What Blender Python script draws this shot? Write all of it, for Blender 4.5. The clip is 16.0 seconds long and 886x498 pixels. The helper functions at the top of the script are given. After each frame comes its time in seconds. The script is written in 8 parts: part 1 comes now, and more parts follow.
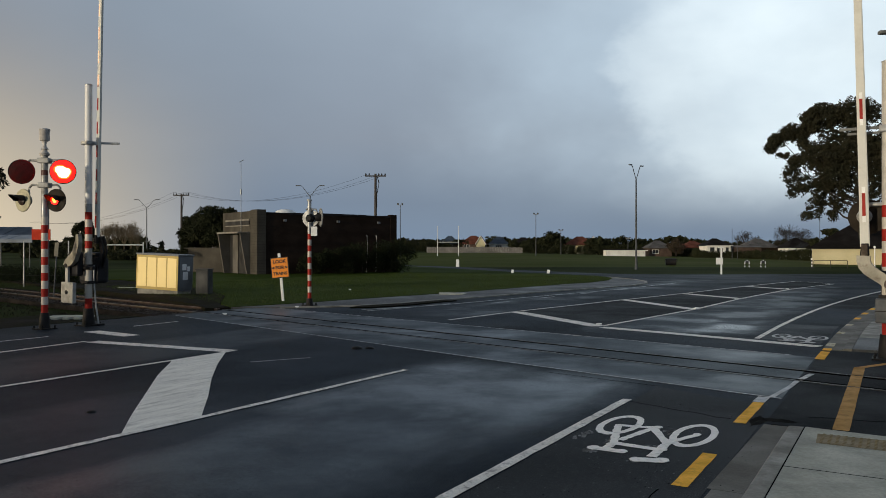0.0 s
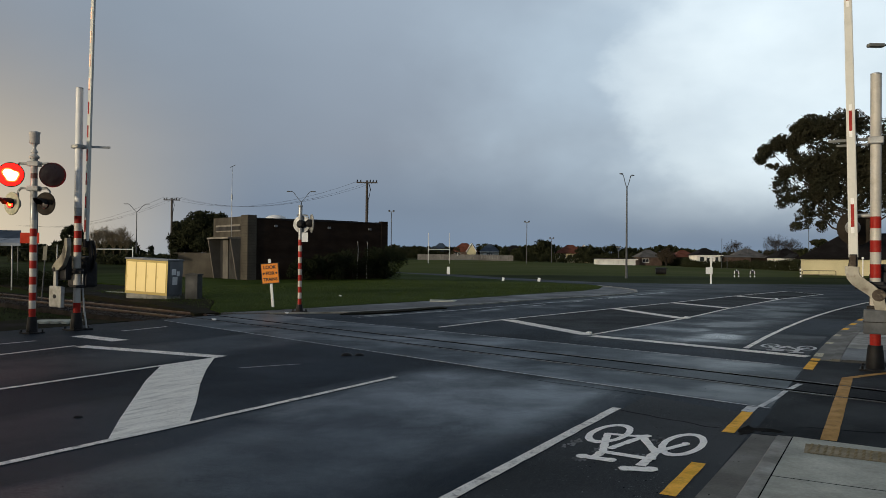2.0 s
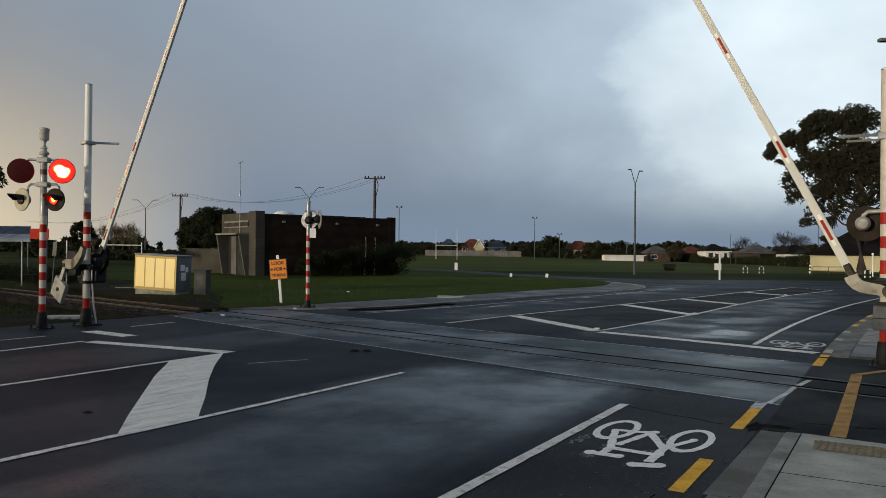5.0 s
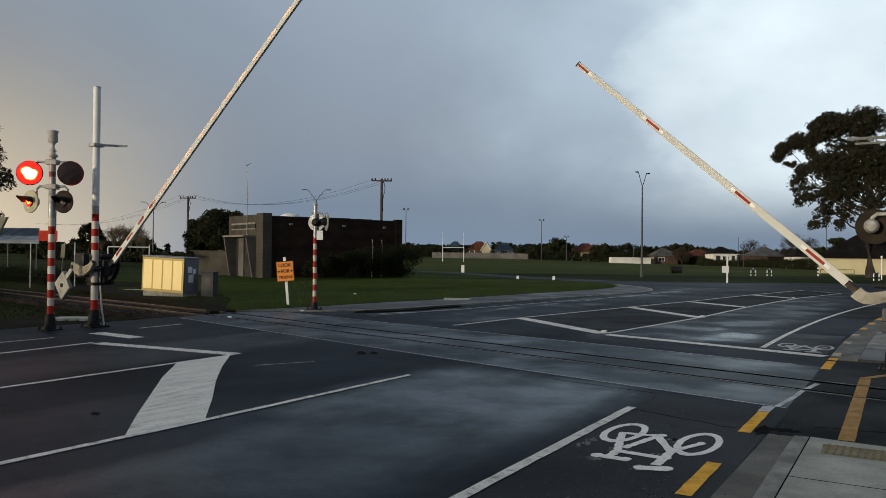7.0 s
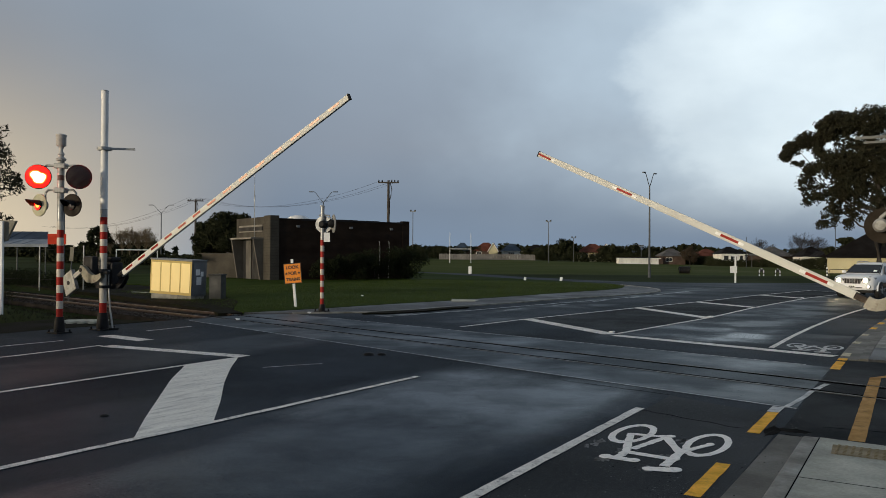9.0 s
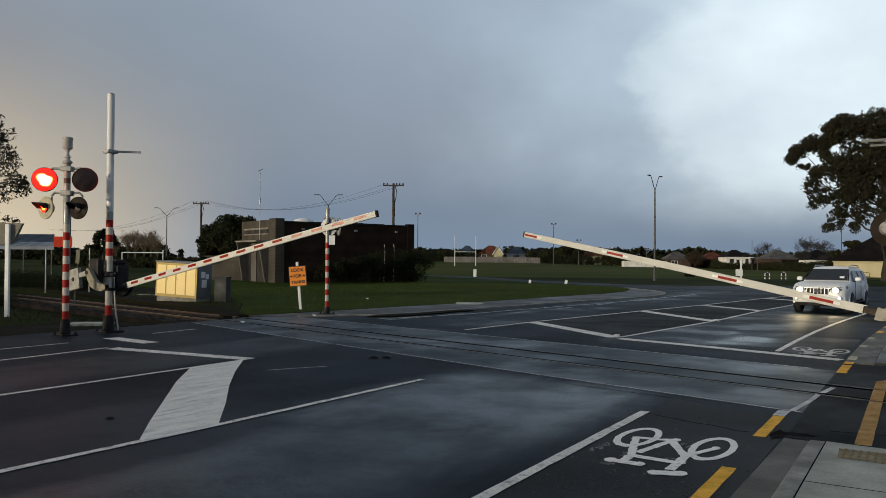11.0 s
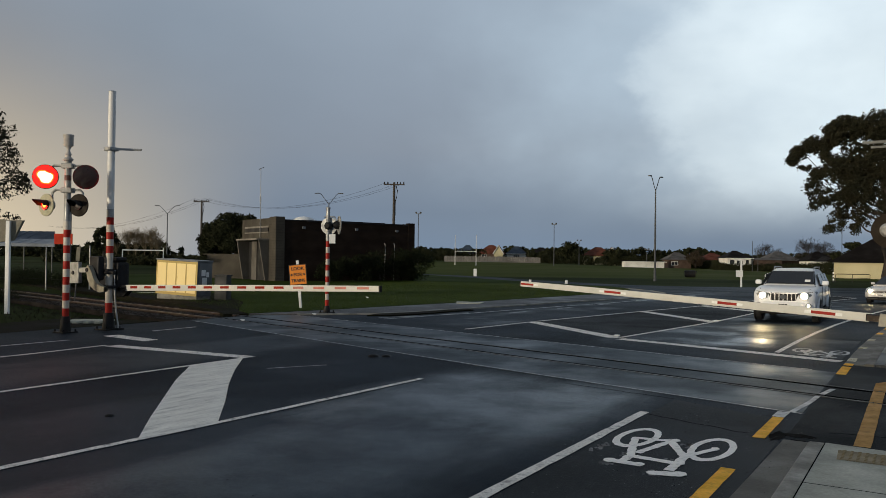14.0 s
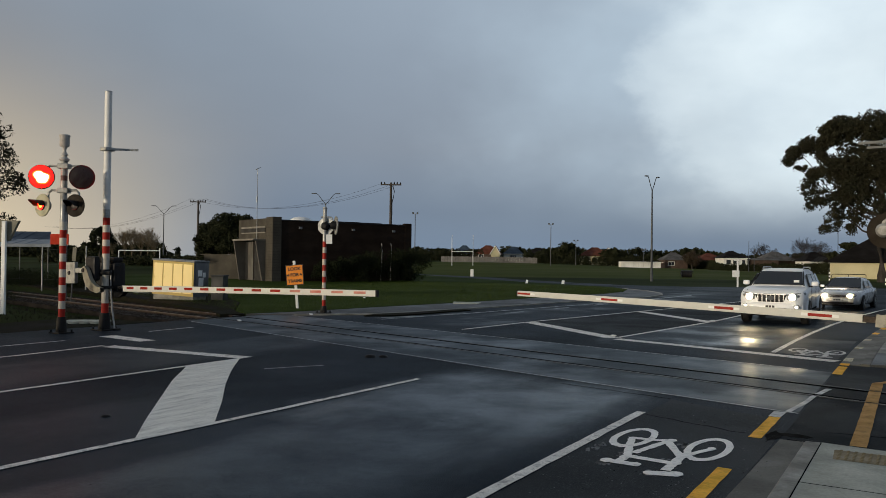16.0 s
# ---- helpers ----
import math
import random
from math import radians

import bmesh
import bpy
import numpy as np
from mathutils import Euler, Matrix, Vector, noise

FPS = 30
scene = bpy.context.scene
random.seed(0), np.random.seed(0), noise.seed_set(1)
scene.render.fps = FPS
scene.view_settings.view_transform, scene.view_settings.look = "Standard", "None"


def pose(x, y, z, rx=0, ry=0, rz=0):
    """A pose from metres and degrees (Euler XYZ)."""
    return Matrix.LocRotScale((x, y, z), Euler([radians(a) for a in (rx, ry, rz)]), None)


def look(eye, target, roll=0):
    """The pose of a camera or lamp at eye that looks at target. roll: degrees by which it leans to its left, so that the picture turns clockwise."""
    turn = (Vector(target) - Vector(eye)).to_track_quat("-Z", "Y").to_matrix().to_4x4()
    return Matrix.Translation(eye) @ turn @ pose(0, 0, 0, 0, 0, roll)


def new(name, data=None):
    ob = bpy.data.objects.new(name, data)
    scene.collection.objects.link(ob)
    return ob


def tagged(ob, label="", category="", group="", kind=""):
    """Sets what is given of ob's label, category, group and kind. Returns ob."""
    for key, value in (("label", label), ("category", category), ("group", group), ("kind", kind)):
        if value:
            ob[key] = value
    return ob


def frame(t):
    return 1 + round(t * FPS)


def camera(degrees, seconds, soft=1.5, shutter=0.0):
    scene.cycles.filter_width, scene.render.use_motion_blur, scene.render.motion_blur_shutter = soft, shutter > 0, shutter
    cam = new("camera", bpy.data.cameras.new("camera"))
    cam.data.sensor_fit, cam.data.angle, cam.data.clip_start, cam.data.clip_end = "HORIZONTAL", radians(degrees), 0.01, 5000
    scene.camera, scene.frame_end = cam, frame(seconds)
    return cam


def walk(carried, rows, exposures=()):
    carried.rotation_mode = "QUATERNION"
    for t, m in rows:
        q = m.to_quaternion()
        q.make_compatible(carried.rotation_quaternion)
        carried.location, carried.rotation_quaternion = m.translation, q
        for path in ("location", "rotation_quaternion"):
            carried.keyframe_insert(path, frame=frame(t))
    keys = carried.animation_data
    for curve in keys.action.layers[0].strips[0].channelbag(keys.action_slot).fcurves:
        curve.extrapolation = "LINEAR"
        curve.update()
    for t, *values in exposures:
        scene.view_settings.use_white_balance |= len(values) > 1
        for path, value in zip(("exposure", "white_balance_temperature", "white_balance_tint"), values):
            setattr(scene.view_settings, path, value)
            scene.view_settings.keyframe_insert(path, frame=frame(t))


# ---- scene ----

# ---------- camera ----------
EYE = (0.0, 0.0, 1.83)
cam = camera(59.0, 16.0, soft=0.75)
# seconds, yaw, pitch, roll
TURNS = [
    (0.0, 30.5, 0.08, 0.0), (0.5, 30.49, 0.21, -0.03), (1.0, 30.45, 0.27, -0.28), (1.5, 30.2, 0.76, -0.52),
    (2.0, 29.83, 0.61, -0.51), (2.5, 29.74, 0.26, -0.37), (3.0, 30.07, 0.44, -0.44), (3.5, 30.18, 0.65, -0.63),
    (6.0, 30.83, 0.13, -0.44), (6.5, 31.11, 0.25, -0.51), (7.0, 30.89, 0.47, -0.6), (7.5, 31.12, 0.45, -0.41),
    (8.0, 31.19, 0.36, -0.19), (8.5, 31.48, 0.44, -0.24), (9.0, 31.41, 0.57, -0.33), (11.5, 31.81, 0.79, -0.38),
    (12.0, 31.63, 0.5, -0.38), (12.5, 31.74, 0.72, -0.54), (13.0, 31.74, 0.76, -0.59), (13.5, 31.9, 0.65, -0.52),
    (14.0, 31.79, 0.73, -0.7), (14.5, 31.65, 0.96, -0.62), (15.0, 31.82, 0.98, -0.74), (15.5, 31.68, 0.83, -0.73),
    (16.0, 31.56, 0.75, -0.68),
]
walk(cam, [(t, pose(*EYE, 90 + p, r, y)) for t, y, p, r in TURNS], [(0.0, 0.0), (9.0, 0.0), (12.0, -0.04), (16.0, -0.09)])

# ---------- world and sun ----------
SUN_YAW, SUN_UP = 164.0, 4.5
SET_YAW = 124.0


def build_world():
    w = bpy.data.worlds.new("dusk_sky")
    w.use_nodes = True
    scene.world = w
    nt = w.node_tree
    nt.nodes.clear()
    N = nt.nodes.new
    L = nt.links.new
    out = N("ShaderNodeOutputWorld")
    coord = N("ShaderNodeTexCoord")
    sep = N("ShaderNodeSeparateXYZ")
    L(coord.outputs["Generated"], sep.inputs[0])

    def math_node(op, a, b=None, c=None, clamp=False):
        n = N("ShaderNodeMath")
        n.operation, n.use_clamp = op, clamp
        for i, v in enumerate((a, b, c)):
            if v is None:
                continue
            if isinstance(v, (int, float)):
                n.inputs[i].default_value = v
            else:
                L(v, n.inputs[i])
        return n.outputs[0]

    def smooth(v, lo, hi):
        n = N("ShaderNodeMapRange")
        n.interpolation_type = "SMOOTHSTEP"
        n.inputs["From Min"].default_value, n.inputs["From Max"].default_value = lo, hi
        L(v, n.inputs["Value"])
        return n.outputs[0]

    def toward(d):
        n = N("ShaderNodeVectorMath")
        n.operation = "DOT_PRODUCT"
        L(coord.outputs["Generated"], n.inputs[0])
        v = Vector(d).normalized()
        n.inputs[1].default_value = v
        return n.outputs["Value"]

    def mixed(fac, a, b, blend="MIX"):
        n = N("ShaderNodeMix")
        n.data_type, n.blend_type = "RGBA", blend
        for sock, v in ((n.inputs[0], fac), (n.inputs[6], a), (n.inputs[7], b)):
            if isinstance(v, (int, float)):
                sock.default_value = v
            elif isinstance(v, tuple):
                sock.default_value = (*v, 1)
            else:
                L(v, sock)
        return n.outputs[2]

    def clouds(scale, stretch, detail=5, rough=0.55, seed=0.0):
        m = N("ShaderNodeMapping")
        m.inputs["Scale"].default_value = (1, 1, stretch)
        m.inputs["Location"].default_value = (seed, seed * 0.7, 0)
        L(coord.outputs["Generated"], m.inputs[0])
        n = N("ShaderNodeTexNoise")
        n.inputs["Scale"].default_value, n.inputs["Detail"].default_value = scale, detail
        n.inputs["Roughness"].default_value = rough
        L(m.outputs[0], n.inputs["Vector"])
        return n.outputs["Fac"]

    z = sep.outputs["Z"]
    ramp = N("ShaderNodeValToRGB")
    cr = ramp.color_ramp
    cr.elements[0].position, cr.elements[0].color = 0.0, SKY["horizon"]
    cr.elements[1].position, cr.elements[1].color = 1.0, SKY["zenith"]
    for p, c in ((0.06, SKY["low"]), (0.14, SKY["mid"]), (0.32, SKY["high"])):
        e = cr.elements.new(p)
        e.color = c
    L(z, ramp.inputs[0])
    col = ramp.outputs[0]
    # brighter break in the cloud, ahead along the road
    wob = clouds(3.0, 1.5, 5, 0.5, 1.3)
    low_fade = smooth(z, 0.015, 0.13)
    d = toward((-0.14, 0.97, 0.24))
    d = math_node("ADD", d, math_node("MULTIPLY", math_node("SUBTRACT", wob, 0.5), 0.15))
    col = mixed(math_node("MULTIPLY", math_node("MULTIPLY", smooth(d, 0.902, 1.02), low_fade), 0.85), col, SKY["break"])
    d2 = toward((-0.06, 0.97, 0.23))
    d2 = math_node("ADD", d2, math_node("MULTIPLY", math_node("SUBTRACT", clouds(4.0, 1.8, 5, 0.5, 4.1), 0.5), 0.13))
    col = mixed(math_node("MULTIPLY", math_node("MULTIPLY", smooth(d2, 0.955, 1.025), low_fade), 0.80), col, SKY["bright"])
    # ragged edge of the grey cloud sheet beside the break
    edge = math_node("ADD", toward((-0.12, 0.97, 0.23)), math_node("MULTIPLY", math_node("SUBTRACT", clouds(7.0, 1.6, 6, 0.55, 9.3), 0.5), 0.035))
    col = mixed(math_node("MULTIPLY", math_node("MULTIPLY", smooth(edge, 0.981, 0.991), low_fade), 0.34), col, SKY["bright"])
    # warm glow of the low sun
    g = toward((-math.sin(radians(96)), math.cos(radians(96)), 0.02))
    peach = math_node("MULTIPLY", smooth(g, 0.66, 0.96), smooth(math_node("MULTIPLY", z, -1.0), -0.55, -0.08))
    col = mixed(math_node("MULTIPLY", peach, 0.68), col, SKY["peach"])
    warm = math_node("MULTIPLY", smooth(g, 0.58, 0.955), smooth(math_node("MULTIPLY", z, -1.0), -0.29, 0.0))
    col = mixed(math_node("MULTIPLY", warm, 0.95), col, SKY["warm"])
    # unseen bright break in the cloud, added low in the south-west for the boom tape to mirror
    glare = smooth(toward((-math.sin(radians(SET_YAW)), math.cos(radians(SET_YAW)), 0.25)), 0.955, 0.99)
    col = mixed(math_node("MULTIPLY", glare, smooth(z, 0.04, 0.10)), col, SKY["sunset"])
    # thicker cloud towards the upper left
    thick = math_node("MULTIPLY", smooth(toward((-0.80, 0.42, 0.42)), 0.86, 0.99), -0.16)
    col = mixed(1.0, col, math_node("ADD", thick, 1.0), "MULTIPLY")
    # billows at two sizes
    b = math_node("ADD", math_node("MULTIPLY", clouds(2.0, 1.8, 4, 0.45, 7.7), 0.20), 0.90)
    col = mixed(1.0, col, b, "MULTIPLY")
    b2 = math_node("ADD", math_node("MULTIPLY", clouds(6.0, 2.0, 5, 0.5, 2.2), 0.11), 0.945)
    col = mixed(1.0, col, b2, "MULTIPLY")
    bg = N("ShaderNodeBackground")
    L(col, bg.inputs[0])
    bg.inputs[1].default_value = SKY["strength"]
    sky = N("ShaderNodeTexSky")
    sky.sky_type, sky.sun_disc = "NISHITA", False
    sky.sun_elevation, sky.sun_rotation = radians(SUN_UP), radians(-SUN_YAW)
    bg2 = N("ShaderNodeBackground")
    L(sky.outputs[0], bg2.inputs[0])
    bg2.inputs[1].default_value = 0.05
    mix = N("ShaderNodeMixShader")
    mix.inputs[0].default_value = 0.15
    L(bg.outputs[0], mix.inputs[1])
    L(bg2.outputs[0], mix.inputs[2])
    L(mix.outputs[0], out.inputs[0])


SKY = {
    "horizon": (0.212, 0.305, 0.432, 1), "low": (0.200, 0.266, 0.370, 1), "mid": (0.285, 0.336, 0.418, 1), "high": (0.385, 0.468, 0.572, 1),
    "zenith": (0.185, 0.210, 0.238, 1), "break": (0.62, 0.77, 0.91), "bright": (1.10, 1.24, 1.30), "warm": (1.16, 0.95, 0.62), "peach": (0.445, 0.36, 0.28), "sunset": (5.6, 4.2, 2.5), "strength": 1.0,
}
build_world()
sun = new("sun", bpy.data.lights.new("sun", "SUN"))
sun.data.energy, sun.data.angle, sun.data.color = 2.5, radians(2.0), (1.0, 0.86, 0.64)
sd = Vector((-math.sin(radians(SUN_YAW)), math.cos(radians(SUN_YAW)), math.tan(radians(SUN_UP))))
sun.matrix_world = look(tuple(sd * 50), (0, 0, 0))


# ---------- materials ----------
def material(name, color, rough=0.6, metal=0.0, vary=0.25, scale=6.0, fine=60.0, bump=0.15, spec=0.5, second=None, each=0.0,
             dirt=None, dirt_scale=1.2, dirt_amount=0.0, rough_vary=0.15, wet=0.0, wet_scale=0.35, coat=0.0, stretch=(1, 1, 1),
             lanes=(), shine=0.16, speck=None):
    """A surface with colour change at two sizes, uneven gloss and fine relief."""
    m = bpy.data.materials.new(name)
    m.use_nodes = True
    nt = m.node_tree
    N, L = nt.nodes.new, nt.links.new
    bsdf = nt.nodes["Principled BSDF"]
    coord = N("ShaderNodeTexCoord")
    mp = N("ShaderNodeMapping")
    mp.inputs["Scale"].default_value = stretch
    L(coord.outputs["Object"], mp.inputs[0])

    def noise_tex(sc, detail, rough_=0.55):
        n = N("ShaderNodeTexNoise")
        n.inputs["Scale"].default_value, n.inputs["Detail"].default_value, n.inputs["Roughness"].default_value = sc, detail, rough_
        L(mp.outputs[0], n.inputs["Vector"])
        return n.outputs["Fac"]

    def mapped(v, a, b, lo, hi, smooth=False):
        n = N("ShaderNodeMapRange")
        n.inputs["From Min"].default_value, n.inputs["From Max"].default_value = a, b
        n.inputs["To Min"].default_value, n.inputs["To Max"].default_value = lo, hi
        if smooth:
            n.interpolation_type = "SMOOTHSTEP"
        L(v, n.inputs["Value"])
        return n.outputs[0]

    def mix(fac, a, b, blend="MIX"):
        n = N("ShaderNodeMix")
        n.data_type, n.blend_type = "RGBA", blend
        for sock, v in ((n.inputs[0], fac), (n.inputs[6], a), (n.inputs[7], b)):
            if isinstance(v, (int, float)):
                sock.default_value = v
            elif isinstance(v, tuple):
                sock.default_value = (*v[:3], 1)
            else:
                L(v, sock)
        return n.outputs[2]

    big, small = noise_tex(scale, 4), noise_tex(fine, 3)
    second = second or tuple(c * (1 - vary * 1.4) for c in color)
    col = mix(mapped(big, 0.35, 0.65, 0, 1), color, second)
    shade = mapped(small, 0.25, 0.75, 1 - vary * 0.6, 1 + vary * 0.6)
    col = mix(1.0, col, shade, "MULTIPLY")
    if each:
        info = N("ShaderNodeObjectInfo")
        col = mix(1.0, col, mapped(info.outputs["Random"], 0, 1, 1 - each, 1 + each), "MULTIPLY")
    if dirt:
        dn = noise_tex(dirt_scale, 6, 0.65)
        col = mix(mapped(dn, 0.5, 0.72, 0, dirt_amount, True), col, dirt)
    if speck:
        sn = noise_tex(120, 2, 0.6)
        col = mix(mapped(sn, 0.57, 0.68, 0, 0.9), col, speck)
        sn2 = noise_tex(48, 3, 0.65)
        col = mix(mapped(sn2, 0.58, 0.70, 0, 0.85), col, tuple(c * 0.2 for c in color))
        sn3 = noise_tex(17, 4, 0.7)
        col = mix(mapped(sn3, 0.60, 0.74, 0, 0.45), col, speck)
    L(col, bsdf.inputs["Base Color"])
    r = mapped(big, 0.3, 0.7, max(0.03, rough - rough_vary), min(1, rough + rough_vary))
    if wet:
        wn = noise_tex(wet_scale, 5, 0.6)
        mask = mapped(wn, 0.42, 0.62, 0, wet, True)
        if lanes:
            # wet patches placed where sheen shows from the camera: (x0, x1, y0, y1, amount), with ragged streaky edges
            sep = N("ShaderNodeSeparateXYZ")
            L(coord.outputs["Object"], sep.inputs[0])
            mp2 = N("ShaderNodeMapping")
            mp2.inputs["Scale"].default_value = (1.1, 0.32, 1)
            L(coord.outputs["Object"], mp2.inputs[0])
            st = N("ShaderNodeTexNoise")
            st.inputs["Scale"].default_value, st.inputs["Detail"].default_value, st.inputs["Roughness"].default_value = 0.8, 8, 0.62
            L(mp2.outputs[0], st.inputs["Vector"])

            def calc(op, a, b):
                n = N("ShaderNodeMath")
                n.operation = op
                for i, v in enumerate((a, b)):
                    if isinstance(v, (int, float)):
                        n.inputs[i].default_value = v
                    else:
                        L(v, n.inputs[i])
                return n.outputs[0]

            ft = noise_tex(0.42, 8, 0.6)
            fn = noise_tex(0.75, 9, 0.66)
            grain = mapped(noise_tex(34, 4, 0.7), 0.3, 0.7, 0.62, 1.0)
            wob = calc("MULTIPLY", calc("SUBTRACT", st.outputs["Fac"], 0.5), 1.6)
            xx, yy = calc("ADD", sep.outputs["X"], wob), calc("ADD", sep.outputs["Y"], calc("MULTIPLY", wob, 2.0))
            for x0, x1, y0, y1, amount in lanes:
                m1 = calc("MULTIPLY", mapped(xx, x0 - 0.4, x0 + 0.4, 0, 1, True), mapped(xx, x1 - 0.5, x1 + 0.5, 1, 0, True))
                m2 = calc("MULTIPLY", mapped(yy, y0 - 1, y0 + 1, 0, 1, True), mapped(yy, y1 - 1, y1 + 1, 1, 0, True))
                mm = calc("MULTIPLY", calc("MULTIPLY", m1, m2), mapped(fn, 0.36, 0.58, amount * 0.5, amount) if y1 < 18 else mapped(ft, 0.44, 0.62, amount * 0.15, amount, True))
                mask = calc("MAXIMUM", mask, mm)
            mask = calc("MULTIPLY", mask, grain)
        r = mix(mask, r, (shine, shine, shine))
    L(r, bsdf.inputs["Roughness"])
    if wet:
        sp = N("ShaderNodeMapRange")
        sp.inputs["To Min"].default_value, sp.inputs["To Max"].default_value = spec * 0.5, 0.5
        L(mask, sp.inputs["Value"])
        L(sp.outputs[0], bsdf.inputs["Specular IOR Level"])
        # blue tint carries the sky's cast into the wet sheen
        bsdf.inputs["Specular Tint"].default_value = (0.46, 0.84, 1.0, 1)
    bsdf.inputs["Metallic"].default_value = metal
    if not wet:
        bsdf.inputs["Specular IOR Level"].default_value = spec
    bsdf.inputs["Coat Weight"].default_value = coat
    if bump:
        bp = N("ShaderNodeBump")
        bp.inputs["Strength"].default_value, bp.inputs["Distance"].default_value = bump, 0.01
        L(small, bp.inputs["Height"])
        if wet:     # standing water fills the texture
            L(mapped(mask, 0, 1, bump, bump * 0.2), bp.inputs["Strength"])
        L(bp.outputs[0], bsdf.inputs["Normal"])
    return m


def glow(name, color, strength):
    m = bpy.data.materials.new(name)
    m.use_nodes = True
    b = m.node_tree.nodes["Principled BSDF"]
    b.inputs["Base Color"].default_value = (*color, 1)
    b.inputs["Emission Color"].default_value = (*color, 1)
    b.inputs["Emission Strength"].default_value = strength
    return m


M = {}
LANES = ((-6.6, -3.3, 7.0, 11.0, 0.95), (-6.0, -3.4, -20, 7.0, 0.72), (-8.6, -5.4, 1, 7.0, 0.26), (-4.7, -2.9, 17.2, 22.5, 1.0), (-6.3, -3.0, 17.2, 26.0, 0.6), (-5.6, -2.6, 24, 44, 0.5), (-13.2, -10.8, -20, 17, 0.3), (-12.5, -10.2, 19, 50, 0.45), (-14, 0, 46, 70, 0.08))
# blue of the sky's sheen is put into the road's base colour
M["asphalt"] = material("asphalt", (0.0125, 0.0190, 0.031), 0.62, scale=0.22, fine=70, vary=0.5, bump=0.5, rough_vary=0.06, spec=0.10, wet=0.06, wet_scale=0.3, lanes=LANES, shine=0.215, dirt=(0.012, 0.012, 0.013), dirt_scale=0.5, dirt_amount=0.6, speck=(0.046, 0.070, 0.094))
M["new_asphalt"] = material("new_asphalt", (0.025, 0.027, 0.030), 0.75, scale=0.4, fine=70, vary=0.5, bump=0.5, rough_vary=0.06, spec=0.10, wet=0.10, speck=(0.052, 0.057, 0.063))
M["cycle_seal"] = material("cycle_seal", (0.044, 0.046, 0.050), 0.75, scale=0.4, fine=70, vary=0.5, bump=0.5, rough_vary=0.06, spec=0.2, wet=0.12, wet_scale=0.8, shine=0.35, speck=(0.085, 0.088, 0.092))
M["wet_seal"] = material("wet_seal", (0.024, 0.028, 0.034), 0.6, scale=0.5, fine=60, vary=0.4, bump=0.5, rough_vary=0.1, spec=0.15, wet=0.15, wet_scale=0.6, shine=0.3, speck=(0.045, 0.05, 0.056))
# crossing panel: same bluish sky cast mixed into its colour
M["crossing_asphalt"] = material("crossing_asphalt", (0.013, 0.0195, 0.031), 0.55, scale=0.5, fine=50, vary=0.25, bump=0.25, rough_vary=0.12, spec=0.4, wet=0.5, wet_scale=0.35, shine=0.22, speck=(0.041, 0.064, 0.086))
M["white_paint"] = material("white_paint", (0.90, 0.87, 0.81), 0.6, spec=0.2, scale=3, fine=45, vary=0.18, bump=0.2, dirt=(0.14, 0.14, 0.145), dirt_scale=9, dirt_amount=0.9, second=(0.70, 0.68, 0.64), speck=(0.30, 0.30, 0.30))
M["worn_paint"] = material("worn_paint", (0.50, 0.51, 0.52), 0.5, scale=3, fine=45, vary=0.25, bump=0.2, dirt=(0.07, 0.07, 0.075), dirt_scale=9, dirt_amount=0.9)
M["yellow_paint"] = material("yellow_paint", (1.0, 0.53, 0.055), 0.7, spec=0.08, scale=4, fine=45, vary=0.2, bump=0.2, dirt=(0.20, 0.13, 0.04), dirt_scale=11, dirt_amount=0.5)
M["orange_paint"] = material("orange_paint", (0.50, 0.285, 0.09), 0.7, spec=0.08, scale=4, fine=45, vary=0.2, bump=0.2, dirt=(0.15, 0.11, 0.06), dirt_scale=8, dirt_amount=0.5)
M["worn_yellow"] = material("worn_yellow", (0.40, 0.33, 0.14), 0.35, spec=0.4, scale=4, fine=45, vary=0.25, bump=0.2, dirt=(0.12, 0.11, 0.08), dirt_scale=9, dirt_amount=0.6)
M["concrete"] = material("concrete", (0.46, 0.47, 0.405), 0.8, scale=1.5, fine=35, vary=0.25, bump=0.3, dirt=(0.24, 0.24, 0.21), dirt_scale=2.0, dirt_amount=0.5, rough_vary=0.1, spec=0.3)
M["wet_path"] = material("wet_path", (0.044, 0.047, 0.050), 0.6, scale=0.5, fine=30, vary=0.35, bump=0.3, dirt=(0.03, 0.03, 0.03), dirt_scale=0.7, dirt_amount=0.7, spec=0.35, speck=(0.16, 0.165, 0.17))
M["channel"] = material("channel", (0.15, 0.142, 0.122), 0.7, scale=1.2, fine=40, vary=0.25, bump=0.35, dirt=(0.06, 0.057, 0.05), dirt_scale=1.6, dirt_amount=0.6, spec=0.3)
M["streak_paint"] = material("streak_paint", (0.90, 0.89, 0.82), 0.6, spec=0.2, scale=2.5, fine=40, vary=0.10, bump=0.2, dirt=(0.26, 0.26, 0.25), dirt_scale=4, dirt_amount=0.6, second=(0.76, 0.75, 0.70), stretch=(3.0, 0.45, 1), speck=(0.55, 0.55, 0.52))
M["fresh_paint"] = material("fresh_paint", (0.97, 0.94, 0.89), 0.6, spec=0.2, scale=3, fine=45, vary=0.06, bump=0.2, dirt=(0.10, 0.105, 0.11), dirt_scale=16, dirt_amount=0.35)
M["ghost_paint"] = material("ghost_paint", (0.22, 0.225, 0.23), 0.7, spec=0.1, scale=6, fine=60, vary=0.4, bump=0.2)
M["dark_pipe"] = material("dark_pipe", (0.035, 0.028, 0.014), 0.6, scale=4, fine=30, vary=0.2, bump=0.05)
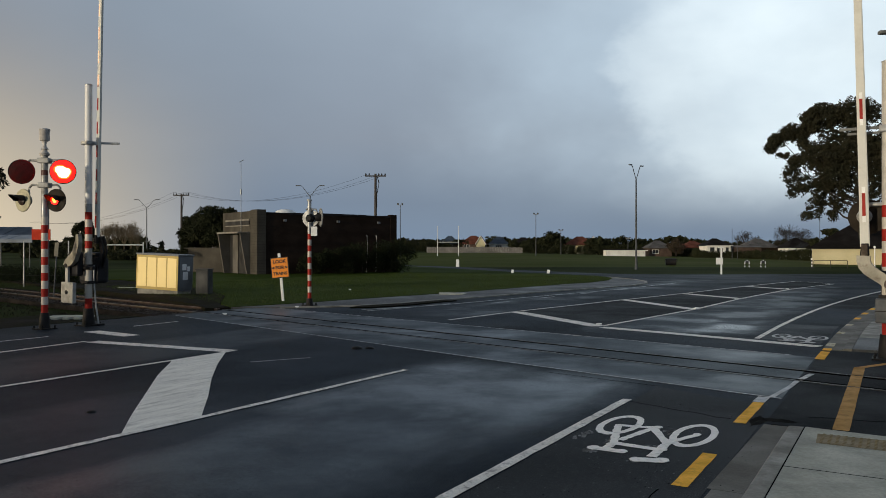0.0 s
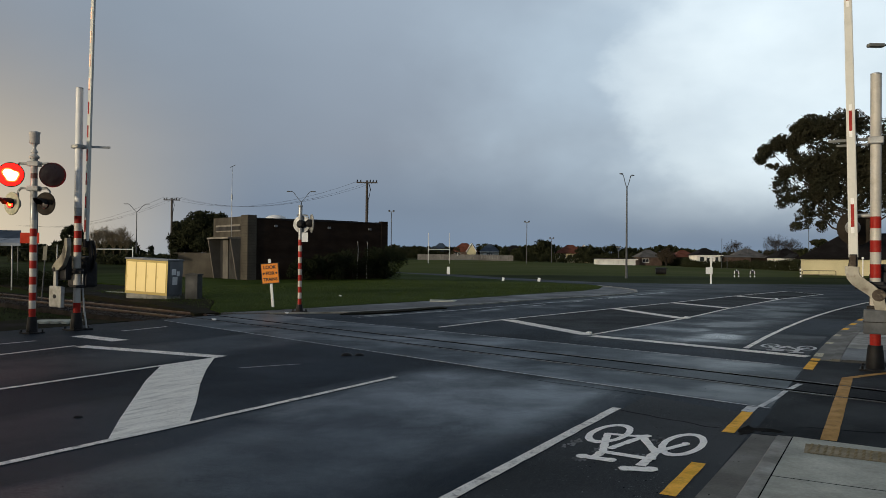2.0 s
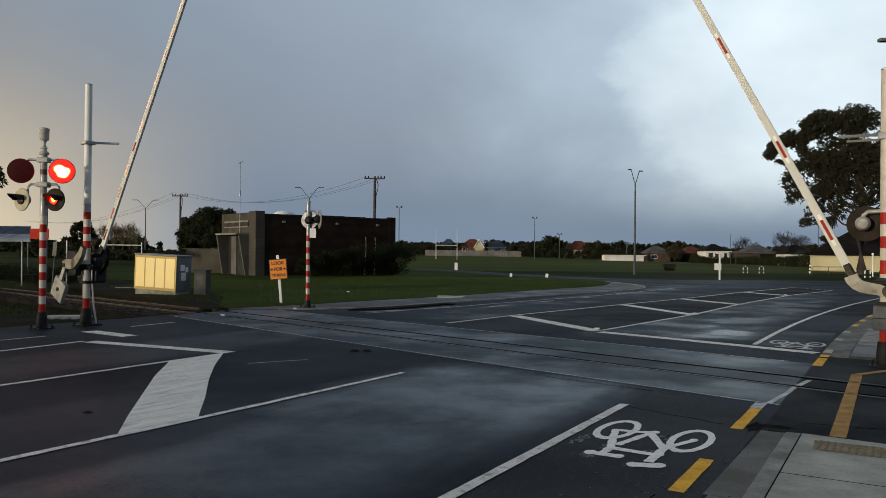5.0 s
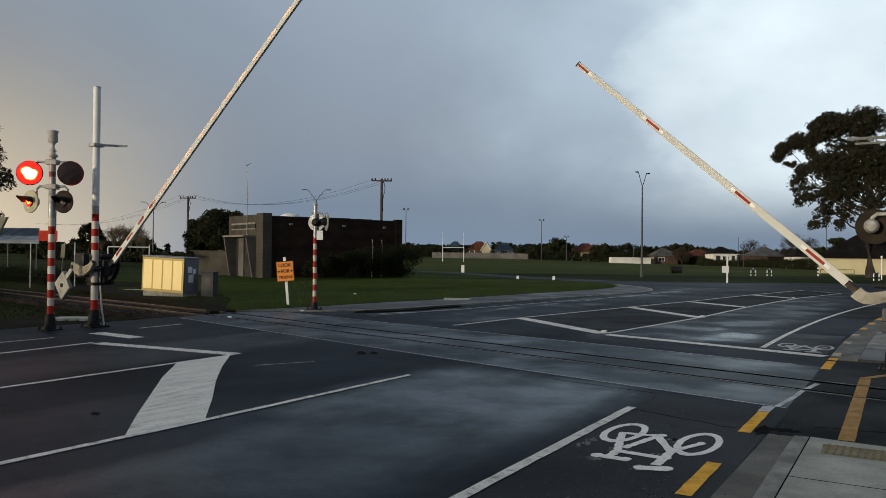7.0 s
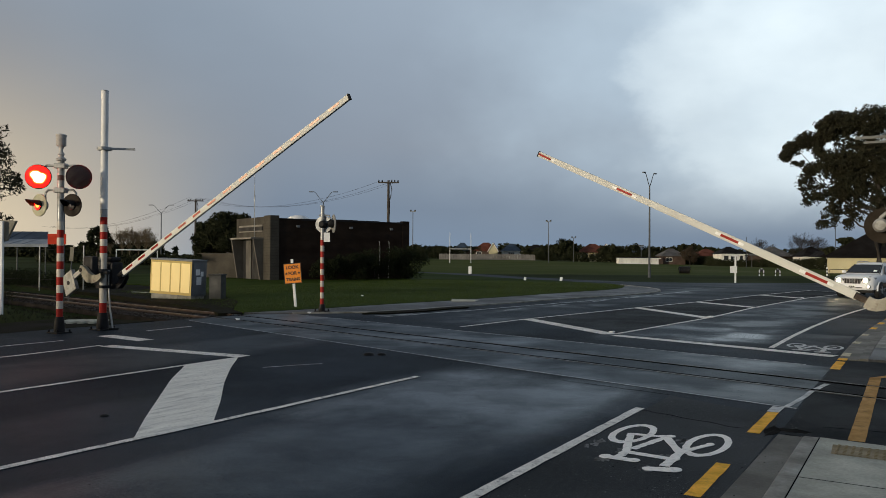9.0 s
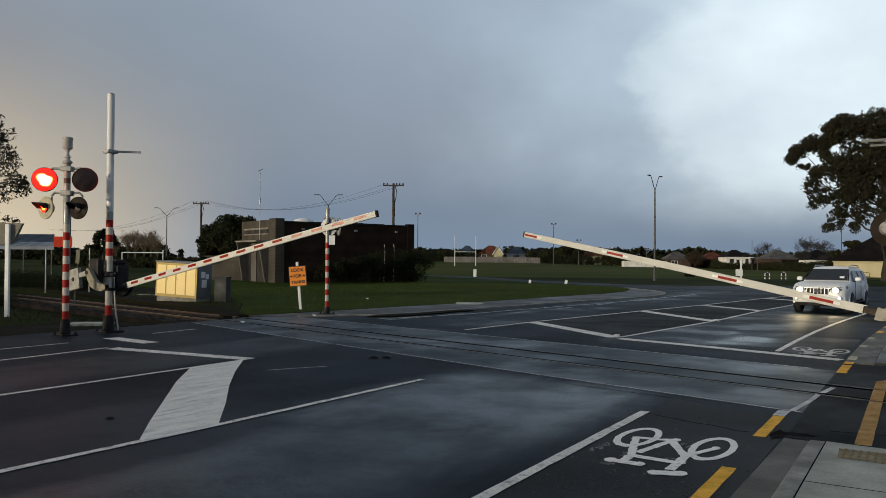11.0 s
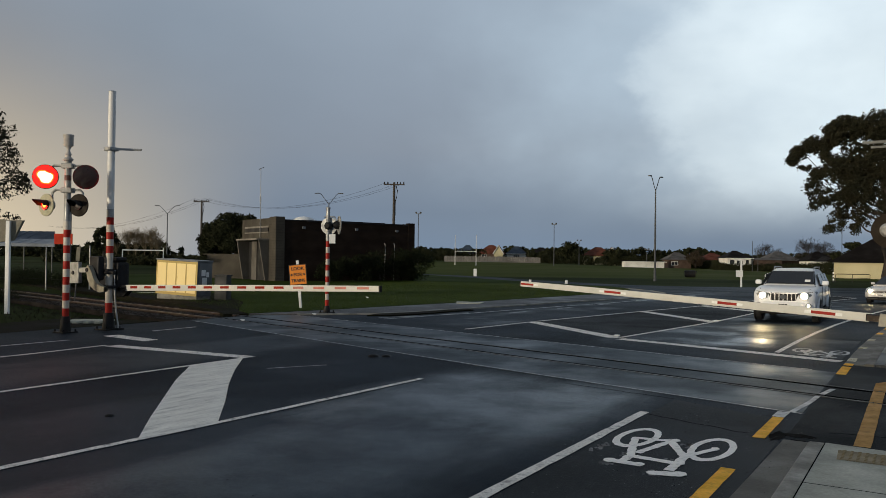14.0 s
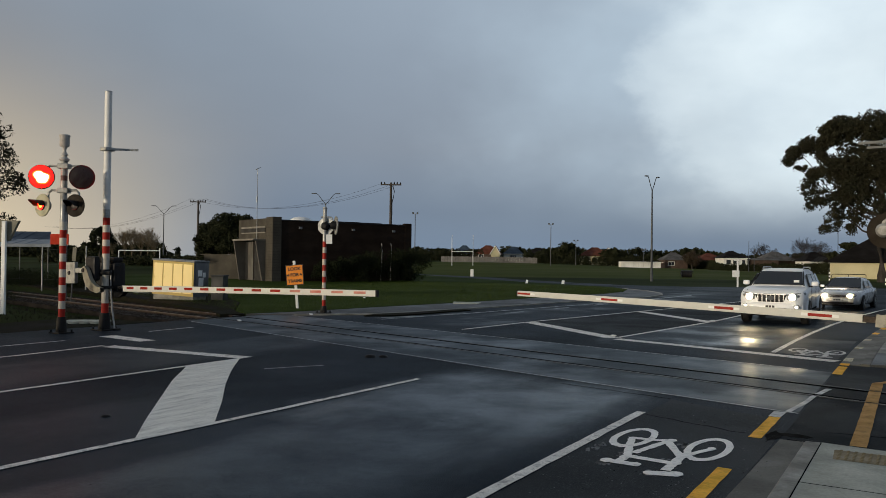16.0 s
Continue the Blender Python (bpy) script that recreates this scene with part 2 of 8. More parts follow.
M["faded_red"] = material("faded_red", (0.60, 0.26, 0.21), 0.16, spec=1.0, coat=0.8, scale=2.5, fine=30, vary=0.2, bump=0.0, dirt=(0.55, 0.10, 0.07), dirt_scale=3, dirt_amount=0.9)
M["dark_disc"] = material("dark_disc", (0.028, 0.022, 0.016), 0.7, spec=0.1, scale=4, fine=30, vary=0.2, bump=0.05)
M["kerb_concrete"] = material("kerb_concrete", (0.27, 0.262, 0.23), 0.7, scale=2, fine=35, vary=0.3, bump=0.35, dirt=(0.07, 0.065, 0.05), dirt_scale=3, dirt_amount=0.7, rough_vary=0.2)
M["tactile"] = material("tactile", (0.25, 0.19, 0.09), 0.7, scale=5, fine=50, vary=0.25, bump=0.3, dirt=(0.16, 0.13, 0.08), dirt_scale=6, dirt_amount=0.6)
M["grass"] = material("grass", (0.035, 0.056, 0.006), 0.9, scale=0.15, fine=18, vary=0.35, bump=0.9, spec=0.03, second=(0.022, 0.038, 0.005), dirt=(0.042, 0.046, 0.012), dirt_scale=0.8, dirt_amount=0.5)
M["field"] = material("field", (0.024, 0.036, 0.005), 0.95, scale=0.05, fine=9, vary=0.3, bump=0.9, spec=0.03, second=(0.013, 0.021, 0.004), dirt=(0.036, 0.038, 0.009), dirt_scale=0.06, dirt_amount=0.6)
M["blade"] = material("blade", (0.040, 0.064, 0.006), 0.7, scale=1, fine=20, vary=0.3, bump=0, spec=0.2)
M["dry_blade"] = material("dry_blade", (0.016, 0.014, 0.008), 0.8, scale=1, fine=20, vary=0.3, bump=0, spec=0.2)
M["pitch"] = material("pitch", (0.058, 0.072, 0.010), 0.95, scale=0.04, fine=6, vary=0.3, bump=0.6, spec=0.03, second=(0.042, 0.056, 0.008), dirt=(0.086, 0.080, 0.022), dirt_scale=0.05, dirt_amount=0.5)
M["dirt"] = material("dirt", (0.012, 0.010, 0.008), 0.9, scale=0.8, fine=25, vary=0.4, bump=0.9, spec=0.03, second=(0.016, 0.017, 0.009))
M["ballast"] = material("ballast", (0.018, 0.014, 0.012), 0.9, scale=2, fine=30, vary=0.4, bump=0.6, spec=0.2)
M["sleeper"] = material("sleeper", (0.022, 0.017, 0.014), 0.9, scale=4, fine=40, vary=0.35, bump=0.4, each=0.25)
M["rail_steel"] = material("rail_steel", (0.115, 0.08, 0.06), 0.4, metal=0.8, scale=3, fine=30, vary=0.25, bump=0.1)
M["worn_steel"] = material("worn_steel", (0.16, 0.16, 0.165), 0.3, metal=0.9, scale=3, fine=30, vary=0.3, bump=0.05)
M["flush_rail"] = material("flush_rail", (0.016, 0.016, 0.018), 0.6, metal=0.0, scale=3, fine=30, vary=0.25, bump=0.1)
M["rail_rust"] = material("rail_rust", (0.035, 0.018, 0.011), 0.8, scale=4, fine=40, vary=0.35, bump=0.3)
M["groove"] = material("groove", (0.008, 0.008, 0.009), 0.8, scale=4, fine=30, vary=0.3, bump=0.2, spec=0.0)
# white dimmed and warmed to hold the weak warm light, with some dirt
M["white_steel"] = material("white_steel", (0.46, 0.435, 0.385), 0.5, scale=3, fine=30, vary=0.12, bump=0.06, dirt=(0.25, 0.22, 0.17), dirt_scale=5, dirt_amount=0.45)
M["pole_white"] = material("pole_white", (0.66, 0.66, 0.65), 0.5, scale=2, fine=30, vary=0.06, bump=0.05, dirt=(0.40, 0.37, 0.31), dirt_scale=4, dirt_amount=0.25)
M["boom_white"] = material("boom_white", (0.57, 0.57, 0.53), 0.7, spec=0.2, scale=3, fine=30, vary=0.05, bump=0.0, dirt=(0.36, 0.35, 0.30), dirt_scale=6, dirt_amount=0.2, rough_vary=0.05)
M["red_band"] = material("red_band", (0.32, 0.020, 0.014), 0.5, spec=0.12, scale=4, fine=30, vary=0.18, bump=0.06, dirt=(0.20, 0.05, 0.035), dirt_scale=6, dirt_amount=0.5)
M["rust_band"] = material("rust_band", (0.10, 0.035, 0.025), 0.6, scale=4, fine=30, vary=0.3, bump=0.06)
M["red_tape"] = material("red_tape", (0.34, 0.028, 0.02), 0.14, spec=1.0, coat=1.0, rough_vary=0.03, scale=4, fine=30, vary=0.18, bump=0.0)
M["galv"] = material("galv", (0.36, 0.37, 0.37), 0.5, metal=0.5, scale=4, fine=30, vary=0.2, bump=0.08, dirt=(0.2, 0.19, 0.17), dirt_scale=6, dirt_amount=0.5)
M["grey_cast"] = material("grey_cast", (0.34, 0.34, 0.32), 0.55, metal=0.2, scale=5, fine=30, vary=0.2, bump=0.15, dirt=(0.15, 0.13, 0.11), dirt_scale=5, dirt_amount=0.6)
M["pale_cast"] = material("pale_cast", (0.46, 0.44, 0.41), 0.55, scale=5, fine=30, vary=0.15, bump=0.1, dirt=(0.22, 0.19, 0.16), dirt_scale=5, dirt_amount=0.5)
# stained cream, darkened further to take in the shade on the cranks
M["cream_cast"] = material("cream_cast", (0.23, 0.215, 0.165), 0.5, scale=4, fine=30, vary=0.2, bump=0.12, dirt=(0.10, 0.07, 0.045), dirt_scale=7, dirt_amount=0.9)
M["rust_cast"] = material("rust_cast", (0.06, 0.045, 0.034), 0.7, scale=6, fine=40, vary=0.35, bump=0.15, dirt=(0.24, 0.21, 0.16), dirt_scale=9, dirt_amount=0.6, spec=0.2)
M["black_steel"] = material("black_steel", (0.012, 0.012, 0.013), 0.6, spec=0.2, scale=5, fine=40, vary=0.3, bump=0.1)
M["dark_machine"] = material("dark_machine", (0.016, 0.016, 0.018), 0.6, metal=0.1, scale=5, fine=40, vary=0.3, bump=0.15, dirt=(0.05, 0.04, 0.03), dirt_scale=5, dirt_amount=0.5, spec=0.2)
M["olive_disc"] = material("olive_disc", (0.38, 0.36, 0.24), 0.5, scale=4, fine=30, vary=0.15, bump=0.05)
M["dull_board"] = material("dull_board", (0.22, 0.205, 0.16), 0.7, scale=2, fine=20, vary=0.2, bump=0.1, spec=0.2)
M["post_grey"] = material("post_grey", (0.15, 0.155, 0.15), 0.6, metal=0.2, scale=4, fine=30, vary=0.2, bump=0.05, spec=0.2)
M["lens_dark"] = material("lens_dark", (0.016, 0.005, 0.004), 0.4, scale=8, fine=40, vary=0.2, bump=0.3, spec=0.4)
# left lamp's fading glow, put into the colour of its unlit lens
M["lens_afterglow"] = material("lens_afterglow", (0.062, 0.005, 0.004), 0.4, scale=8, fine=40, vary=0.3, bump=0.3, spec=0.15)
M["lens_hot"] = glow("lens_hot", (1.0, 0.80, 0.45), 4.0)
M["lens_amber"] = glow("lens_amber", (1.0, 0.42, 0.05), 3.0)
M["lens_red"] = glow("lens_red", (1.0, 0.0012, 0.0006), 17.0)
M["lens_orange"] = glow("lens_orange", (1.0, 0.13, 0.012), 2.2)
M["lamp_grey"] = material("lamp_grey", (0.085, 0.092, 0.10), 0.6, metal=0.2, scale=3, fine=20, vary=0.2, bump=0.05, spec=0.2)
M["sign_orange"] = material("sign_orange", (0.80, 0.25, 0.010), 0.5, scale=4, fine=30, vary=0.1, bump=0.03)
M["sign_black"] = material("sign_black", (0.012, 0.012, 0.012), 0.5, scale=5, fine=30, vary=0.2, bump=0.03)
M["sign_white"] = material("sign_white", (0.74, 0.75, 0.74), 0.45, scale=4, fine=30, vary=0.08, bump=0.03)
M["cabinet_cream"] = material("cabinet_cream", (0.88, 0.70, 0.32), 0.5, spec=0.2, rough_vary=0.02, scale=2, fine=30, vary=0.02, bump=0.02)
# darker cream imitates the shadow lines between the cabinet doors
M["cabinet_gap_shade"] = material("cabinet_gap_shade", (0.50, 0.37, 0.13), 0.6, spec=0.15, rough_vary=0.02, scale=2, fine=30, vary=0.03, bump=0.02)
M["box_grey"] = material("box_grey", (0.034, 0.036, 0.036), 0.6, scale=2, fine=30, vary=0.2, bump=0.05, spec=0.2)
M["cabinet_grey"] = material("cabinet_grey", (0.13, 0.14, 0.15), 0.5, scale=2, fine=30, vary=0.15, bump=0.05)


# ---------- mesh helpers ----------
def finish(name, bm, mat, smooth=False):
    me = bpy.data.meshes.new(name)
    bmesh.ops.recalc_face_normals(bm, faces=bm.faces)
    for e in bm.edges:
        if len(e.link_faces) == 2 and e.calc_face_angle(0) > 0.85:
            e.smooth = False
    bm.to_mesh(me)
    bm.free()
    for mm in (mat if isinstance(mat, (list, tuple)) else [mat]):
        me.materials.append(mm)
    if smooth:
        me.polygons.foreach_set("use_smooth", [True] * len(me.polygons))
    return me


def part(name, bm, mat, parent, label="", smooth=False):
    ob = new(name, finish(name, bm, mat, smooth))
    ob.parent = parent
    if label:
        ob["label"] = label
    return ob


def thing(name, label, category, at=None, group="", kind=""):
    ob = new(name)
    ob.empty_display_size = 0.2
    if at is not None:
        ob.matrix_basis = at
    return tagged(ob, label, category, group, kind)


def solid(name, bm, mat, label, category="", kind="structure", smooth=False, group=""):
    ob = new(name, finish(name, bm, mat, smooth))
    return tagged(ob, label, category, group, kind)


def box(bm, x0, x1, y0, y1, z0, z1, bevel=0.0, m=None, mi=0):
    r = bmesh.ops.create_cube(bm, size=1.0)
    vs = r["verts"]
    t = Matrix.Translation(((x0 + x1) / 2, (y0 + y1) / 2, (z0 + z1) / 2)) @ Matrix.Diagonal((x1 - x0, y1 - y0, z1 - z0, 1))
    bmesh.ops.transform(bm, matrix=(m @ t) if m else t, verts=vs)
    fs = list({f for v in vs for f in v.link_faces})
    if bevel:
        es = list({e for v in vs for e in v.link_edges})
        g = bmesh.ops.bevel(bm, geom=es, offset=bevel, segments=2, profile=0.6, affect="EDGES")
        fs = list({f for f in g["faces"]} | {f for f in fs if f.is_valid})
    for f in fs:
        f.material_index = mi
    return vs


def tube(bm, p0, p1, r0, r1=None, seg=14, caps=True, mi=0):
    r1 = r0 if r1 is None else r1
    p0, p1 = Vector(p0), Vector(p1)
    d = p1 - p0
    q = d.to_track_quat("Z", "Y").to_matrix().to_4x4()
    res = bmesh.ops.create_cone(bm, cap_ends=caps, segments=seg, radius1=max(r0, 1e-4), radius2=max(r1, 1e-4), depth=d.length)
    bmesh.ops.transform(bm, matrix=Matrix.Translation((p0 + p1) / 2) @ q, verts=res["verts"])
    for f in {f for v in res["verts"] for f in v.link_faces}:
        f.material_index = mi
        f.smooth = len(f.verts) == 4
    return res["verts"]


def pipe(bm, pts, r, seg=10):
    """A bent round bar through points."""
    pts = [Vector(p) for p in pts]
    rings = []
    for i, p in enumerate(pts):
        d = (pts[min(i + 1, len(pts) - 1)] - pts[max(i - 1, 0)]).normalized()
        q = d.to_track_quat("Z", "Y").to_matrix()
        rr = r[i] if isinstance(r, (list, tuple)) else r
        rings.append([bm.verts.new(p + q @ Vector((rr * math.cos(2 * math.pi * k / seg), rr * math.sin(2 * math.pi * k / seg), 0))) for k in range(seg)])
    for a, b in zip(rings, rings[1:]):
        for k in range(seg):
            f = bm.faces.new((a[k], a[(k + 1) % seg], b[(k + 1) % seg], b[k]))
            f.smooth = True
    bm.faces.new(rings[0][::-1])
    bm.faces.new(rings[-1])


def prism(bm, pts, z0, z1, m=None, mi=0):
    """A plan outline with height."""
    lo = [bm.verts.new((m @ Vector((x, y, z0))) if m else (x, y, z0)) for x, y in pts]
    hi = [bm.verts.new((m @ Vector((x, y, z1))) if m else (x, y, z1)) for x, y in pts]
    n = len(pts)
    fs = [bm.faces.new(hi), bm.faces.new(lo[::-1])]
    for i in range(n):
        fs.append(bm.faces.new((lo[i], lo[(i + 1) % n], hi[(i + 1) % n], hi[i])))
    for f in fs:
        f.material_index = mi
    bmesh.ops.triangulate(bm, faces=fs[:2])


def strip(bm, pts, width, z0=0.001, z1=0.005):
    """A painted line along points, with its small thickness."""
    pts = [Vector((p[0], p[1])) for p in pts]
    left, right = [], []
    for i, p in enumerate(pts):
        d = (pts[min(i + 1, len(pts) - 1)] - pts[max(i - 1, 0)]).normalized()
        n = Vector((-d.y, d.x)) * width / 2
        left.append(p + n)
        right.append(p - n)
    for i in range(len(pts) - 1):
        prism(bm, [right[i], right[i + 1], left[i + 1], left[i]], z0, z1)


def ragged(bm, pts, width, z0, z1, wear, rng):
    """A painted line whose two edges wander by a few millimetres."""
    pts = [Vector((p[0], p[1])) for p in pts]
    left, right = [], []
    for i, p in enumerate(pts):
        d = (pts[min(i + 1, len(pts) - 1)] - pts[max(i - 1, 0)]).normalized()
        n = Vector((-d.y, d.x))
        left.append(p + n * (width / 2 + rng.gauss(0, wear)))
        right.append(p - n * (width / 2 + rng.gauss(0, wear)))
    for i in range(len(pts) - 1):
        prism(bm, [right[i], right[i + 1], left[i + 1], left[i]], z0, z1)


def lathe(bm, prof, seg=24, m=None, mi=0, smooth=True):
    """Turns a profile of (radius, height) about z."""
    rings = []
    for r, z in prof:
        ring = []
        for k in range(seg):
            a = 2 * math.pi * k / seg
            v = Vector((r * math.cos(a), r * math.sin(a), z))
            ring.append(bm.verts.new(m @ v if m else v))
        rings.append(ring)
    for a, b in zip(rings, rings[1:]):
        for k in range(seg):
            f = bm.faces.new((a[k], a[(k + 1) % seg], b[(k + 1) % seg], b[k]))
            f.smooth, f.material_index = smooth, mi
    for ring, flip in ((rings[0], True), (rings[-1], False)):
        f = bm.faces.new(ring[::-1] if flip else ring)
        f.material_index = mi


def BM():
    return bmesh.new()


def text_mesh(body, size, depth=0.002):
    cu = bpy.data.curves.new("writing", "FONT")
    cu.body, cu.size, cu.extrude, cu.align_x, cu.align_y = body, size, depth, "CENTER", "CENTER"
    cu.offset = size * 0.035
    ob = bpy.data.objects.new("writing", cu)
    me = bpy.data.meshes.new_from_object(ob)
    bpy.data.objects.remove(ob)
    return me


# ---------- the plan ----------
def bike_x(y):
    """The cycle lane's line: straight, then bending right beyond the crossing."""
    return -2.92 if y < 14 else -2.62 + (0.0 if y < 17 else 0.0034 * (y - 17) ** 2)


def right_kerb(y):
    return -1.27 if y < 14 else bike_x(y) + 1.42


def rail_y(x):
    return 12.16 - 0.2571 * x + 0.045 * min(0.0, x + 18.0)


def lift(x, y):
    """Ground height: a dip along the railway, the field beyond the side road raised to fit the camera's view."""
    d, across = 0.508 * -x + 0.862 * y, 0.862 * x + 0.508 * y
    z = -0.03
    if d > 92:
        z += min(0.0093 * (d - 92), 1.55) * min(1.0, max(0.0, (75 - across) / 60))
    off = (y - rail_y(x)) * 0.968
    if x < -17.6:
        z -= 0.22 * max(0.0, min(1.0, (3.4 - abs(off)) / 1.2)) * min(1.0, (-17.6 - x) / 1.2)
    if x > 3.0 and abs(off) < 3.4:
        z -= 0.22 * max(0.0, min(1.0, (3.4 - abs(off)) / 1.2)) * min(1.0, (x - 3.0) / 1.2)
    return z


def build_ground():
    def axis(lo, fine_lo, fine_hi, hi, step):
        a = list(np.arange(fine_lo, fine_hi + 0.01, step))
        g, s = [], step
        v = fine_hi
        while v < hi:
            s *= 1.35
            v += s
            g.append(v)
        b, s, v = [], step, fine_lo
        while v > lo:
            s *= 1.35
            v -= s
            b.append(v)
        return b[::-1] + a + g

    xs = axis(-4000, -70, 12, 4000, 0.8)
    ys = axis(-2000, -12, 110, 4000, 0.8)
    verts = [(x, y, lift(x, y)) for y in ys for x in xs]
    n = len(xs)
    faces = [(j * n + i, j * n + i + 1, (j + 1) * n + i + 1, (j + 1) * n + i) for j in range(len(ys) - 1) for i in range(n - 1)]
    me = bpy.data.meshes.new("ground")
    me.from_pydata(verts, [], faces)
    me.polygons.foreach_set("use_smooth", [True] * len(me.polygons))
    me.materials.append(M["field"])
    me.materials.append(M["pitch"])
    me.polygons.foreach_set("material_index", [1 if 86 < 0.508 * -(c := f.center).x + 0.862 * c.y < 212 and c.x * 0.862 + c.y * 0.508 > -32 else 0 for f in me.polygons])
    tagged(new("ground", me), "mown winter grass of the playing field and verges", "ground", kind="structure")


build_ground()

KERB_LEFT = [(-16.9, 18.6), (-16.3, 19.25), (-15.2, 20.5), (-14.7, 21.9), (-14.4, 24.5), (-13.9, 27.2), (-13.6, 30.2), (-13.1, 33.2), (-12.4, 36.3),
             (-12.0, 39.5), (-12.1, 42.3), (-12.9, 45.0), (-14.4, 47.6), (-17.0, 50.6)]
GRASS_EDGE = [(-18.3, 17.9), (-17.9, 19.2), (-17.5, 21.5), (-17.2, 24.0), (-16.5, 28.0), (-16.0, 33.0), (-15.5, 38.5), (-15.0, 42.0), (-15.2, 45.3),
              (-16.2, 49.0), (-18.6, 52.6), (-23.6, 55.8), (-28.5, 58.8), (-38.2, 66.4), (-60.0, 82.5)]
SIDE_FAR = [(-58.0, 89.0), (-40.0, 73.2), (-31.5, 66.2), (-24.3, 61.4), (-19.5, 58.9), (-15.0, 59.4), (-10.5, 62.4), (-6.0, 65.6), (0.0, 71.0), (9.0, 80.0), (22.0, 95.0)]


def build_roads():
    right = [(right_kerb(y), y) for y in (-30, 14.2, 16, 18, 22, 26, 30, 34, 38, 42, 46, 50, 54, 58, 62, 66, 72, 78)]
    far = right[-1]
    outline = right + [(far[0] + 9, 90.0)] + [p for p in SIDE_FAR[::-1] if p[1] < 81] + [(-61.0, 83.2)] + GRASS_EDGE[::-1][1:10] + KERB_LEFT[::-1] + [(-17.9, 17.9), (-18.2, 9.2), (-17.6, 8.8), (-17.4, -30)]
    bm = BM()
    prism(bm, outline, -0.3, 0.0)
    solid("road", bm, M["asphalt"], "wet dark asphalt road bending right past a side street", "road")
    # asphalt footpath strip over the railway beside the road
    bm = BM()
    prism(bm, [(-1.27, 8.86), (2.8, 8.5), (2.8, 15.6), (-0.75, 15.9), (-1.27, 15.9)], -0.3, 0.001)
    solid("pavement", bm, M["new_asphalt"], "dark asphalt footpath crossing beside the tracks", "pavement")
    # smoother surface round the rails
    def ry(x, o):
        return rail_y(x) + o

    bm = BM()
    prism(bm, [(-17.8, ry(-17.8, -1.6)), (-5.6, ry(-5.6, -2.02)), (-1.3, ry(-1.3, -2.05)), (-1.3, ry(-1.3, 2.2)), (-8.5, ry(-8.5, 2.1)), (-17.8, ry(-17.8, 2.0))], -0.1, 0.004)
    solid("crossing_panel", bm, M["crossing_asphalt"], "smooth wet asphalt panel between and beside the rails", "crossing")
    bm = BM()
    strip(bm, [(-17.5, ry(-17.5, -1.62)), (-5.6, ry(-5.6, -2.05)), (-1.3, ry(-1.3, -2.08))], 0.035, 0.0055, 0.0065)
    strip(bm, [(-17.5, ry(-17.5, 2.03)), (-8.5, ry(-8.5, 2.13)), (-1.7, ry(-1.7, 2.23))], 0.03, 0.0055, 0.0065)
    solid("trim", bm, M["worn_paint"], "pale sealed joint along the crossing panel", "joint")
    # darker new seal of the painted islands and cycle lane
    bm = BM()
    prism(bm, [(-9.9, 21.0), (-6.3, 18.3), (-5.6, 24.7), (-5.3, 31), (-4.6, 39.5), (-3.4, 46.8), (-5.6, 49.8), (-7, 41.8), (-8, 33.4), (-8.9, 28.2)], -0.05, 0.003)
    prism(bm, [(-2.2, 27.5), (-0.6, 27.5), (0.5, 38), (2.5, 48), (1.0, 48), (-1.0, 38.8), (-1.8, 32.5)], -0.05, 0.003)
    solid("dark_seal", bm, M["new_asphalt"], "darker asphalt seal inside the painted islands", "road")
    bm = BM()
    prism(bm, [(-2.6, 17.3), (-1.4, 16.7), (-1.35, 21), (-2.5, 21.0)], -0.05, 0.003)
    solid("wet_seal", bm, M["wet_seal"], "wet dark seal of the far cycle lane", "road")
    bm = BM()
    prism(bm, [(-2.85, 4), (-1.30, 4), (-1.30, 8.6), (-1.42, 9.9), (-2.1, 10.15), (-2.85, 10.5)], -0.05, 0.003)
    solid("cycle_lane_seal", bm, M["cycle_seal"], "dark grey damp asphalt of the cycle lane", "road")
    # rails set in the road, then standing on sleepers to either side
    for s in (0.5335, -0.5335):
        bm = BM()
        o = s / 0.9685
        strip(bm, [(-18.2, rail_y(-18.2) + o), (3.2, rail_y(3.2) + o)], 0.07, -0.05, 0.0085)
        rail = solid("rail", bm, M["flush_rail"], "steel rail flush with the road", "rail", group="rails")
        bm = BM()
        e = o - math.copysign(0.026, s)
        strip(bm, [(-18.2, rail_y(-18.2) + e), (3.2, rail_y(3.2) + e)], 0.016, -0.02, 0.0095)
        part("running_edge", bm, M["worn_steel"], rail, "polished running edge")
        bm = BM()
        i = (s - math.copysign(0.095, s)) / 0.9685
        strip(bm, [(-18.2, rail_y(-18.2) + i), (3.2, rail_y(3.2) + i)], 0.10, -0.05, 0.0062)
        solid("flangeway", bm, M["groove"], "dark groove beside the rail", "groove")
        for x0, x1 in ((-95.0, -18.2), (3.2, 40.0)):
            r = thing("rail", "rusty rail with a worn top on sleepers", "rail", group="rails", kind="structure")
            bm = BM()
            strip(bm, [(x0, rail_y(x0) + o), (x1, rail_y(x1) + o)], 0.07, -0.03, 0.006)
            part("head", bm, M["rail_steel"], r)
            bm = BM()
            strip(bm, [(x0, rail_y(x0) + o), (x1, rail_y(x1) + o)], 0.03, -0.12, -0.03)
            strip(bm, [(x0, rail_y(x0) + o), (x1, rail_y(x1) + o)], 0.12, -0.145, -0.12)
            part("web", bm, M["rail_rust"], r)
    # ballast bed with loose stones
    for x0, x1 in ((-95.0, -18.3), (3.2, 40.0)):
        bm = BM()
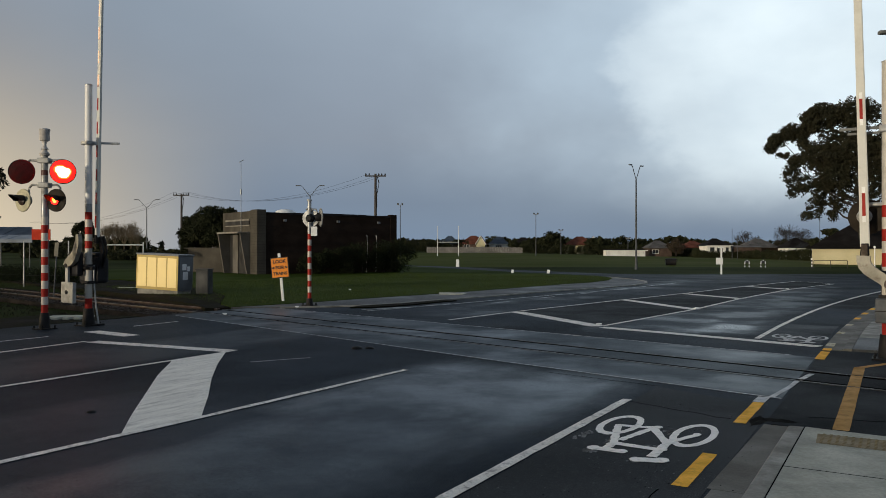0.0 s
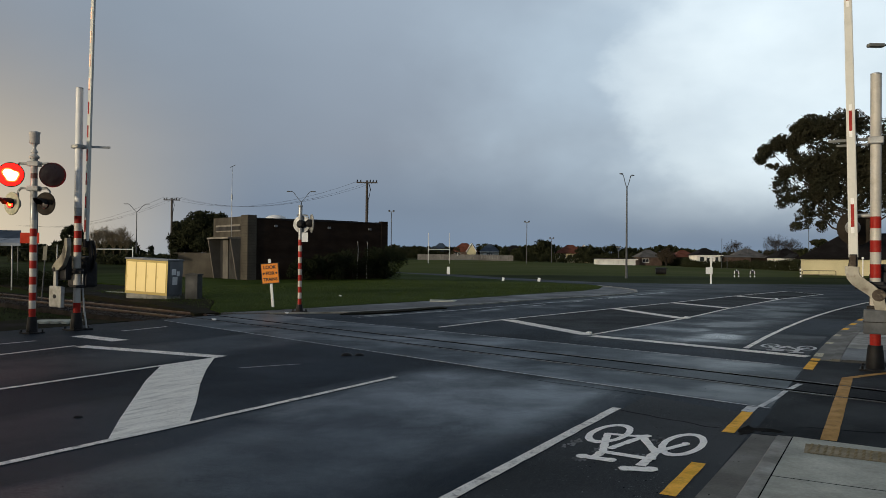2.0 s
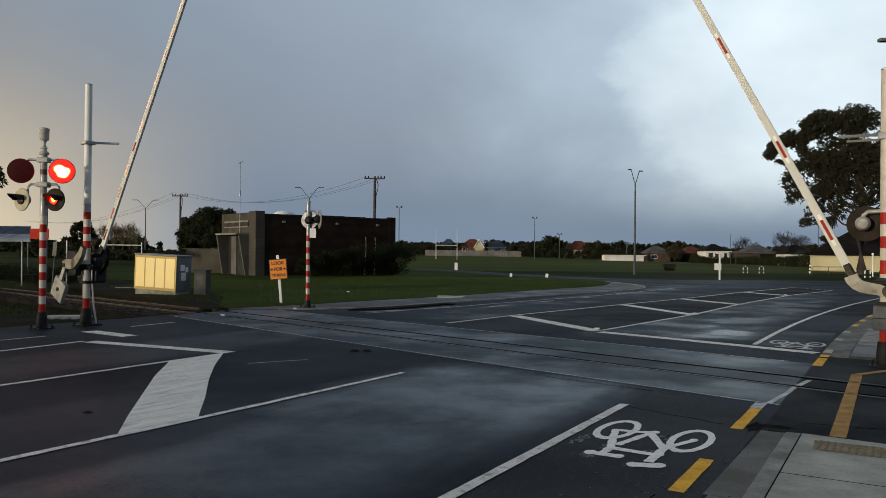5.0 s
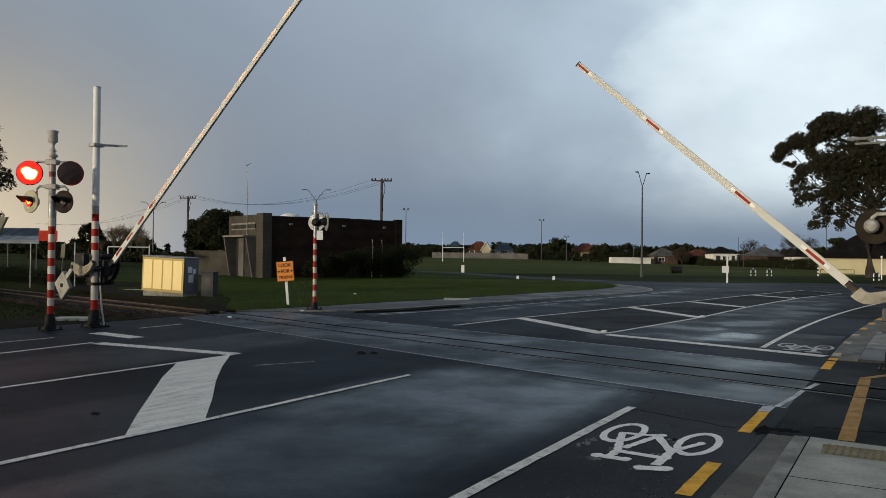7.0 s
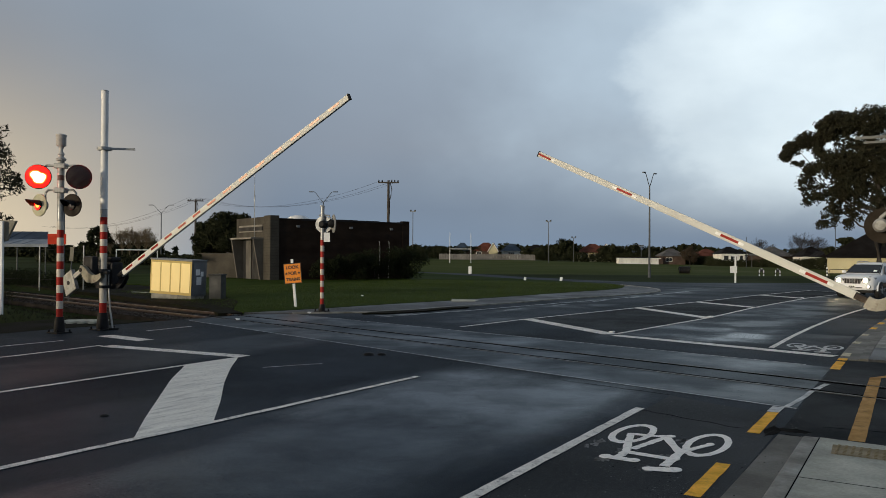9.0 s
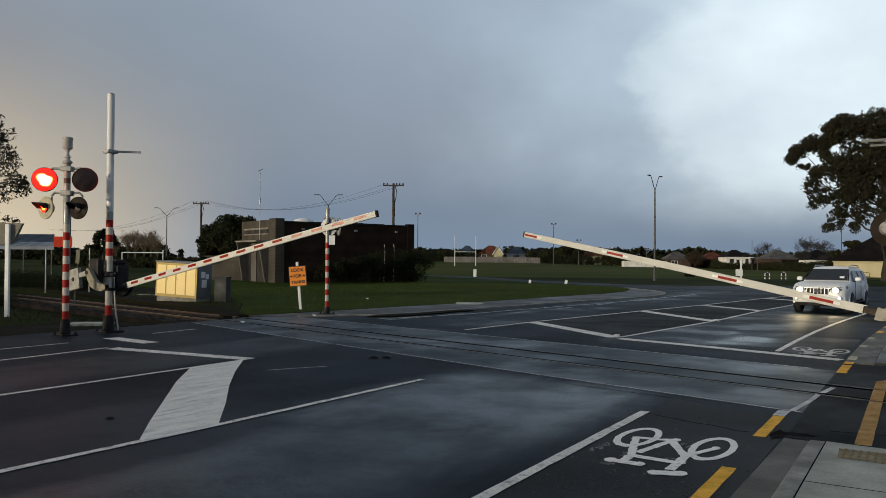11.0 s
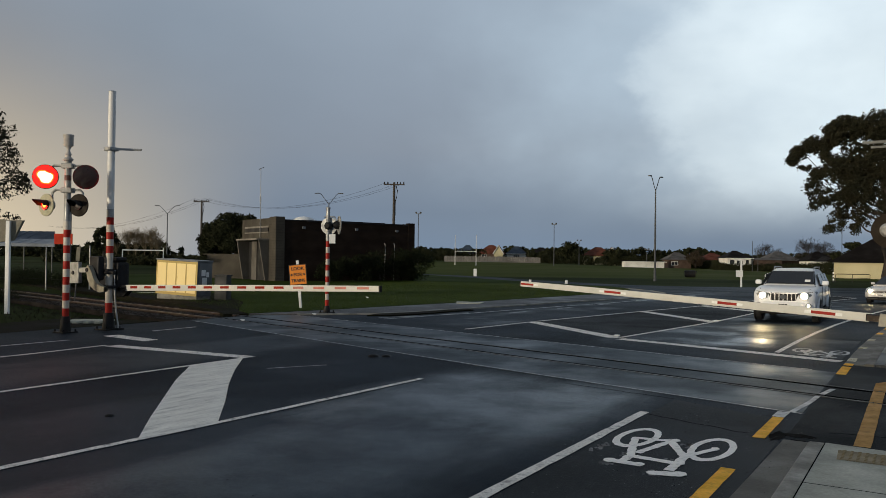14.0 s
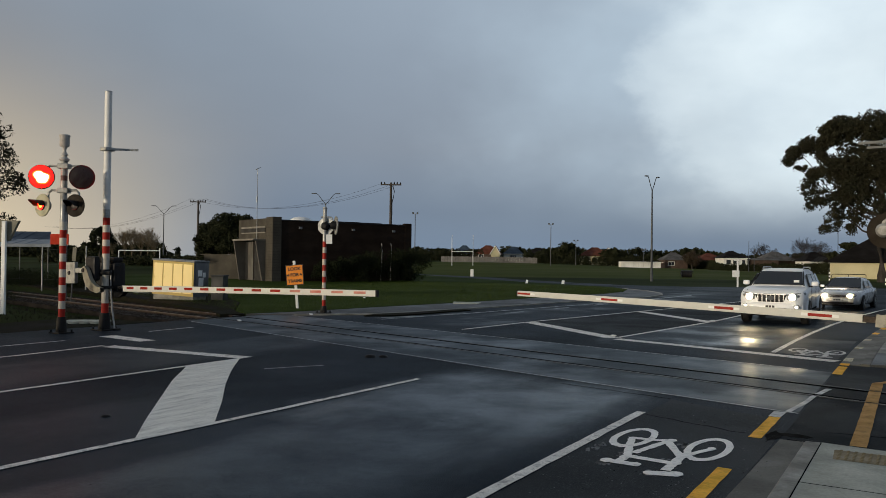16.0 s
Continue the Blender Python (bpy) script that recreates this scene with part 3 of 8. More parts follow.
        prism(bm, [(x0, rail_y(x0) - 1.5), (x1, rail_y(x1) - 1.5), (x1, rail_y(x1) + 1.5), (x0, rail_y(x0) + 1.5)], -0.4, -0.075)
        solid("ballast_bed", bm, M["ballast"], "brown stone ballast under the railway", "ballast", kind="structure")
    rng = random.Random(3)
    vs, fs = [], []
    for _ in range(9000):
        x = rng.uniform(-48, -18.4)
        y = rail_y(x) + rng.uniform(-1.6, 1.6)
        r = rng.uniform(0.02, 0.05)
        b = len(vs)
        a0 = rng.uniform(0, 6.28)
        for k in range(4):
            a = a0 + k * 1.5708
            vs.append((x + r * math.cos(a) * rng.uniform(0.7, 1.3), y + r * math.sin(a) * rng.uniform(0.7, 1.3), -0.08))
        vs.append((x + rng.uniform(-r, r) * 0.3, y + rng.uniform(-r, r) * 0.3, -0.075 + r * rng.uniform(0.4, 0.9)))
        fs += [(b + k, b + (k + 1) % 4, b + 4) for k in range(4)]
    me = bpy.data.meshes.new("ballast_stones")
    me.from_pydata(vs, [], fs)
    me.materials.append(M["ballast"])
    tagged(new("ballast_stones", me), "loose brown ballast stones", "gravel", kind="stuff")
    track = thing("sleepers", "dark weathered timber sleepers under the rails", "sleepers", kind="structure")
    bm = BM()
    box(bm, -0.11, 0.11, -1.05, 1.05, -0.26, -0.066)
    sl = finish("sleeper", bm, M["sleeper"])
    x = -18.6
    while x > -60:
        ob = new("sleeper", sl)
        ob.parent = track
        ob.matrix_basis = pose(x, rail_y(x), 0, 0, 0, math.degrees(math.atan(-0.2571)))
        x -= 0.68


build_roads()


MUD = [(-15.0, 19.7), (-14.45, 20.2), (-14.16, 21.0), (-14.0, 22.1), (-13.95, 23.4), (-13.75, 24.3), (-14.1, 24.6), (-14.5, 23.6), (-14.72, 22.5), (-14.9, 21.7), (-15.15, 20.7)]
SHEEN_PATCH = [(-16.9, 28.4), (-16.2, 27.2), (-15.4, 27.7), (-15.7, 28.6)]


def build_footpaths():
    # near side: concrete slabs, kerb and channel
    fp = thing("footpath", "damp grey concrete footpath slabs with open joints", "footpath", kind="structure")
    edges = [-6.0, -3.6, -1.2, 1.1, 3.1, 5.1, 7.14, 8.84]
    for y0, y1 in zip(edges, edges[1:]):
        for x0, x1 in ((-0.885, 0.75), (0.77, 2.6)):
            bm = BM()
            if y1 > 8 and x0 < 0:
                prism(bm, [(x0 + 0.004, y0 + 0.008), (x1, y0 + 0.008), (x1, 8.15 - 0.03), (-0.72, 8.14), (-0.74, 8.58), (x1, 8.62), (x1, y1 - 0.14), (x0 + 0.004, y1)], -0.2, 0.012)
            else:
                prism(bm, [(x0 + 0.004, y0 + 0.008), (x1, y0 + 0.008), (x1, y1 - 0.008), (x0 + 0.004, y1 - 0.008)], -0.2, 0.012)
            part("slab", bm, M["concrete"], fp)
    bm = BM()
    prism(bm, [(-0.72, 8.15), (0.75, 8.13), (0.75, 8.61), (-0.74, 8.57)], -0.2, 0.013)
    pav = tagged(new("tactile_paving", finish("tactile_paving", bm, M["tactile"])), "worn yellow tactile paving slab with raised studs", "paving", kind="structure")
    bm = BM()
    lathe(bm, [(0.018, 0.0), (0.012, 0.006)], 8)
    stud = finish("stud", bm, M["tactile"])
    for i in range(22):
        for j in range(7):
            o = new("stud", stud)
            o.parent = pav
            o.matrix_basis = pose(-0.68 + i * 0.065, 8.19 + j * 0.062 - i * 0.001, 0.013)
    kerb = thing("kerb", "stained concrete kerb and channel", "kerb", kind="structure")
    for y0, y1 in zip((-6, -2.5, 1.0, 3.6, 6.2), (-2.5, 1.0, 3.6, 6.2, 8.8)):
        bm = BM()
        prism(bm, [(-1.31, y0 + 0.006), (-1.04, y0 + 0.006), (-1.02, y1 - 0.006), (-1.27, y1 - 0.006)], -0.2, 0.004)
        part("channel", bm, M["channel"], kerb)
        bm = BM()
        top = 0.016 if y1 > 8 else 0.02
        vs0 = [(-1.036, 0.004), (-1.02, top), (-0.888, top + 0.002), (-0.888, -0.2), (-1.036, -0.2)]
        a = [bm.verts.new((px, y0 + 0.004, pz)) for px, pz in vs0]
        b = [bm.verts.new((px, y1 - 0.004, pz)) for px, pz in vs0]
        for i in range(5):
            bm.faces.new((a[i], a[(i + 1) % 5], b[(i + 1) % 5], b[i]))
        bm.faces.new(a[::-1])
        bm.faces.new(b)
        part("kerbstone", bm, M["kerb_concrete"], kerb)
    # far side of the crossing, right: channel, kerb and slabs
    k2 = thing("kerb", "damp concrete kerb and channel beyond the crossing", "kerb", kind="structure")
    f2 = thing("footpath", "pale damp concrete slabs beside the far kerb", "footpath", kind="structure")
    ys = [16.0, 18.2, 20.4, 22.6, 24.8, 27.2, 30, 33, 36, 40, 44, 48, 53, 58, 64, 70]
    for y0, y1 in zip(ys, ys[1:]):
        a0, a1 = right_kerb(y0), right_kerb(y1)
        bm = BM()
        prism(bm, [(a0 - 0.1, y0 + 0.01), (a0 + 0.24, y0 + 0.01), (a1 + 0.24, y1 - 0.01), (a1 - 0.1, y1 - 0.01)], -0.2, 0.006)
        part("channel", bm, M["channel"], k2)
        bm = BM()
        prism(bm, [(a0 + 0.24, y0 + 0.01), (a0 + 0.38, y0 + 0.01), (a1 + 0.38, y1 - 0.01), (a1 + 0.24, y1 - 0.01)], -0.2, 0.03)
        part("kerbstone", bm, M["channel"], k2)
        bm = BM()
        prism(bm, [(a0 + 0.39, y0 + 0.012), (a0 + 2.2, y0 + 0.012), (a1 + 2.2, y1 - 0.012), (a1 + 0.39, y1 - 0.012)], -0.2, 0.034)
        part("slab", bm, M["kerb_concrete" if 17 < y0 < 21 else "wet_path"], f2)
    for (x0, y0), (x1, y1) in (((-0.878, 3.1), (2.6, 3.1)), ((-0.878, 5.1), (2.6, 5.1)), ((-0.878, 7.14), (2.6, 7.14)), ((-0.884, -6), (-0.884, 8.8)), ((0.76, -6), (0.76, 8.8))):
        bm = BM()
        strip(bm, [(x0, y0), (x1, y1)], 0.013, -0.1, 0.0128)
        part("joint", bm, M["groove"], fp, "dark open joint")
    # left side beyond the tracks: kerb, footpath and the grass corner
    k3 = thing("kerb", "weathered concrete kerb curving into the side street", "kerb", kind="structure")
    for p, q in zip(KERB_LEFT, KERB_LEFT[1:]):
        bm = BM()
        strip(bm, [p, q], 0.16, -0.2, 0.05)
        part("kerbstone", bm, M["kerb_concrete"], k3)
    bm = BM()
    prism(bm, KERB_LEFT + [GRASS_EDGE[9]] + GRASS_EDGE[:9][::-1], -0.2, 0.03)
    solid("pavement", bm, M["wet_path"], "dark wet footpath round the grass corner", "pavement")
    bm = BM()
    prism(bm, GRASS_EDGE + [(-64, 80), (-64, 36), (-40, 31), (-28.5, 26.2), (-23.2, 22.4), (-19.6, 18.7)], -0.25, 0.045)
    solid("grass_corner", bm, M["grass"], "damp mown grass corner in front of the block building", "lawn")
    # rough edge of the near left shoulder
    bm = BM()
    prism(bm, [(-17.3, -30), (-19.6, -30), (-20.4, 9.0), (-21.0, 13.6), (-18.2, 14.4), (-18.1, 9.2), (-17.5, 8.8)], -0.2, 0.002)
    prism(bm, [(-18.3, 17.85), (-19.6, 18.65), (-23.2, 22.35), (-28.5, 26.1), (-40, 30.5), (-46, 31), (-46, 26.5), (-30, 22.0), (-20.4, 18.3), (-18.7, 17.2)], -0.3, 0.03)
    solid("shoulder", bm, M["dirt"], "dark dirt shoulder with weeds beside the road", "dirt")


    # muddy bank lying over the kerb near the crossing, and a pale slab for a wet patch's sheen
    bm = BM()
    prism(bm, MUD, -0.05, 0.04)
    solid("mud_bank", bm, M["dirt"], "dark muddy bank over the kerb's end", "dirt")
    bm = BM()
    prism(bm, SHEEN_PATCH, -0.05, 0.054)
    solid("worn_slab", bm, M["concrete"], "pale slab standing in for wet sheen at the grass edge", "pavement")


build_footpaths()


def build_markings():
    def paint(name, mat, label, lines):
        bm = BM()
        for pts, w in lines:
            # near lines have ragged worn edges
            fine, wrng = [], random.Random(int(w * 1000) + len(pts))
            for (x0, y0), (x1, y1) in zip(pts, pts[1:]):
                n = max(1, int(math.hypot(x1 - x0, y1 - y0) / 0.16)) if 2.0 < max(y0, y1) < 20 else 1
                fine += [(x0 + (x1 - x0) * k / n, y0 + (y1 - y0) * k / n) for k in range(n)]
            fine.append(pts[-1])
            wear = (0.0035 if mat == "white_paint" else 0.0015) if len(fine) > len(pts) else 0.0
            ragged(bm, fine, w, 0.0075, 0.0085, wear, wrng)
        return solid(name, bm, M[mat], label, "road marking")

    paint("lane_line", "white_paint", "white cycle lane edge line", [([(-2.92, -20), (-2.92, 5.0), (-2.92, 9.4)], 0.11)])
    paint("lane_line", "white_paint", "white cycle lane edge line bending right", [([(bike_x(y), y) for y in (17.2, 20, 23, 26, 29, 32, 35, 38, 42, 46, 50)], 0.11)])
    paint("median_line", "white_paint", "white edge line of the painted median", [([(-6.68, -20), (-6.7, 3.9), (-6.62, 6.0), (-6.55, 10.0)], 0.10)])
    paint("median_line", "white_paint", "white edge line of the painted median", [([(-10.42, -20), (-10.4, 5.9), (-10.44, 9.8)], 0.10)])
    paint("lane_line", "white_paint", "white cycle lane line beside the far shoulder", [([(-14.0, -20), (-13.9, 8.0), (-14.1, 9.9)], 0.10)])
    paint("edge_line", "worn_paint", "faded pale edge line", [([(-15.55, -20), (-15.55, 10.0)], 0.10)])
    paint("edge_line", "worn_paint", "worn white edge line", [([(-15.9, 12.4), (-16.0, 13.8)], 0.10)])
    paint("limit_line", "white_paint", "white limit line before the tracks", [([(-13.95, 9.9), (-10.45, 10.25)], 0.32)])
    paint("limit_line", "white_paint", "white limit line of the cycle lane", [([(-15.75, 11.15), (-14.15, 11.0)], 0.38)])
    paint("limit_line", "white_paint", "worn white limit line beyond the tracks", [([(-6.15, 17.85), (-4.2, 17.28), (-1.38, 16.38)], 0.34)])
    # broad diagonal stripe of the near median
    bm = BM()
    prism(bm, [(-6.69, 5.07), (-6.57, 5.98), (-7.5, 6.95), (-8.51, 7.95), (-9.5, 9.0), (-10.5, 10.15), (-10.44, 8.9), (-9.4, 7.75), (-8.4, 6.75), (-7.4, 5.75)], 0.0082, 0.0092)
    solid("chevron", bm, M["streak_paint"], "broad worn white diagonal stripe on the median", "road marking")
    # painted island beyond the tracks
    paint("island_line", "white_paint", "white outline of the painted island", [([(-6.25, 18.15), (-5.56, 24.76), (-5.3, 31.1), (-4.55, 39.9), (-3.25, 47.1)], 0.11)])
    paint("island_line", "white_paint", "white outline of the painted island", [([(-10.25, 17.7), (-9.95, 21.1), (-8.88, 28.2), (-8.0, 33.5), (-6.9, 41.9), (-5.46, 50.0), (-3.25, 47.1)], 0.11)])
    for a, b, w in (((-9.85, 21.0), (-6.3, 18.05), 0.42), ((-8.85, 28.15), (-5.55, 24.7), 0.42), ((-7.95, 33.4), (-5.25, 31.0), 0.42), ((-6.85, 41.7), (-4.6, 39.6), 0.42)):
        paint("island_bar", "white_paint", "white diagonal bar of the painted island", [([a, b], w)])
    paint("edge_line", "worn_paint", "worn white edge line beside the far kerb", [([(-14.3, 19.4), (-13.75, 20.6), (-13.2, 22.7), (-12.95, 24.8), (-12.45, 28.6), (-11.75, 33.0), (-11.3, 38.0), (-10.9, 44.0)], 0.10)])
    for y in (24.0, 27.5, 31.0, 35.0):
        paint("lane_dash", "worn_paint", "worn white dash on the far lane", [([(-12.2 + (y - 24) * 0.08, y), (-12.1 + (y - 24) * 0.08, y + 1.2)], 0.10)])
    for y0, y1 in ((2.6, 4.2), (6.14, 7.26), (8.7, 10.0)):
        paint("no_stopping_dash", "yellow_paint", "yellow no-stopping dash beside the channel", [([(-1.50, y0), (-1.50, y1)], 0.125)])
    paint("edge_dash", "worn_paint", "worn white dash at the panel edge", [([(-1.51, 10.02), (-1.5, 10.4)], 0.14)])
    for y0, y1 in ((14.45, 15.6), (15.8, 16.15), (16.5, 17.1), (19.1, 19.6), (21.2, 21.7), (23.3, 23.9), (25.2, 25.9), (27.2, 28.0), (29.5, 30.3), (32, 33), (35, 36)):
        paint("no_stopping_dash", "worn_yellow" if 16.2 < y0 < 22 else "yellow_paint", "worn yellow no-stopping dash by the far kerb", [([(right_kerb(y0) - 0.02, y0), (right_kerb(y1) - 0.02, y1)], 0.15)])
    paint("edge_line", "worn_paint", "broken white line ending at the rails", [([(-1.42, 10.45), (-1.32, 11.3), (-1.28, 11.95)], 0.07), ([(-1.26, 12.1), (-1.17, 12.7)], 0.08)])
    paint("path_line", "orange_paint", "faded orange footpath edge line", [([(-0.555, 8.87), (-0.60, 13.75)], 0.155), ([(-0.62, 13.7), (-0.25, 14.4), (0.5, 15.6)], 0.12)])
    # cycle symbols, about 1.1 m wide
    def cycle(cx, cy, sx, sy, label, mat="fresh_paint"):
        bm = BM()
        rng = random.Random(5)

        def p(x, y):
            return (cx + sx * x, cy + sy * y)

        def ring(x, y, rx, ry, wx, wy, gaps):
            n = 48
            o, i = [], []
            for k in range(n):
                a = 6.2832 * k / n
                j = rng.gauss(0, 0.0022)
                o.append(p(x + (rx + j) * math.cos(a), y + (ry + j * 2) * math.sin(a)))
                i.append(p(x + (rx - wx + j) * math.cos(a), y + (ry - wy - j) * math.sin(a)))
            for k in range(n):
                if k not in gaps:
                    prism(bm, [o[k], o[(k + 1) % n], i[(k + 1) % n], i[k]], 0.0075, 0.0085)

        ring(-0.375, 0.07, 0.205, 0.50, 0.068, 0.12, ())
        ring(0.395, -0.02, 0.205, 0.54, 0.068, 0.12, ())
        strokes = (([(-0.40, 0.03), (-0.17, 0.06), (-0.02, 0.12)], 0.085), ([(-0.04, 0.06), (-0.17, -0.59)], 0.075), ([(-0.39, 0.05), (-0.29, -0.35), (-0.19, -0.72), (-0.19, -0.97)], 0.078),
                   ([(-0.29, -1.0), (-0.03, -1.0)], 0.12), ([(-0.19, -0.73), (0.26, -0.77)], 0.10), ([(-0.04, 0.09), (0.25, -0.50)], 0.085), ([(0.25, -0.34), (0.26, -1.05)], 0.085),
                   ([(0.17, -1.21), (0.36, -1.13)], 0.13), ([(0.29, -0.36), (0.42, -0.02)], 0.07))
        for k, (pts, w) in enumerate(strokes):
            fine = []
            for (x0, y0), (x1, y1) in zip(pts, pts[1:]):
                n = max(2, int(math.hypot(x1 - x0, y1 - y0) / 0.05))
                fine += [p(x0 + (x1 - x0) * i / n, y0 + (y1 - y0) * i / n) for i in range(n)]
            fine.append(p(*pts[-1]))
            ragged(bm, fine, w, 0.0078, 0.0089 + 0.0004 * k, 0.0035, rng)
        for k, (x, y, r) in enumerate(((-0.29, -1.0, 0.065), (-0.03, -1.0, 0.06), (0.17, -1.21, 0.06), (0.37, -1.12, 0.07), (0.0, 0.13, 0.05), (-0.19, -0.8, 0.05), (0.27, -0.75, 0.055), (0.42, 0.0, 0.04))):
            prism(bm, [p(x + r * rng.uniform(0.8, 1.0) * math.cos(a), y + r * rng.uniform(1.0, 1.25) * math.sin(a)) for a in np.linspace(0, 6.2832, 15)[:-1]], 0.0078, 0.0128 + 0.0003 * k)
        solid("cycle_symbol", bm, M[mat], label, "road marking")

    def ghost(spots, label):
        """Thin worn remains of older paint."""
        bm = BM()
        rng = random.Random(17)
        for x, y, rx, ry in spots:
            for _ in range(26):
                px_, py_ = x + rng.gauss(0, rx * 0.5), y + rng.gauss(0, ry * 0.5)
                r = rng.uniform(0.006, 0.022)
                prism(bm, [(px_ + r * rng.uniform(0.5, 1.3) * math.cos(a), py_ + 1.8 * r * rng.uniform(0.5, 1.3) * math.sin(a)) for a in np.linspace(0, 6.2832, 8)[:-1]], 0.0035, 0.0066)
        solid("worn_paint", bm, M["ghost_paint"], label, "road marking")

    cycle(-2.18, 7.93, 1.0, 1.0, "worn white cycle symbol painted on the lane")
    ghost(((-2.03, 7.95, 0.06, 0.12), (-2.0, 7.25, 0.06, 0.06), (-2.48, 6.85, 0.06, 0.07), (-2.04, 6.72, 0.05, 0.08), (-2.42, 7.3, 0.05, 0.12), (-2.75, 7.4, 0.06, 0.2)), "grey remains of older paint under the cycle symbol")
    cycle(-1.90, 17.95, 0.92, 0.85, "worn white cycle symbol painted beyond the crossing", "worn_paint")
    paint("edge_line", "worn_paint", "broken white edge line below the muddy kerb", [([(-14.14, 19.88), (-13.97, 20.32), (-13.85, 20.87)], 0.13), ([(-13.88, 19.1), (-13.6, 20.46), (-13.47, 22.66), (-13.38, 23.3)], 0.07)])
    for x, y, r in ((-8.74, 11.70, 0.11), (-8.55, 11.84, 0.09), (-7.9, 5.6, 0.055)):
        bm = BM()
        lathe(bm, [(r, 0.0), (r * 0.85, r * 0.3), (r * 0.35, r * 0.45)], 12)
        tagged(new("tar_lump", finish("tar_lump", bm, M["black_steel"])), "small black lump on the road surface", "debris").matrix_basis = pose(x, y, 0)
    for x, y in ((-6.45, 18.5), (-5.6, 25.2), (-5.6, 24.9), (-4.75, 40.0)):
        bm = BM()
        box(bm, -0.06, 0.06, -0.06, 0.06, 0, 0.03, 0.012)
        tagged(new("road_stud", finish("road_stud", bm, M["sign_white"])), "small white reflective road stud", "road stud", "road studs").matrix_basis = pose(x, y, 0.006)


build_markings()


def build_road_grit():
    """Loose grit, chips and leaf scraps on the near lanes, and the dark repair at the channel's end."""
    for name, mat, n, r0, r1, seed, label in (("road_grit", "grit_pale", 1100, 0.003, 0.008, 31, "scattered pale stone chips on the asphalt"), ("leaf_scraps", "groove", 260, 0.003, 0.009, 32, "dark leaf scraps and dirt on the asphalt")):
        rng = random.Random(seed)
        vs, fs = [], []
        for _ in range(n):
            x = rng.choice((rng.uniform(-6.5, -1.1), rng.uniform(-2.9, -1.1), rng.gauss(-1.55, 0.3)))
            y = rng.uniform(3.0, 11.5)
            r = rng.uniform(r0, r1)
            b = len(vs)
            a0 = rng.uniform(0, 6.28)
            for k in range(4):
                a = a0 + k * 1.5708
                vs.append((x + r * math.cos(a) * rng.uniform(0.6, 1.4), y + r * 1.3 * math.sin(a) * rng.uniform(0.6, 1.4), 0.0045))
            vs.append((x, y, 0.005 + r * rng.uniform(0.2, 0.5)))
            fs += [(b + k, b + (k + 1) % 4, b + 4) for k in range(4)]
        me = bpy.data.meshes.new(name)
        me.from_pydata(vs, [], fs)
        me.materials.append(M[mat])
        tagged(new(name, me), label, "grit", kind="stuff")
    rng = random.Random(9)
    for cx, cy, rx, ry in ((-1.16, 9.06, 0.20, 0.10), (-1.36, 8.95, 0.08, 0.28)):
        bm = BM()
        prism(bm, [(cx + rx * math.cos(a) * rng.uniform(0.65, 1.15), cy + ry * math.sin(a) * rng.uniform(0.65, 1.15)) for a in np.linspace(0, 6.2832, 19)[:-1]], -0.05, 0.0052)
        solid("seal_patch", bm, M["seal_black"], "black worn seal patch at the end of the channel", "road")
    # fine cracks
    bm = BM()
    for x, y, dx, dy, n in ((-1.62, 8.9, -0.14, 0.05, 9), (-2.9, 5.0, 0.02, -0.16, 10), (-1.62, 6.0, 0.01, -0.2, 14), (-0.9, 9.4, 0.12, 0.04, 8), (-4.6, 10.9, 0.2, -0.04, 9)):
        pts = [(x, y)]
        for _ in range(n):
            pts.append((pts[-1][0] + dx + rng.gauss(0, 0.025), pts[-1][1] + dy + rng.gauss(0, 0.025)))
        strip(bm, pts, 0.012, 0.0035, 0.0050)
    solid("cracks", bm, M["groove"], "fine dark cracks in the asphalt", "road")


M["grit_pale"] = material("grit_pale", (0.17, 0.175, 0.18), 0.7, scale=8, fine=60, vary=0.4, bump=0.1)
M["seal_black"] = material("seal_black", (0.026, 0.025, 0.024), 0.9, scale=3, fine=60, vary=0.4, bump=0.6, spec=0.0, speck=(0.05, 0.05, 0.05))
build_road_grit()


# ---------- level crossing equipment ----------
def flange_base(parent, r, h, bolts=4):
    bm = BM()
    lathe(bm, [(r * 1.5, 0.012), (r * 1.35, h * 0.45), (r * 1.12, h)], 18)
    part("base_cone", bm, M["black_steel"], parent, "black painted cast base")
    bm = BM()
    box(bm, -r * 2.3, r * 2.3, -r * 2.3, r * 2.3, 0.0, 0.03, 0.006)
    part("base_plate", bm, M["black_steel"], parent)
    for i in range(bolts):
        a = math.pi / 4 + i * math.pi / 2
        bm = BM()
        tube(bm, (r * 2.6 * math.cos(a), r * 2.6 * math.sin(a), 0.03), (r * 2.6 * math.cos(a), r * 2.6 * math.sin(a), 0.09), 0.022, seg=6)
        part("bolt", bm, M["black_steel"], parent)


def banded(parent, r, bands):
    """Red and white sleeves: (bottom, top, material)."""
    for z0, z1, mat in bands:
        bm = BM()
        tube(bm, (0, 0, z0), (0, 0, z1), r, seg=20)
        part("band" if mat == "red_band" else "pole", bm, M[mat], parent, "red reflective band" if mat == "red_band" else "")


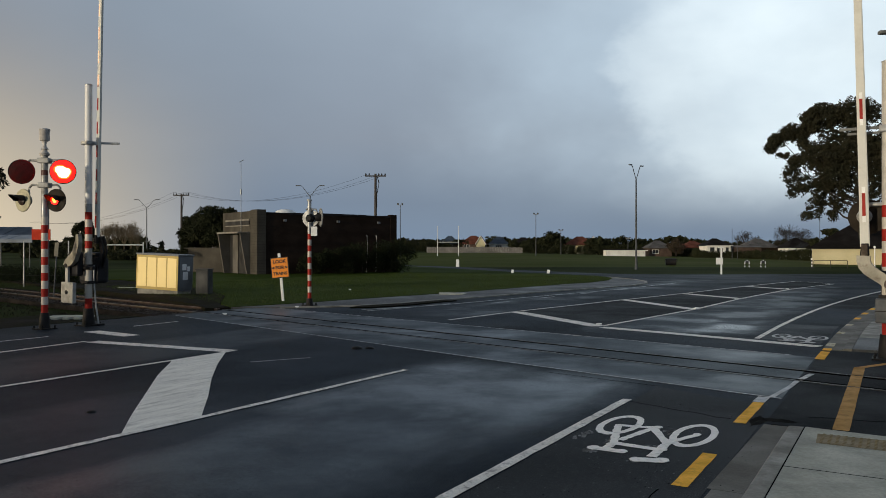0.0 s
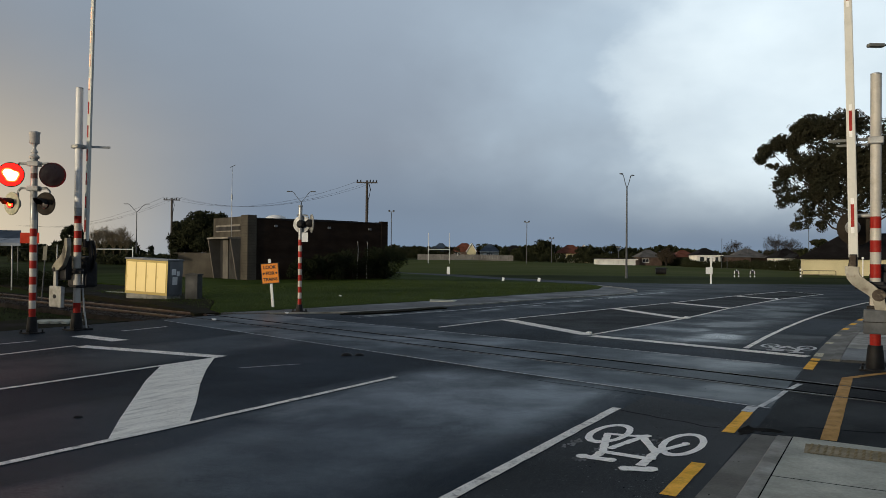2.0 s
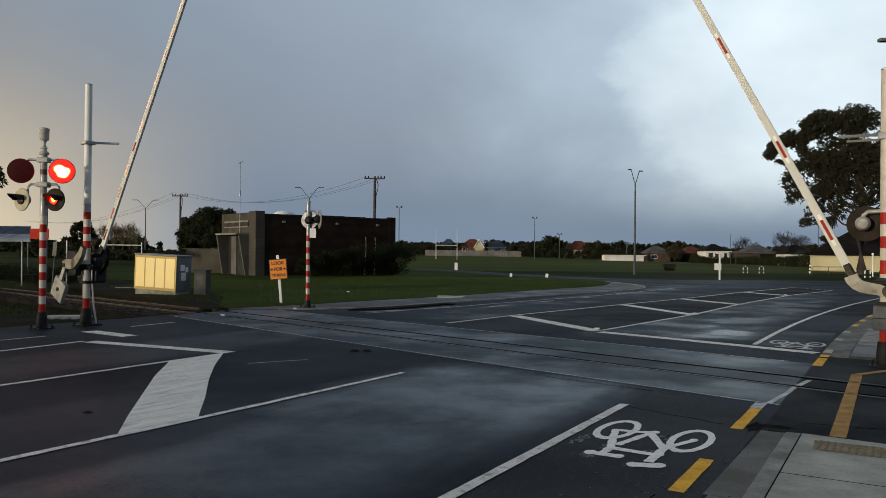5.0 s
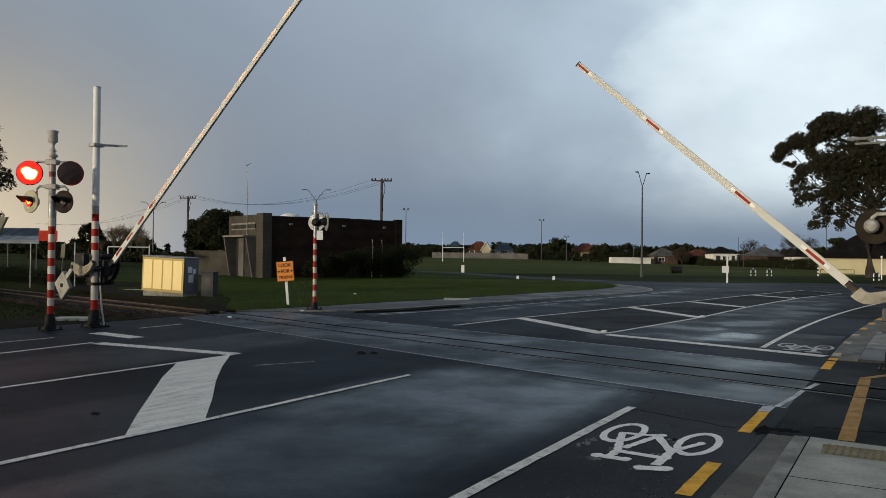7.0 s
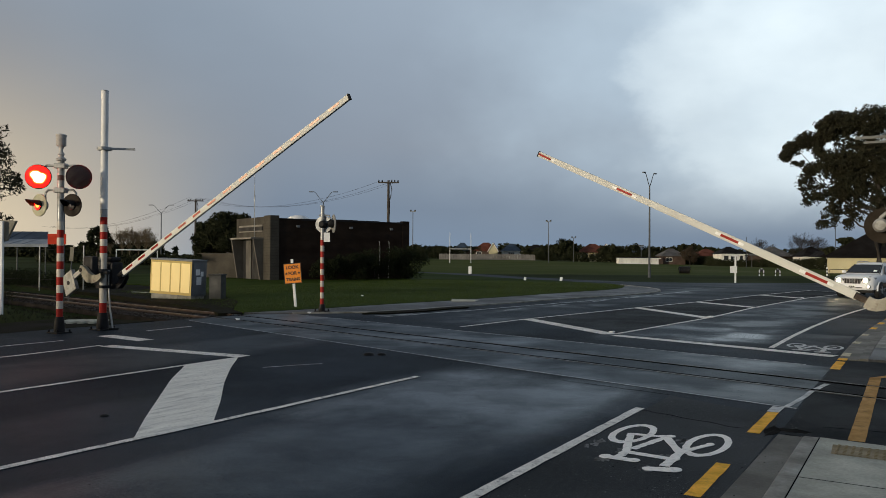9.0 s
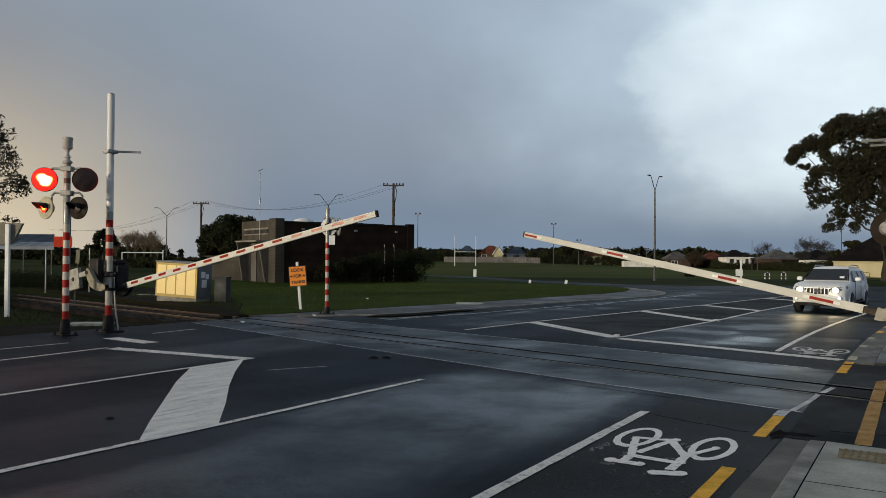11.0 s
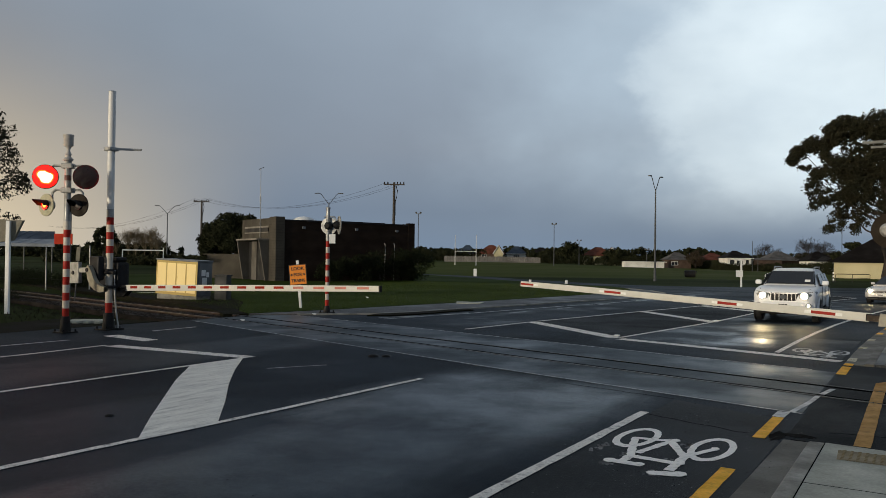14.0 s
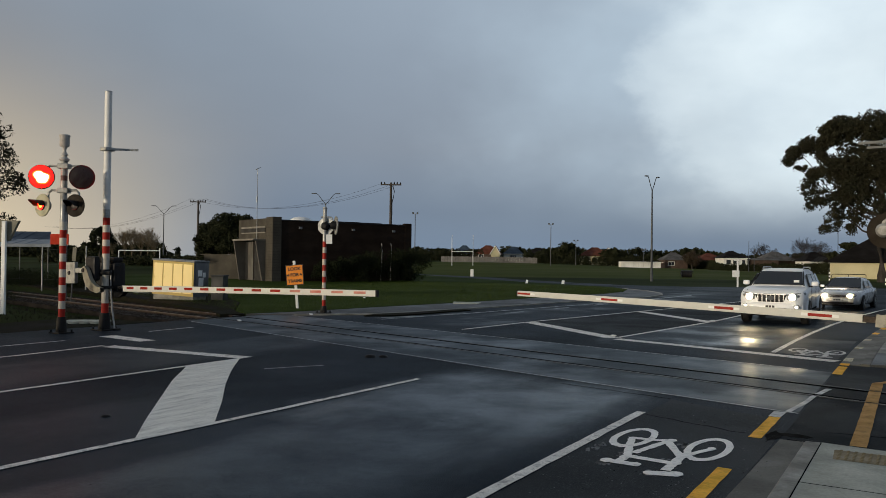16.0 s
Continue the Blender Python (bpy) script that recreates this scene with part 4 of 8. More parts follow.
def lamp_head(parent, at, r_disc, r_lens, disc_mat, hood=True, hood_len=0.28, unlit="lens_dark"):
    """A lamp facing local +x: backing disc, rim, visor and the turning lens unit."""
    bm = BM()
    turn = pose(0, 0, 0, 0, 90, 0)
    lathe(bm, [(r_disc, -0.02), (r_disc, 0.0), (r_disc * 0.96, 0.008)], 36, turn)
    lamp = part("backing_disc", bm, M[disc_mat], parent, "round lamp backing disc")
    lamp.matrix_basis = at
    bm = BM()
    rc = min(r_lens * 1.2, r_disc * 0.93)
    lathe(bm, [(rc * 0.92, -0.16), (rc, -0.10), (rc * 0.96, -0.02)], 24, turn)
    part("lamp_case", bm, M["grey_cast"], lamp)
    if hood:
        bm = BM()
        n = 14
        o, i = [], []
        for k in range(n + 1):
            a = math.pi * (k / n) * 1.1 - math.pi * 0.05
            ca, sa = math.cos(a), math.sin(a)
            rr = r_lens * 1.12
            o.append((bm.verts.new((0.0, rr * ca, rr * sa)), bm.verts.new((hood_len * (0.45 + 0.55 * max(sa, 0)), rr * ca, rr * sa))))
            rr -= 0.008
            i.append((bm.verts.new((0.0, rr * ca, rr * sa)), bm.verts.new((hood_len * (0.45 + 0.55 * max(sa, 0)), rr * ca, rr * sa))))
        for k in range(n):
            bm.faces.new((o[k][0], o[k][1], o[k + 1][1], o[k + 1][0]))
            bm.faces.new((i[k][0], i[k + 1][0], i[k + 1][1], i[k][1]))
            bm.faces.new((o[k][1], i[k][1], i[k + 1][1], o[k + 1][1]))
        for k in (0, n):
            bm.faces.new((o[k][0], i[k][0], i[k][1], o[k][1]))
        part("visor", bm, M["black_steel"], lamp, "black visor")
    # black cup added to block glow from the lens's turned-away lit face
    bm = BM()
    lathe(bm, [(r_lens * 1.08, 0.0), (r_lens * 1.08, 0.035), (r_lens * 1.03, 0.035), (r_lens * 1.03, 0.013), (0.001, 0.0125)], 32, turn)
    part("lens_seat", bm, M["black_steel"], lamp)
    # lens unit: lit face in front, dark ribbed face behind; it turns to flash
    bm = BM()
    n = 40
    rr = random.Random(int(r_lens * 1000))
    lob = [1.08 + 0.10 * math.sin(3 * 6.2832 * k / n + 0.6) + 0.16 * math.sin(2 * 6.2832 * k / n + 2.6) + 0.05 * math.sin(5 * 6.2832 * k / n) for k in range(n)]
    ctr = bm.verts.new((0.016, 0, 0))
    hot = [bm.verts.new((0.015, r_lens * 0.50 * lob[k] * math.cos(6.2832 * k / n), r_lens * (0.50 * lob[k] * math.sin(6.2832 * k / n) - 0.03))) for k in range(n)]
    mid = [bm.verts.new((0.014, r_lens * 0.59 * lob[k] * math.cos(6.2832 * k / n), r_lens * (0.59 * lob[k] * math.sin(6.2832 * k / n) - 0.03))) for k in range(n)]
    rim = [bm.verts.new((0.006, r_lens * math.cos(6.2832 * k / n), r_lens * math.sin(6.2832 * k / n))) for k in range(n)]
    back = [bm.verts.new((-0.006, r_lens * math.cos(6.2832 * k / n), r_lens * math.sin(6.2832 * k / n))) for k in range(n)]
    bmid = [bm.verts.new((-0.02, r_lens * 0.5 * math.cos(6.2832 * k / n), r_lens * 0.5 * math.sin(6.2832 * k / n))) for k in range(n)]
    bc = bm.verts.new((-0.024, 0, 0))
    for k in range(n):
        j = (k + 1) % n
        for vs, mi in (((ctr, hot[k], hot[j]), 0), ((hot[k], mid[k], mid[j], hot[j]), 3), ((mid[k], rim[k], rim[j], mid[j]), 1), ((rim[k], back[k], back[j], rim[j]), 2), ((back[k], bmid[k], bmid[j], back[j]), 2), ((bmid[k], bc, bmid[j]), 2)):
            f = bm.faces.new(vs)
            f.material_index = mi
    lens = part("lens", bm, [M["lens_hot" if r_lens > 0.2 else "lens_amber"], M["lens_red"], M[unlit], M["lens_orange"]], lamp, "red flashing lens unit")
    lens.matrix_basis = pose(0.035, 0, 0)
    return lens


FLASH_A, FLASH_B = [], []     # lens units that light in turn
WEIGHTS = []


def build_left_signal():
    """Signal post with bell and two pairs of flashing lamps."""
    s = thing("crossing_signal", "red and white signal post with bell and four flashing red lamps", "railway signal", pose(-17.15, 10.94, 0))
    flange_base(s, 0.085, 0.385)
    bands, red = [], True
    hs = 0.184
    for k in range(11):
        bands.append((0.385 + k * hs, 0.385 + (k + 1) * hs, "red_band" if red else "white_steel"))
        red = not red
    bands.append((2.409, 2.60, "white_steel"))
    bands.append((2.60, 3.0, "galv"))
    bands.append((3.0, 3.42, "grey_cast"))
    bands.append((3.42, 3.56, "grey_cast"))
    bands.append((3.56, 3.68, "rust_band"))
    bands.append((3.68, 3.84, "grey_cast"))
    bands.append((3.84, 4.02, "grey_cast"))
    banded(s, 0.075, bands)
    bm = BM()
    lathe(bm, [(0.10, 4.02), (0.115, 4.06), (0.06, 4.12), (0.055, 4.18)], 18)
    part("bell_mount", bm, M["pale_cast"], s)
    bm = BM()
    lathe(bm, [(0.085, 4.16), (0.04, 4.24), (0.035, 4.28), (0.07, 4.36)], 14)
    part("bell_bracket", bm, M["pale_cast"], s)
    bm = BM()
    lathe(bm, [(0.09, 4.36), (0.108, 4.38), (0.108, 4.58), (0.12, 4.60), (0.12, 4.63), (0.06, 4.65)], 24)
    part("bell", bm, M["pale_cast"], s, "grey electric warning bell")
    # arms lie across the line to the road's near corner
    ax = Vector((0.862, 0.508, 0))
    for z, half in ((3.90, 0.42), (3.33, 0.36)):
        bm = BM()
        box(bm, -0.13, 0.13, -0.10, 0.10, z - 0.06, z + 0.06, 0.02, pose(0, 0, 0, 0, 0, 30.5))
        part("arm_clamp", bm, M["grey_cast"], s)
        for sg in (-1, 1):
            bm = BM()
            pipe(bm, [ax * (sg * 0.10) + Vector((0, 0, z)), ax * (sg * half * 0.8) + Vector((0, 0, z + 0.01)), ax * (sg * half) + Vector((0, 0, z - 0.06)), ax * (sg * half) + Vector((0, 0, z - 0.2))], 0.028)
            part("lamp_arm", bm, M["grey_cast"], s)
    front = Vector((0.508, -0.862, 0))
    for sg, lst in ((-1, FLASH_B), (1, FLASH_A)):
        p = ax * (sg * 0.475) + front * 0.10
        lst.append(lamp_head(s, pose(p.x, p.y, 3.635, 0, 0, -42), 0.278, 0.262, "dark_disc", hood=False, unlit="lens_afterglow" if sg < 0 else "lens_dark"))
    # right disc's backlit shade is put into a darker material than the left's
    for sg, dx, lst, turn, disc in ((-1, 0.475, FLASH_B, -86, "olive_disc"), (1, 0.29, FLASH_A, -74, "dark_disc")):
        p = ax * (sg * dx) + front * 0.06
        lst.append(lamp_head(s, pose(p.x, p.y, 2.98, 0, 0, turn), 0.265, 0.105, disc, hood=True, hood_len=0.34))


def build_gate_stand(at, top, label, mirror):
    """Barrier stand: banded pole, machine case, stop bracket and stay."""
    s = thing("barrier_stand", label, "barrier stand", at)
    flange_base(s, 0.10, 0.42)
    bands = [(0.42, 0.66, "red_band"), (0.66, 1.87, "white_steel"), (1.87, 2.05, "red_band"), (2.05, 2.21, "white_steel"), (2.21, 2.39, "red_band"), (2.39, 2.57, "white_steel"), (2.57, 2.75, "red_band"), (2.75, 2.95, "galv"), (2.95, top, "pole_white")]
    if mirror < 0:
        bands = [(0.42, 0.70, "red_band"), (0.70, 1.55, "white_steel"), (1.55, 1.78, "red_band"), (1.78, 1.98, "white_steel"), (1.98, 2.18, "red_band"), (2.18, 2.38, "white_steel"), (2.38, 2.58, "red_band"), (2.58, top, "white_steel")]
    banded(s, 0.085, bands)
    bm = BM()
    lathe(bm, [(0.088, top), (0.088, top + 0.02), (0.05, top + 0.035)], 18)
    part("pole_cap", bm, M["galv"], s)
    # machine case behind the pole, with lid and clamp bands
    y0, y1 = (0.11, 0.45)
    bm = BM()
    cx0, cx1 = (-0.55, 0.18) if mirror > 0 else (-0.10, 0.60)
    box(bm, cx0, cx1, y0, y1, 1.02, 1.66, 0.08)
    part("machine_case", bm, M["dark_machine"], s, "dark grey barrier machine case")
    bm = BM()
    box(bm, cx0 + 0.06, cx1 - 0.06, y0 + 0.03, y1 - 0.03, 1.66, 1.78, 0.05)
    part("case_lid", bm, M["dark_machine"], s)
    for z in (1.05, 1.45):
        bm = BM()
        box(bm, -0.13, 0.13, -0.12, 0.16, z - 0.035, z + 0.035, 0.012)
        part("clamp", bm, M["dark_machine"], s)
    bm = BM()
    tube(bm, (-0.30, -0.10, 1.40), (0.34, -0.10, 1.40), 0.045, seg=14)
    part("drive_shaft", bm, M["dark_machine"], s)
    if mirror > 0:
        bm = BM()
        pipe(bm, [(0.12, 0.06, 1.46), (0.10, 0.08, 1.0), (0.14, 0.10, 0.5), (0.22, 0.12, 0.03)], 0.022)
        part("stay", bm, M["galv"], s)
        bm = BM()
        box(bm, 0.15, 0.29, 0.06, 0.24, 0.0, 0.05, 0.01)
        part("stay_foot", bm, M["black_steel"], s)
    return s


def build_left_stand():
    s = build_gate_stand(pose(-17.06, 12.01, 0), 5.83, "tall white barrier pole with red bands and dark machine case", 1)
    bm = BM()
    box(bm, -0.16, 0.72, -0.045, -0.02, 4.40, 4.455, 0.008, pose(0, 0, 0, 0, 0, 42))
    box(bm, -0.16, 0.12, 0.09, 0.115, 4.40, 4.455, 0.008, pose(0, 0, 0, 0, 0, 42))
    part("stop_bracket", bm, M["galv"], s, "galvanised boom stop bracket")
    bm = BM()
    box(bm, -0.13, 0.13, -0.13, 0.13, 4.38, 4.47, 0.02)
    part("bracket_clamp", bm, M["galv"], s)
    # cast counterweight arm that swings as the boom comes down
    bm = BM()
    arc = [(0.00, 0.09), (0.05, 0.0), (0.11, -0.14), (0.20, -0.29), (0.36, -0.40), (0.58, -0.47), (0.76, -0.47)]
    wid = [0.04, 0.09, 0.12, 0.12, 0.10, 0.08, 0.05]
    inner, outer = [], []
    for i, (ax_, az_) in enumerate(arc):
        j0, j1 = arc[max(i - 1, 0)], arc[min(i + 1, len(arc) - 1)]
        d2 = Vector((j1[0] - j0[0], j1[1] - j0[1])).normalized()
        nn = Vector((-d2.y, d2.x)) * wid[i]
        inner.append((ax_ + nn.x, az_ + nn.y))
        outer.append((ax_ - nn.x, az_ - nn.y))
    for i in range(len(arc) - 1):
        q = [inner[i], inner[i + 1], outer[i + 1], outer[i]]
        lo = [bm.verts.new((qx, -0.05, qz)) for qx, qz in q]
        hi = [bm.verts.new((qx, 0.05, qz)) for qx, qz in q]
        for f in (lo, hi[::-1], (lo[0], lo[1], hi[1], hi[0]), (lo[2], lo[3], hi[3], hi[2])):
            bm.faces.new(f)
    bmesh.ops.remove_doubles(bm, verts=bm.verts, dist=0.001)
    arm = part("counterweight_arm", bm, M["cream_cast"], s, "stained cream cast counterweight arm")
    bm = BM()
    box(bm, -0.90, -0.40, -0.05, 0.05, -0.32, 0.20, 0.02)
    box(bm, -0.41, 0.06, -0.03, 0.03, -0.06, 0.06, 0.01)
    part("weight_plate", bm, M["grey_cast"], arm, "pale grey counterweight plate")
    bm = BM()
    lathe(bm, [(0.05, -0.07), (0.05, 0.07)], 12, pose(-0.64, 0, -0.06, 90, 0, 0))
    part("weight_bolt", bm, M["dark_machine"], arm)
    bm = BM()
    box(bm, -0.40, -0.02, -0.29, -0.11, 1.20, 1.80, 0.06)
    part("gear_case", bm, M["dark_machine"], s, "dark gear case")
    bm = BM()
    tube(bm, (-0.30, -0.42, 1.46), (-0.30, -0.20, 1.46), 0.05, seg=12)
    part("weight_pivot", bm, M["dark_machine"], s)
    arm.matrix_basis = pose(-0.30, -0.35, 1.46)
    WEIGHTS.append(arm)
    # concrete drain slab with steps beside it
    sl = thing("drain_slab", "stained concrete slab with stepped edge beside the shoulder", "slab", pose(-19.45, 13.05, 0, 0, 0, 38))
    bm = BM()
    box(bm, -0.48, 0.62, -0.30, 0.34, -0.25, 0.05, 0.015)
    part("slab", bm, M["concrete"], sl)
    for i in range(4):
        bm = BM()
        prism(bm, [(-0.50 + i * 0.28, -0.55), (-0.36 + i * 0.28, -0.55), (-0.30 + i * 0.28, -0.36), (-0.46 + i * 0.28, -0.36)], -0.2, 0.055)
        part("step", bm, M["concrete"], sl)


def build_right_stand():
    s = build_gate_stand(pose(-0.24, 15.04, 0), 4.97, "white barrier pole with red bands and a lamp head", -1)
    bm = BM()
    box(bm, -0.72, 0.12, -0.05, -0.025, 3.86, 3.91, 0.008)
    box(bm, -0.60, 0.12, 0.10, 0.125, 3.80, 3.84, 0.008)
    part("stop_bracket", bm, M["post_grey"], s, "galvanised boom stop bracket")
    bm = BM()
    box(bm, -0.12, 0.12, -0.12, 0.13, 3.80, 3.92, 0.02)
    part("bracket_clamp", bm, M["galv"], s)
    bm = BM()
    pipe(bm, [(-0.06, 0, 2.60), (-0.26, 0.02, 2.60), (-0.33, 0.03, 2.54), (-0.34, 0.03, 2.44)], 0.035)
    part("lamp_arm", bm, M["grey_cast"], s)
    bm = BM()
    lathe(bm, [(0.115, -0.10), (0.12, 0.05), (0.08, 0.10)], 26, pose(-0.34, 0.04, 2.40, 90, 0, 0))
    part("lamp_case", bm, M["grey_cast"], s, "grey rounded lamp case")
    bm = BM()
    lathe(bm, [(0.30, -0.012), (0.30, 0.012)], 36, pose(-0.30, 0.20, 2.40, 90, 0, 0))
    part("backing_disc", bm, M["dark_disc"], s, "black round lamp backing")
    bm = BM()
    box(bm, -0.17, 0.28, -0.36, -0.14, 0.63, 1.03, 0.02)
    part("junction_box", bm, M["lamp_grey"], s, "grey junction box")
    bm = BM()
    box(bm, -0.175, 0.285, -0.372, -0.362, 0.82, 0.835)
    part("hinge_bar", bm, M["black_steel"], s)


def build_boom(name, label, length, red_front, red_back, root=0.62, off=-0.37, weighted=True, rise=0.0):
    """Boom in its own space: pivot at the origin, beam along +x, offset below the shaft."""
    b = thing(name, label, "barrier boom")
    hw = 0.026
    d0, d1 = 0.072, 0.055
    bm = BM()
    n = 12
    rings = []
    for i in range(n + 1):
        t = i / n
        x = root + (length - root) * t
        d = d0 + (d1 - d0) * t
        sag = -0.03 * t * t
        prof = [(-hw, -d), (hw, -d), (hw + 0.006, -d + 0.015), (hw + 0.006, d - 0.015), (hw, d), (-hw, d), (-hw - 0.006, d - 0.015), (-hw - 0.006, -d + 0.015)]
        rings.append([bm.verts.new((x, y, off + z + sag)) for y, z in prof])
    for a, c in zip(rings, rings[1:]):
        for k in range(8):
            bm.faces.new((a[k], a[(k + 1) % 8], c[(k + 1) % 8], c[k]))
    bm.faces.new(rings[0])
    bm.faces.new(rings[-1][::-1])
    part("beam", bm, M["boom_white"], b, "cream-white boom beam")

    def dz(x):
        t = (x - root) / (length - root)
        return off - 0.03 * t * t, d0 + (d1 - d0) * t

    for side, spans, half in ((-1, red_front[0], red_front[1]), (1, red_back[0], red_back[1])):
        for x0, x1 in spans:
            bm = BM()
            zc, d = dz((x0 + x1) / 2)
            ya, yb = sorted((side * (hw + 0.004), side * (hw + 0.011)))
            box(bm, x0, x1, ya, yb, zc + d * (rise - half), zc + d * (rise + half))
            for xa, xb in ((x0 - 0.105, x0 - 0.004), (x1 + 0.004, x1 + 0.105)):
                if length < 8 and xb < length - 0.02:
                    b2 = BM()
                    box(b2, xa, xb, ya, yb, zc + d * (rise - half), zc + d * (rise + half))
                    part("white_marker", b2, M["sign_white"], b, "white reflective strip")
            part("red_marker", bm, M["faded_red" if x0 > 6.45 and length > 8 else "red_tape" if length > 8 else "red_band"], b, "red reflective strip")
    bm = BM()
    box(bm, length - 0.015, length + 0.012, -hw - 0.008, hw + 0.008, dz(length)[0] - d1 - 0.006, dz(length)[0] + d1 + 0.006, 0.004)
    part("end_cap", bm, M["dark_machine"], b)
    # shear clamp and the cast crank that carries the beam
    bm = BM()
    box(bm, root - 0.16, root + 0.05, -0.05, 0.05, off - 0.06, off + 0.06, 0.015)
    for k in range(3):
        tube(bm, (root - 0.12 + k * 0.06, -0.075, off + 0.02), (root - 0.12 + k * 0.06, 0.075, off + 0.02), 0.014, seg=6)
    part("shear_clamp", bm, M["dark_machine"], b, "dark bolted shear clamp")
    if weighted:
        for y in (0.035, 0.125):
            bm = BM()
            pts = [(0.475, -0.385), (0.39, -0.39), (0.31, -0.37), (0.24, -0.32), (0.16, -0.22), (0.08, -0.11), (-0.02, -0.02), (-0.20, 0.02), (-0.38, 0.05), (-0.50, 0.14)]
            secs = []
            for i, (px, pz) in enumerate(pts):
                a, c = pts[max(i - 1, 0)], pts[min(i + 1, len(pts) - 1)]
                dv = Vector((c[0] - a[0], c[1] - a[1])).normalized() * (0.105 - 0.003 * i)
                secs.append([bm.verts.new((px + sg * -dv.y, y + t, pz + sg * dv.x)) for sg, t in ((1, -0.022), (1, 0.022), (-1, 0.022), (-1, -0.022))])
            for s0, s1 in zip(secs, secs[1:]):
                for k in range(4):
                    bm.faces.new((s0[k], s0[(k + 1) % 4], s1[(k + 1) % 4], s1[k]))
            bm.faces.new(secs[0][::-1])
            bm.faces.new(secs[-1])
            part("crank_arm", bm, M["cream_cast"], b, "stained cream cast crank arm")
        bm = BM()
        box(bm, 0.44, 0.66, -0.04, 0.10, -0.425, -0.325, 0.014)
        for bx in (0.50, 0.565):
            for bz in (-0.40, -0.35):
                tube(bm, (bx, -0.062, bz), (bx, -0.036, bz), 0.014, seg=6)
        part("bolted_bracket", bm, M["rust_cast"], b, "rusty bolted bracket")
        bm = BM()
        tube(bm, (0, -0.005, 0), (0, 0.165, 0), 0.10, seg=20)
        part("pivot_disc", bm, M["rust_cast"], b, "rusty pivot disc")
        bm = BM()
        box(bm, -0.98, -0.70, 0.02, 0.16, 0.06, 0.50, 0.03, pose(0, 0, 0, 0, 10, 0))
        tube(bm, (-0.46, 0.08, 0.06), (-0.80, 0.08, 0.30), 0.04, seg=10)
        part("counterweight", bm, M["grey_cast"], b, "grey steel counterweight")
        bm = BM()
        tube(bm, (-0.80, -0.02, 0.40), (-0.80, 0.20, 0.40), 0.025, seg=8)
        part("weight_bolt", bm, M["dark_machine"], b)
    else:
        for y in (0.035, 0.125):
            bm = BM()
            quad = [(root + 0.02, off + 0.07), (root + 0.02, off - 0.09), (root - 0.14, -0.56), (0.42, -0.60), (0.15, -0.50), (-0.08, -0.36), (-0.16, -0.08), (-0.02, 0.10), (0.12, -0.14), (0.34, -0.46), (0.52, -0.46)]
            lo = [bm.verts.new((qx, y - 0.016, qz)) for qx, qz in quad]
            hi = [bm.verts.new((qx, y + 0.016, qz)) for qx, qz in quad]
            bm.faces.new(lo)
            bm.faces.new(hi[::-1])
            for k in range(len(quad)):
                bm.faces.new((lo[k], lo[(k + 1) % len(quad)], hi[(k + 1) % len(quad)], hi[k]))
            part("carrier_plate", bm, M["dark_machine"], b, "dark steel carrier plate")
    bm = BM()
    tube(bm, (0, -0.16, 0), (0, 0.16, 0), 0.07, seg=18)
    part("hub", bm, M["dark_machine"], b)
    return b


def build_booms():
    # right boom: four spaced red strips towards the camera side; left boom: close red and white bands
    r_spans = [(1.14, 1.52), (2.76, 3.10), (4.97, 5.31), (6.90, 7.20)]
    r = build_boom("boom_gate", "cream-white barrier boom with four red strips", 7.22, (r_spans, 0.36), (r_spans, 0.36), root=0.63)
    l_spans = []
    x = 1.0
    while x < 8.8:
        l_spans.append((x, x + 0.29))
        x += 0.57
    l = build_boom("boom_gate", "white barrier boom with close red bands", 8.95, (l_spans, 0.40), (l_spans, 0.40), root=0.78, weighted=False, rise=0.2)
    return r, l


def build_mid_mast():
    """Short banded signal mast beyond the tracks, lamps turned away."""
    s = thing("crossing_signal", "red and white signal mast with lamps turned away beside the kerb", "railway signal", pose(-16.6, 19.66, 0.03))
    flange_base(s, 0.08, 0.24)
    bands, z, red = [], 0.24, True
    while z < 2.30:
        bands.append((z, z + 0.19, "red_band" if red else "white_steel"))
        z += 0.19
        red = not red
    bands.append((z, 3.42, "galv"))
    banded(s, 0.062, bands)
    bm = BM()
    lathe(bm, [(0.08, 3.40), (0.07, 3.44), (0.02, 3.46)], 16)
    part("pole_cap", bm, M["galv"], s)
    ax = Vector((0.862, 0.508, 0))
    for p, ang, r in ((ax * 0.26 + Vector((0.05, 0.1, 2.86)), 52, 0.30), (ax * -0.10 + Vector((0.08, 0.12, 2.83)), 110, 0.28)):
        m = Matrix.Translation(p) @ pose(0, 0, 0, 0, 0, ang)
        bm = BM()
        lathe(bm, [(r, -0.012), (r, 0.012)], 32, m @ pose(0, 0, 0, 0, 90, 0))
        part("backing_disc", bm, M["galv"], s, "grey round lamp backing")
        bm = BM()
        lathe(bm, [(0.07, -0.2), (0.13, -0.12), (0.13, -0.012)], 22, m @ pose(0, 0, 0, 0, 90, 0))
        part("lamp_case", bm, M["black_steel"], s)
    bm = BM()
    pipe(bm, [Vector((0, 0, 3.12)) + ax * -0.12, Vector((0, 0, 3.14)), Vector((0, 0, 3.12)) + ax * 0.22, Vector((0, 0, 3.0)) + ax * 0.26], 0.025)
    part("lamp_arm", bm, M["galv"], s)
    bm = BM()
    box(bm, 0.06, 0.26, -0.012, 0.0, 2.26, 2.56, 0.0, Matrix.Translation((0.05, -0.08, 0)) @ pose(0, 0, 0, 0, 0, 30.5))
    part("plate", bm, M["sign_white"], s, "small white plate")


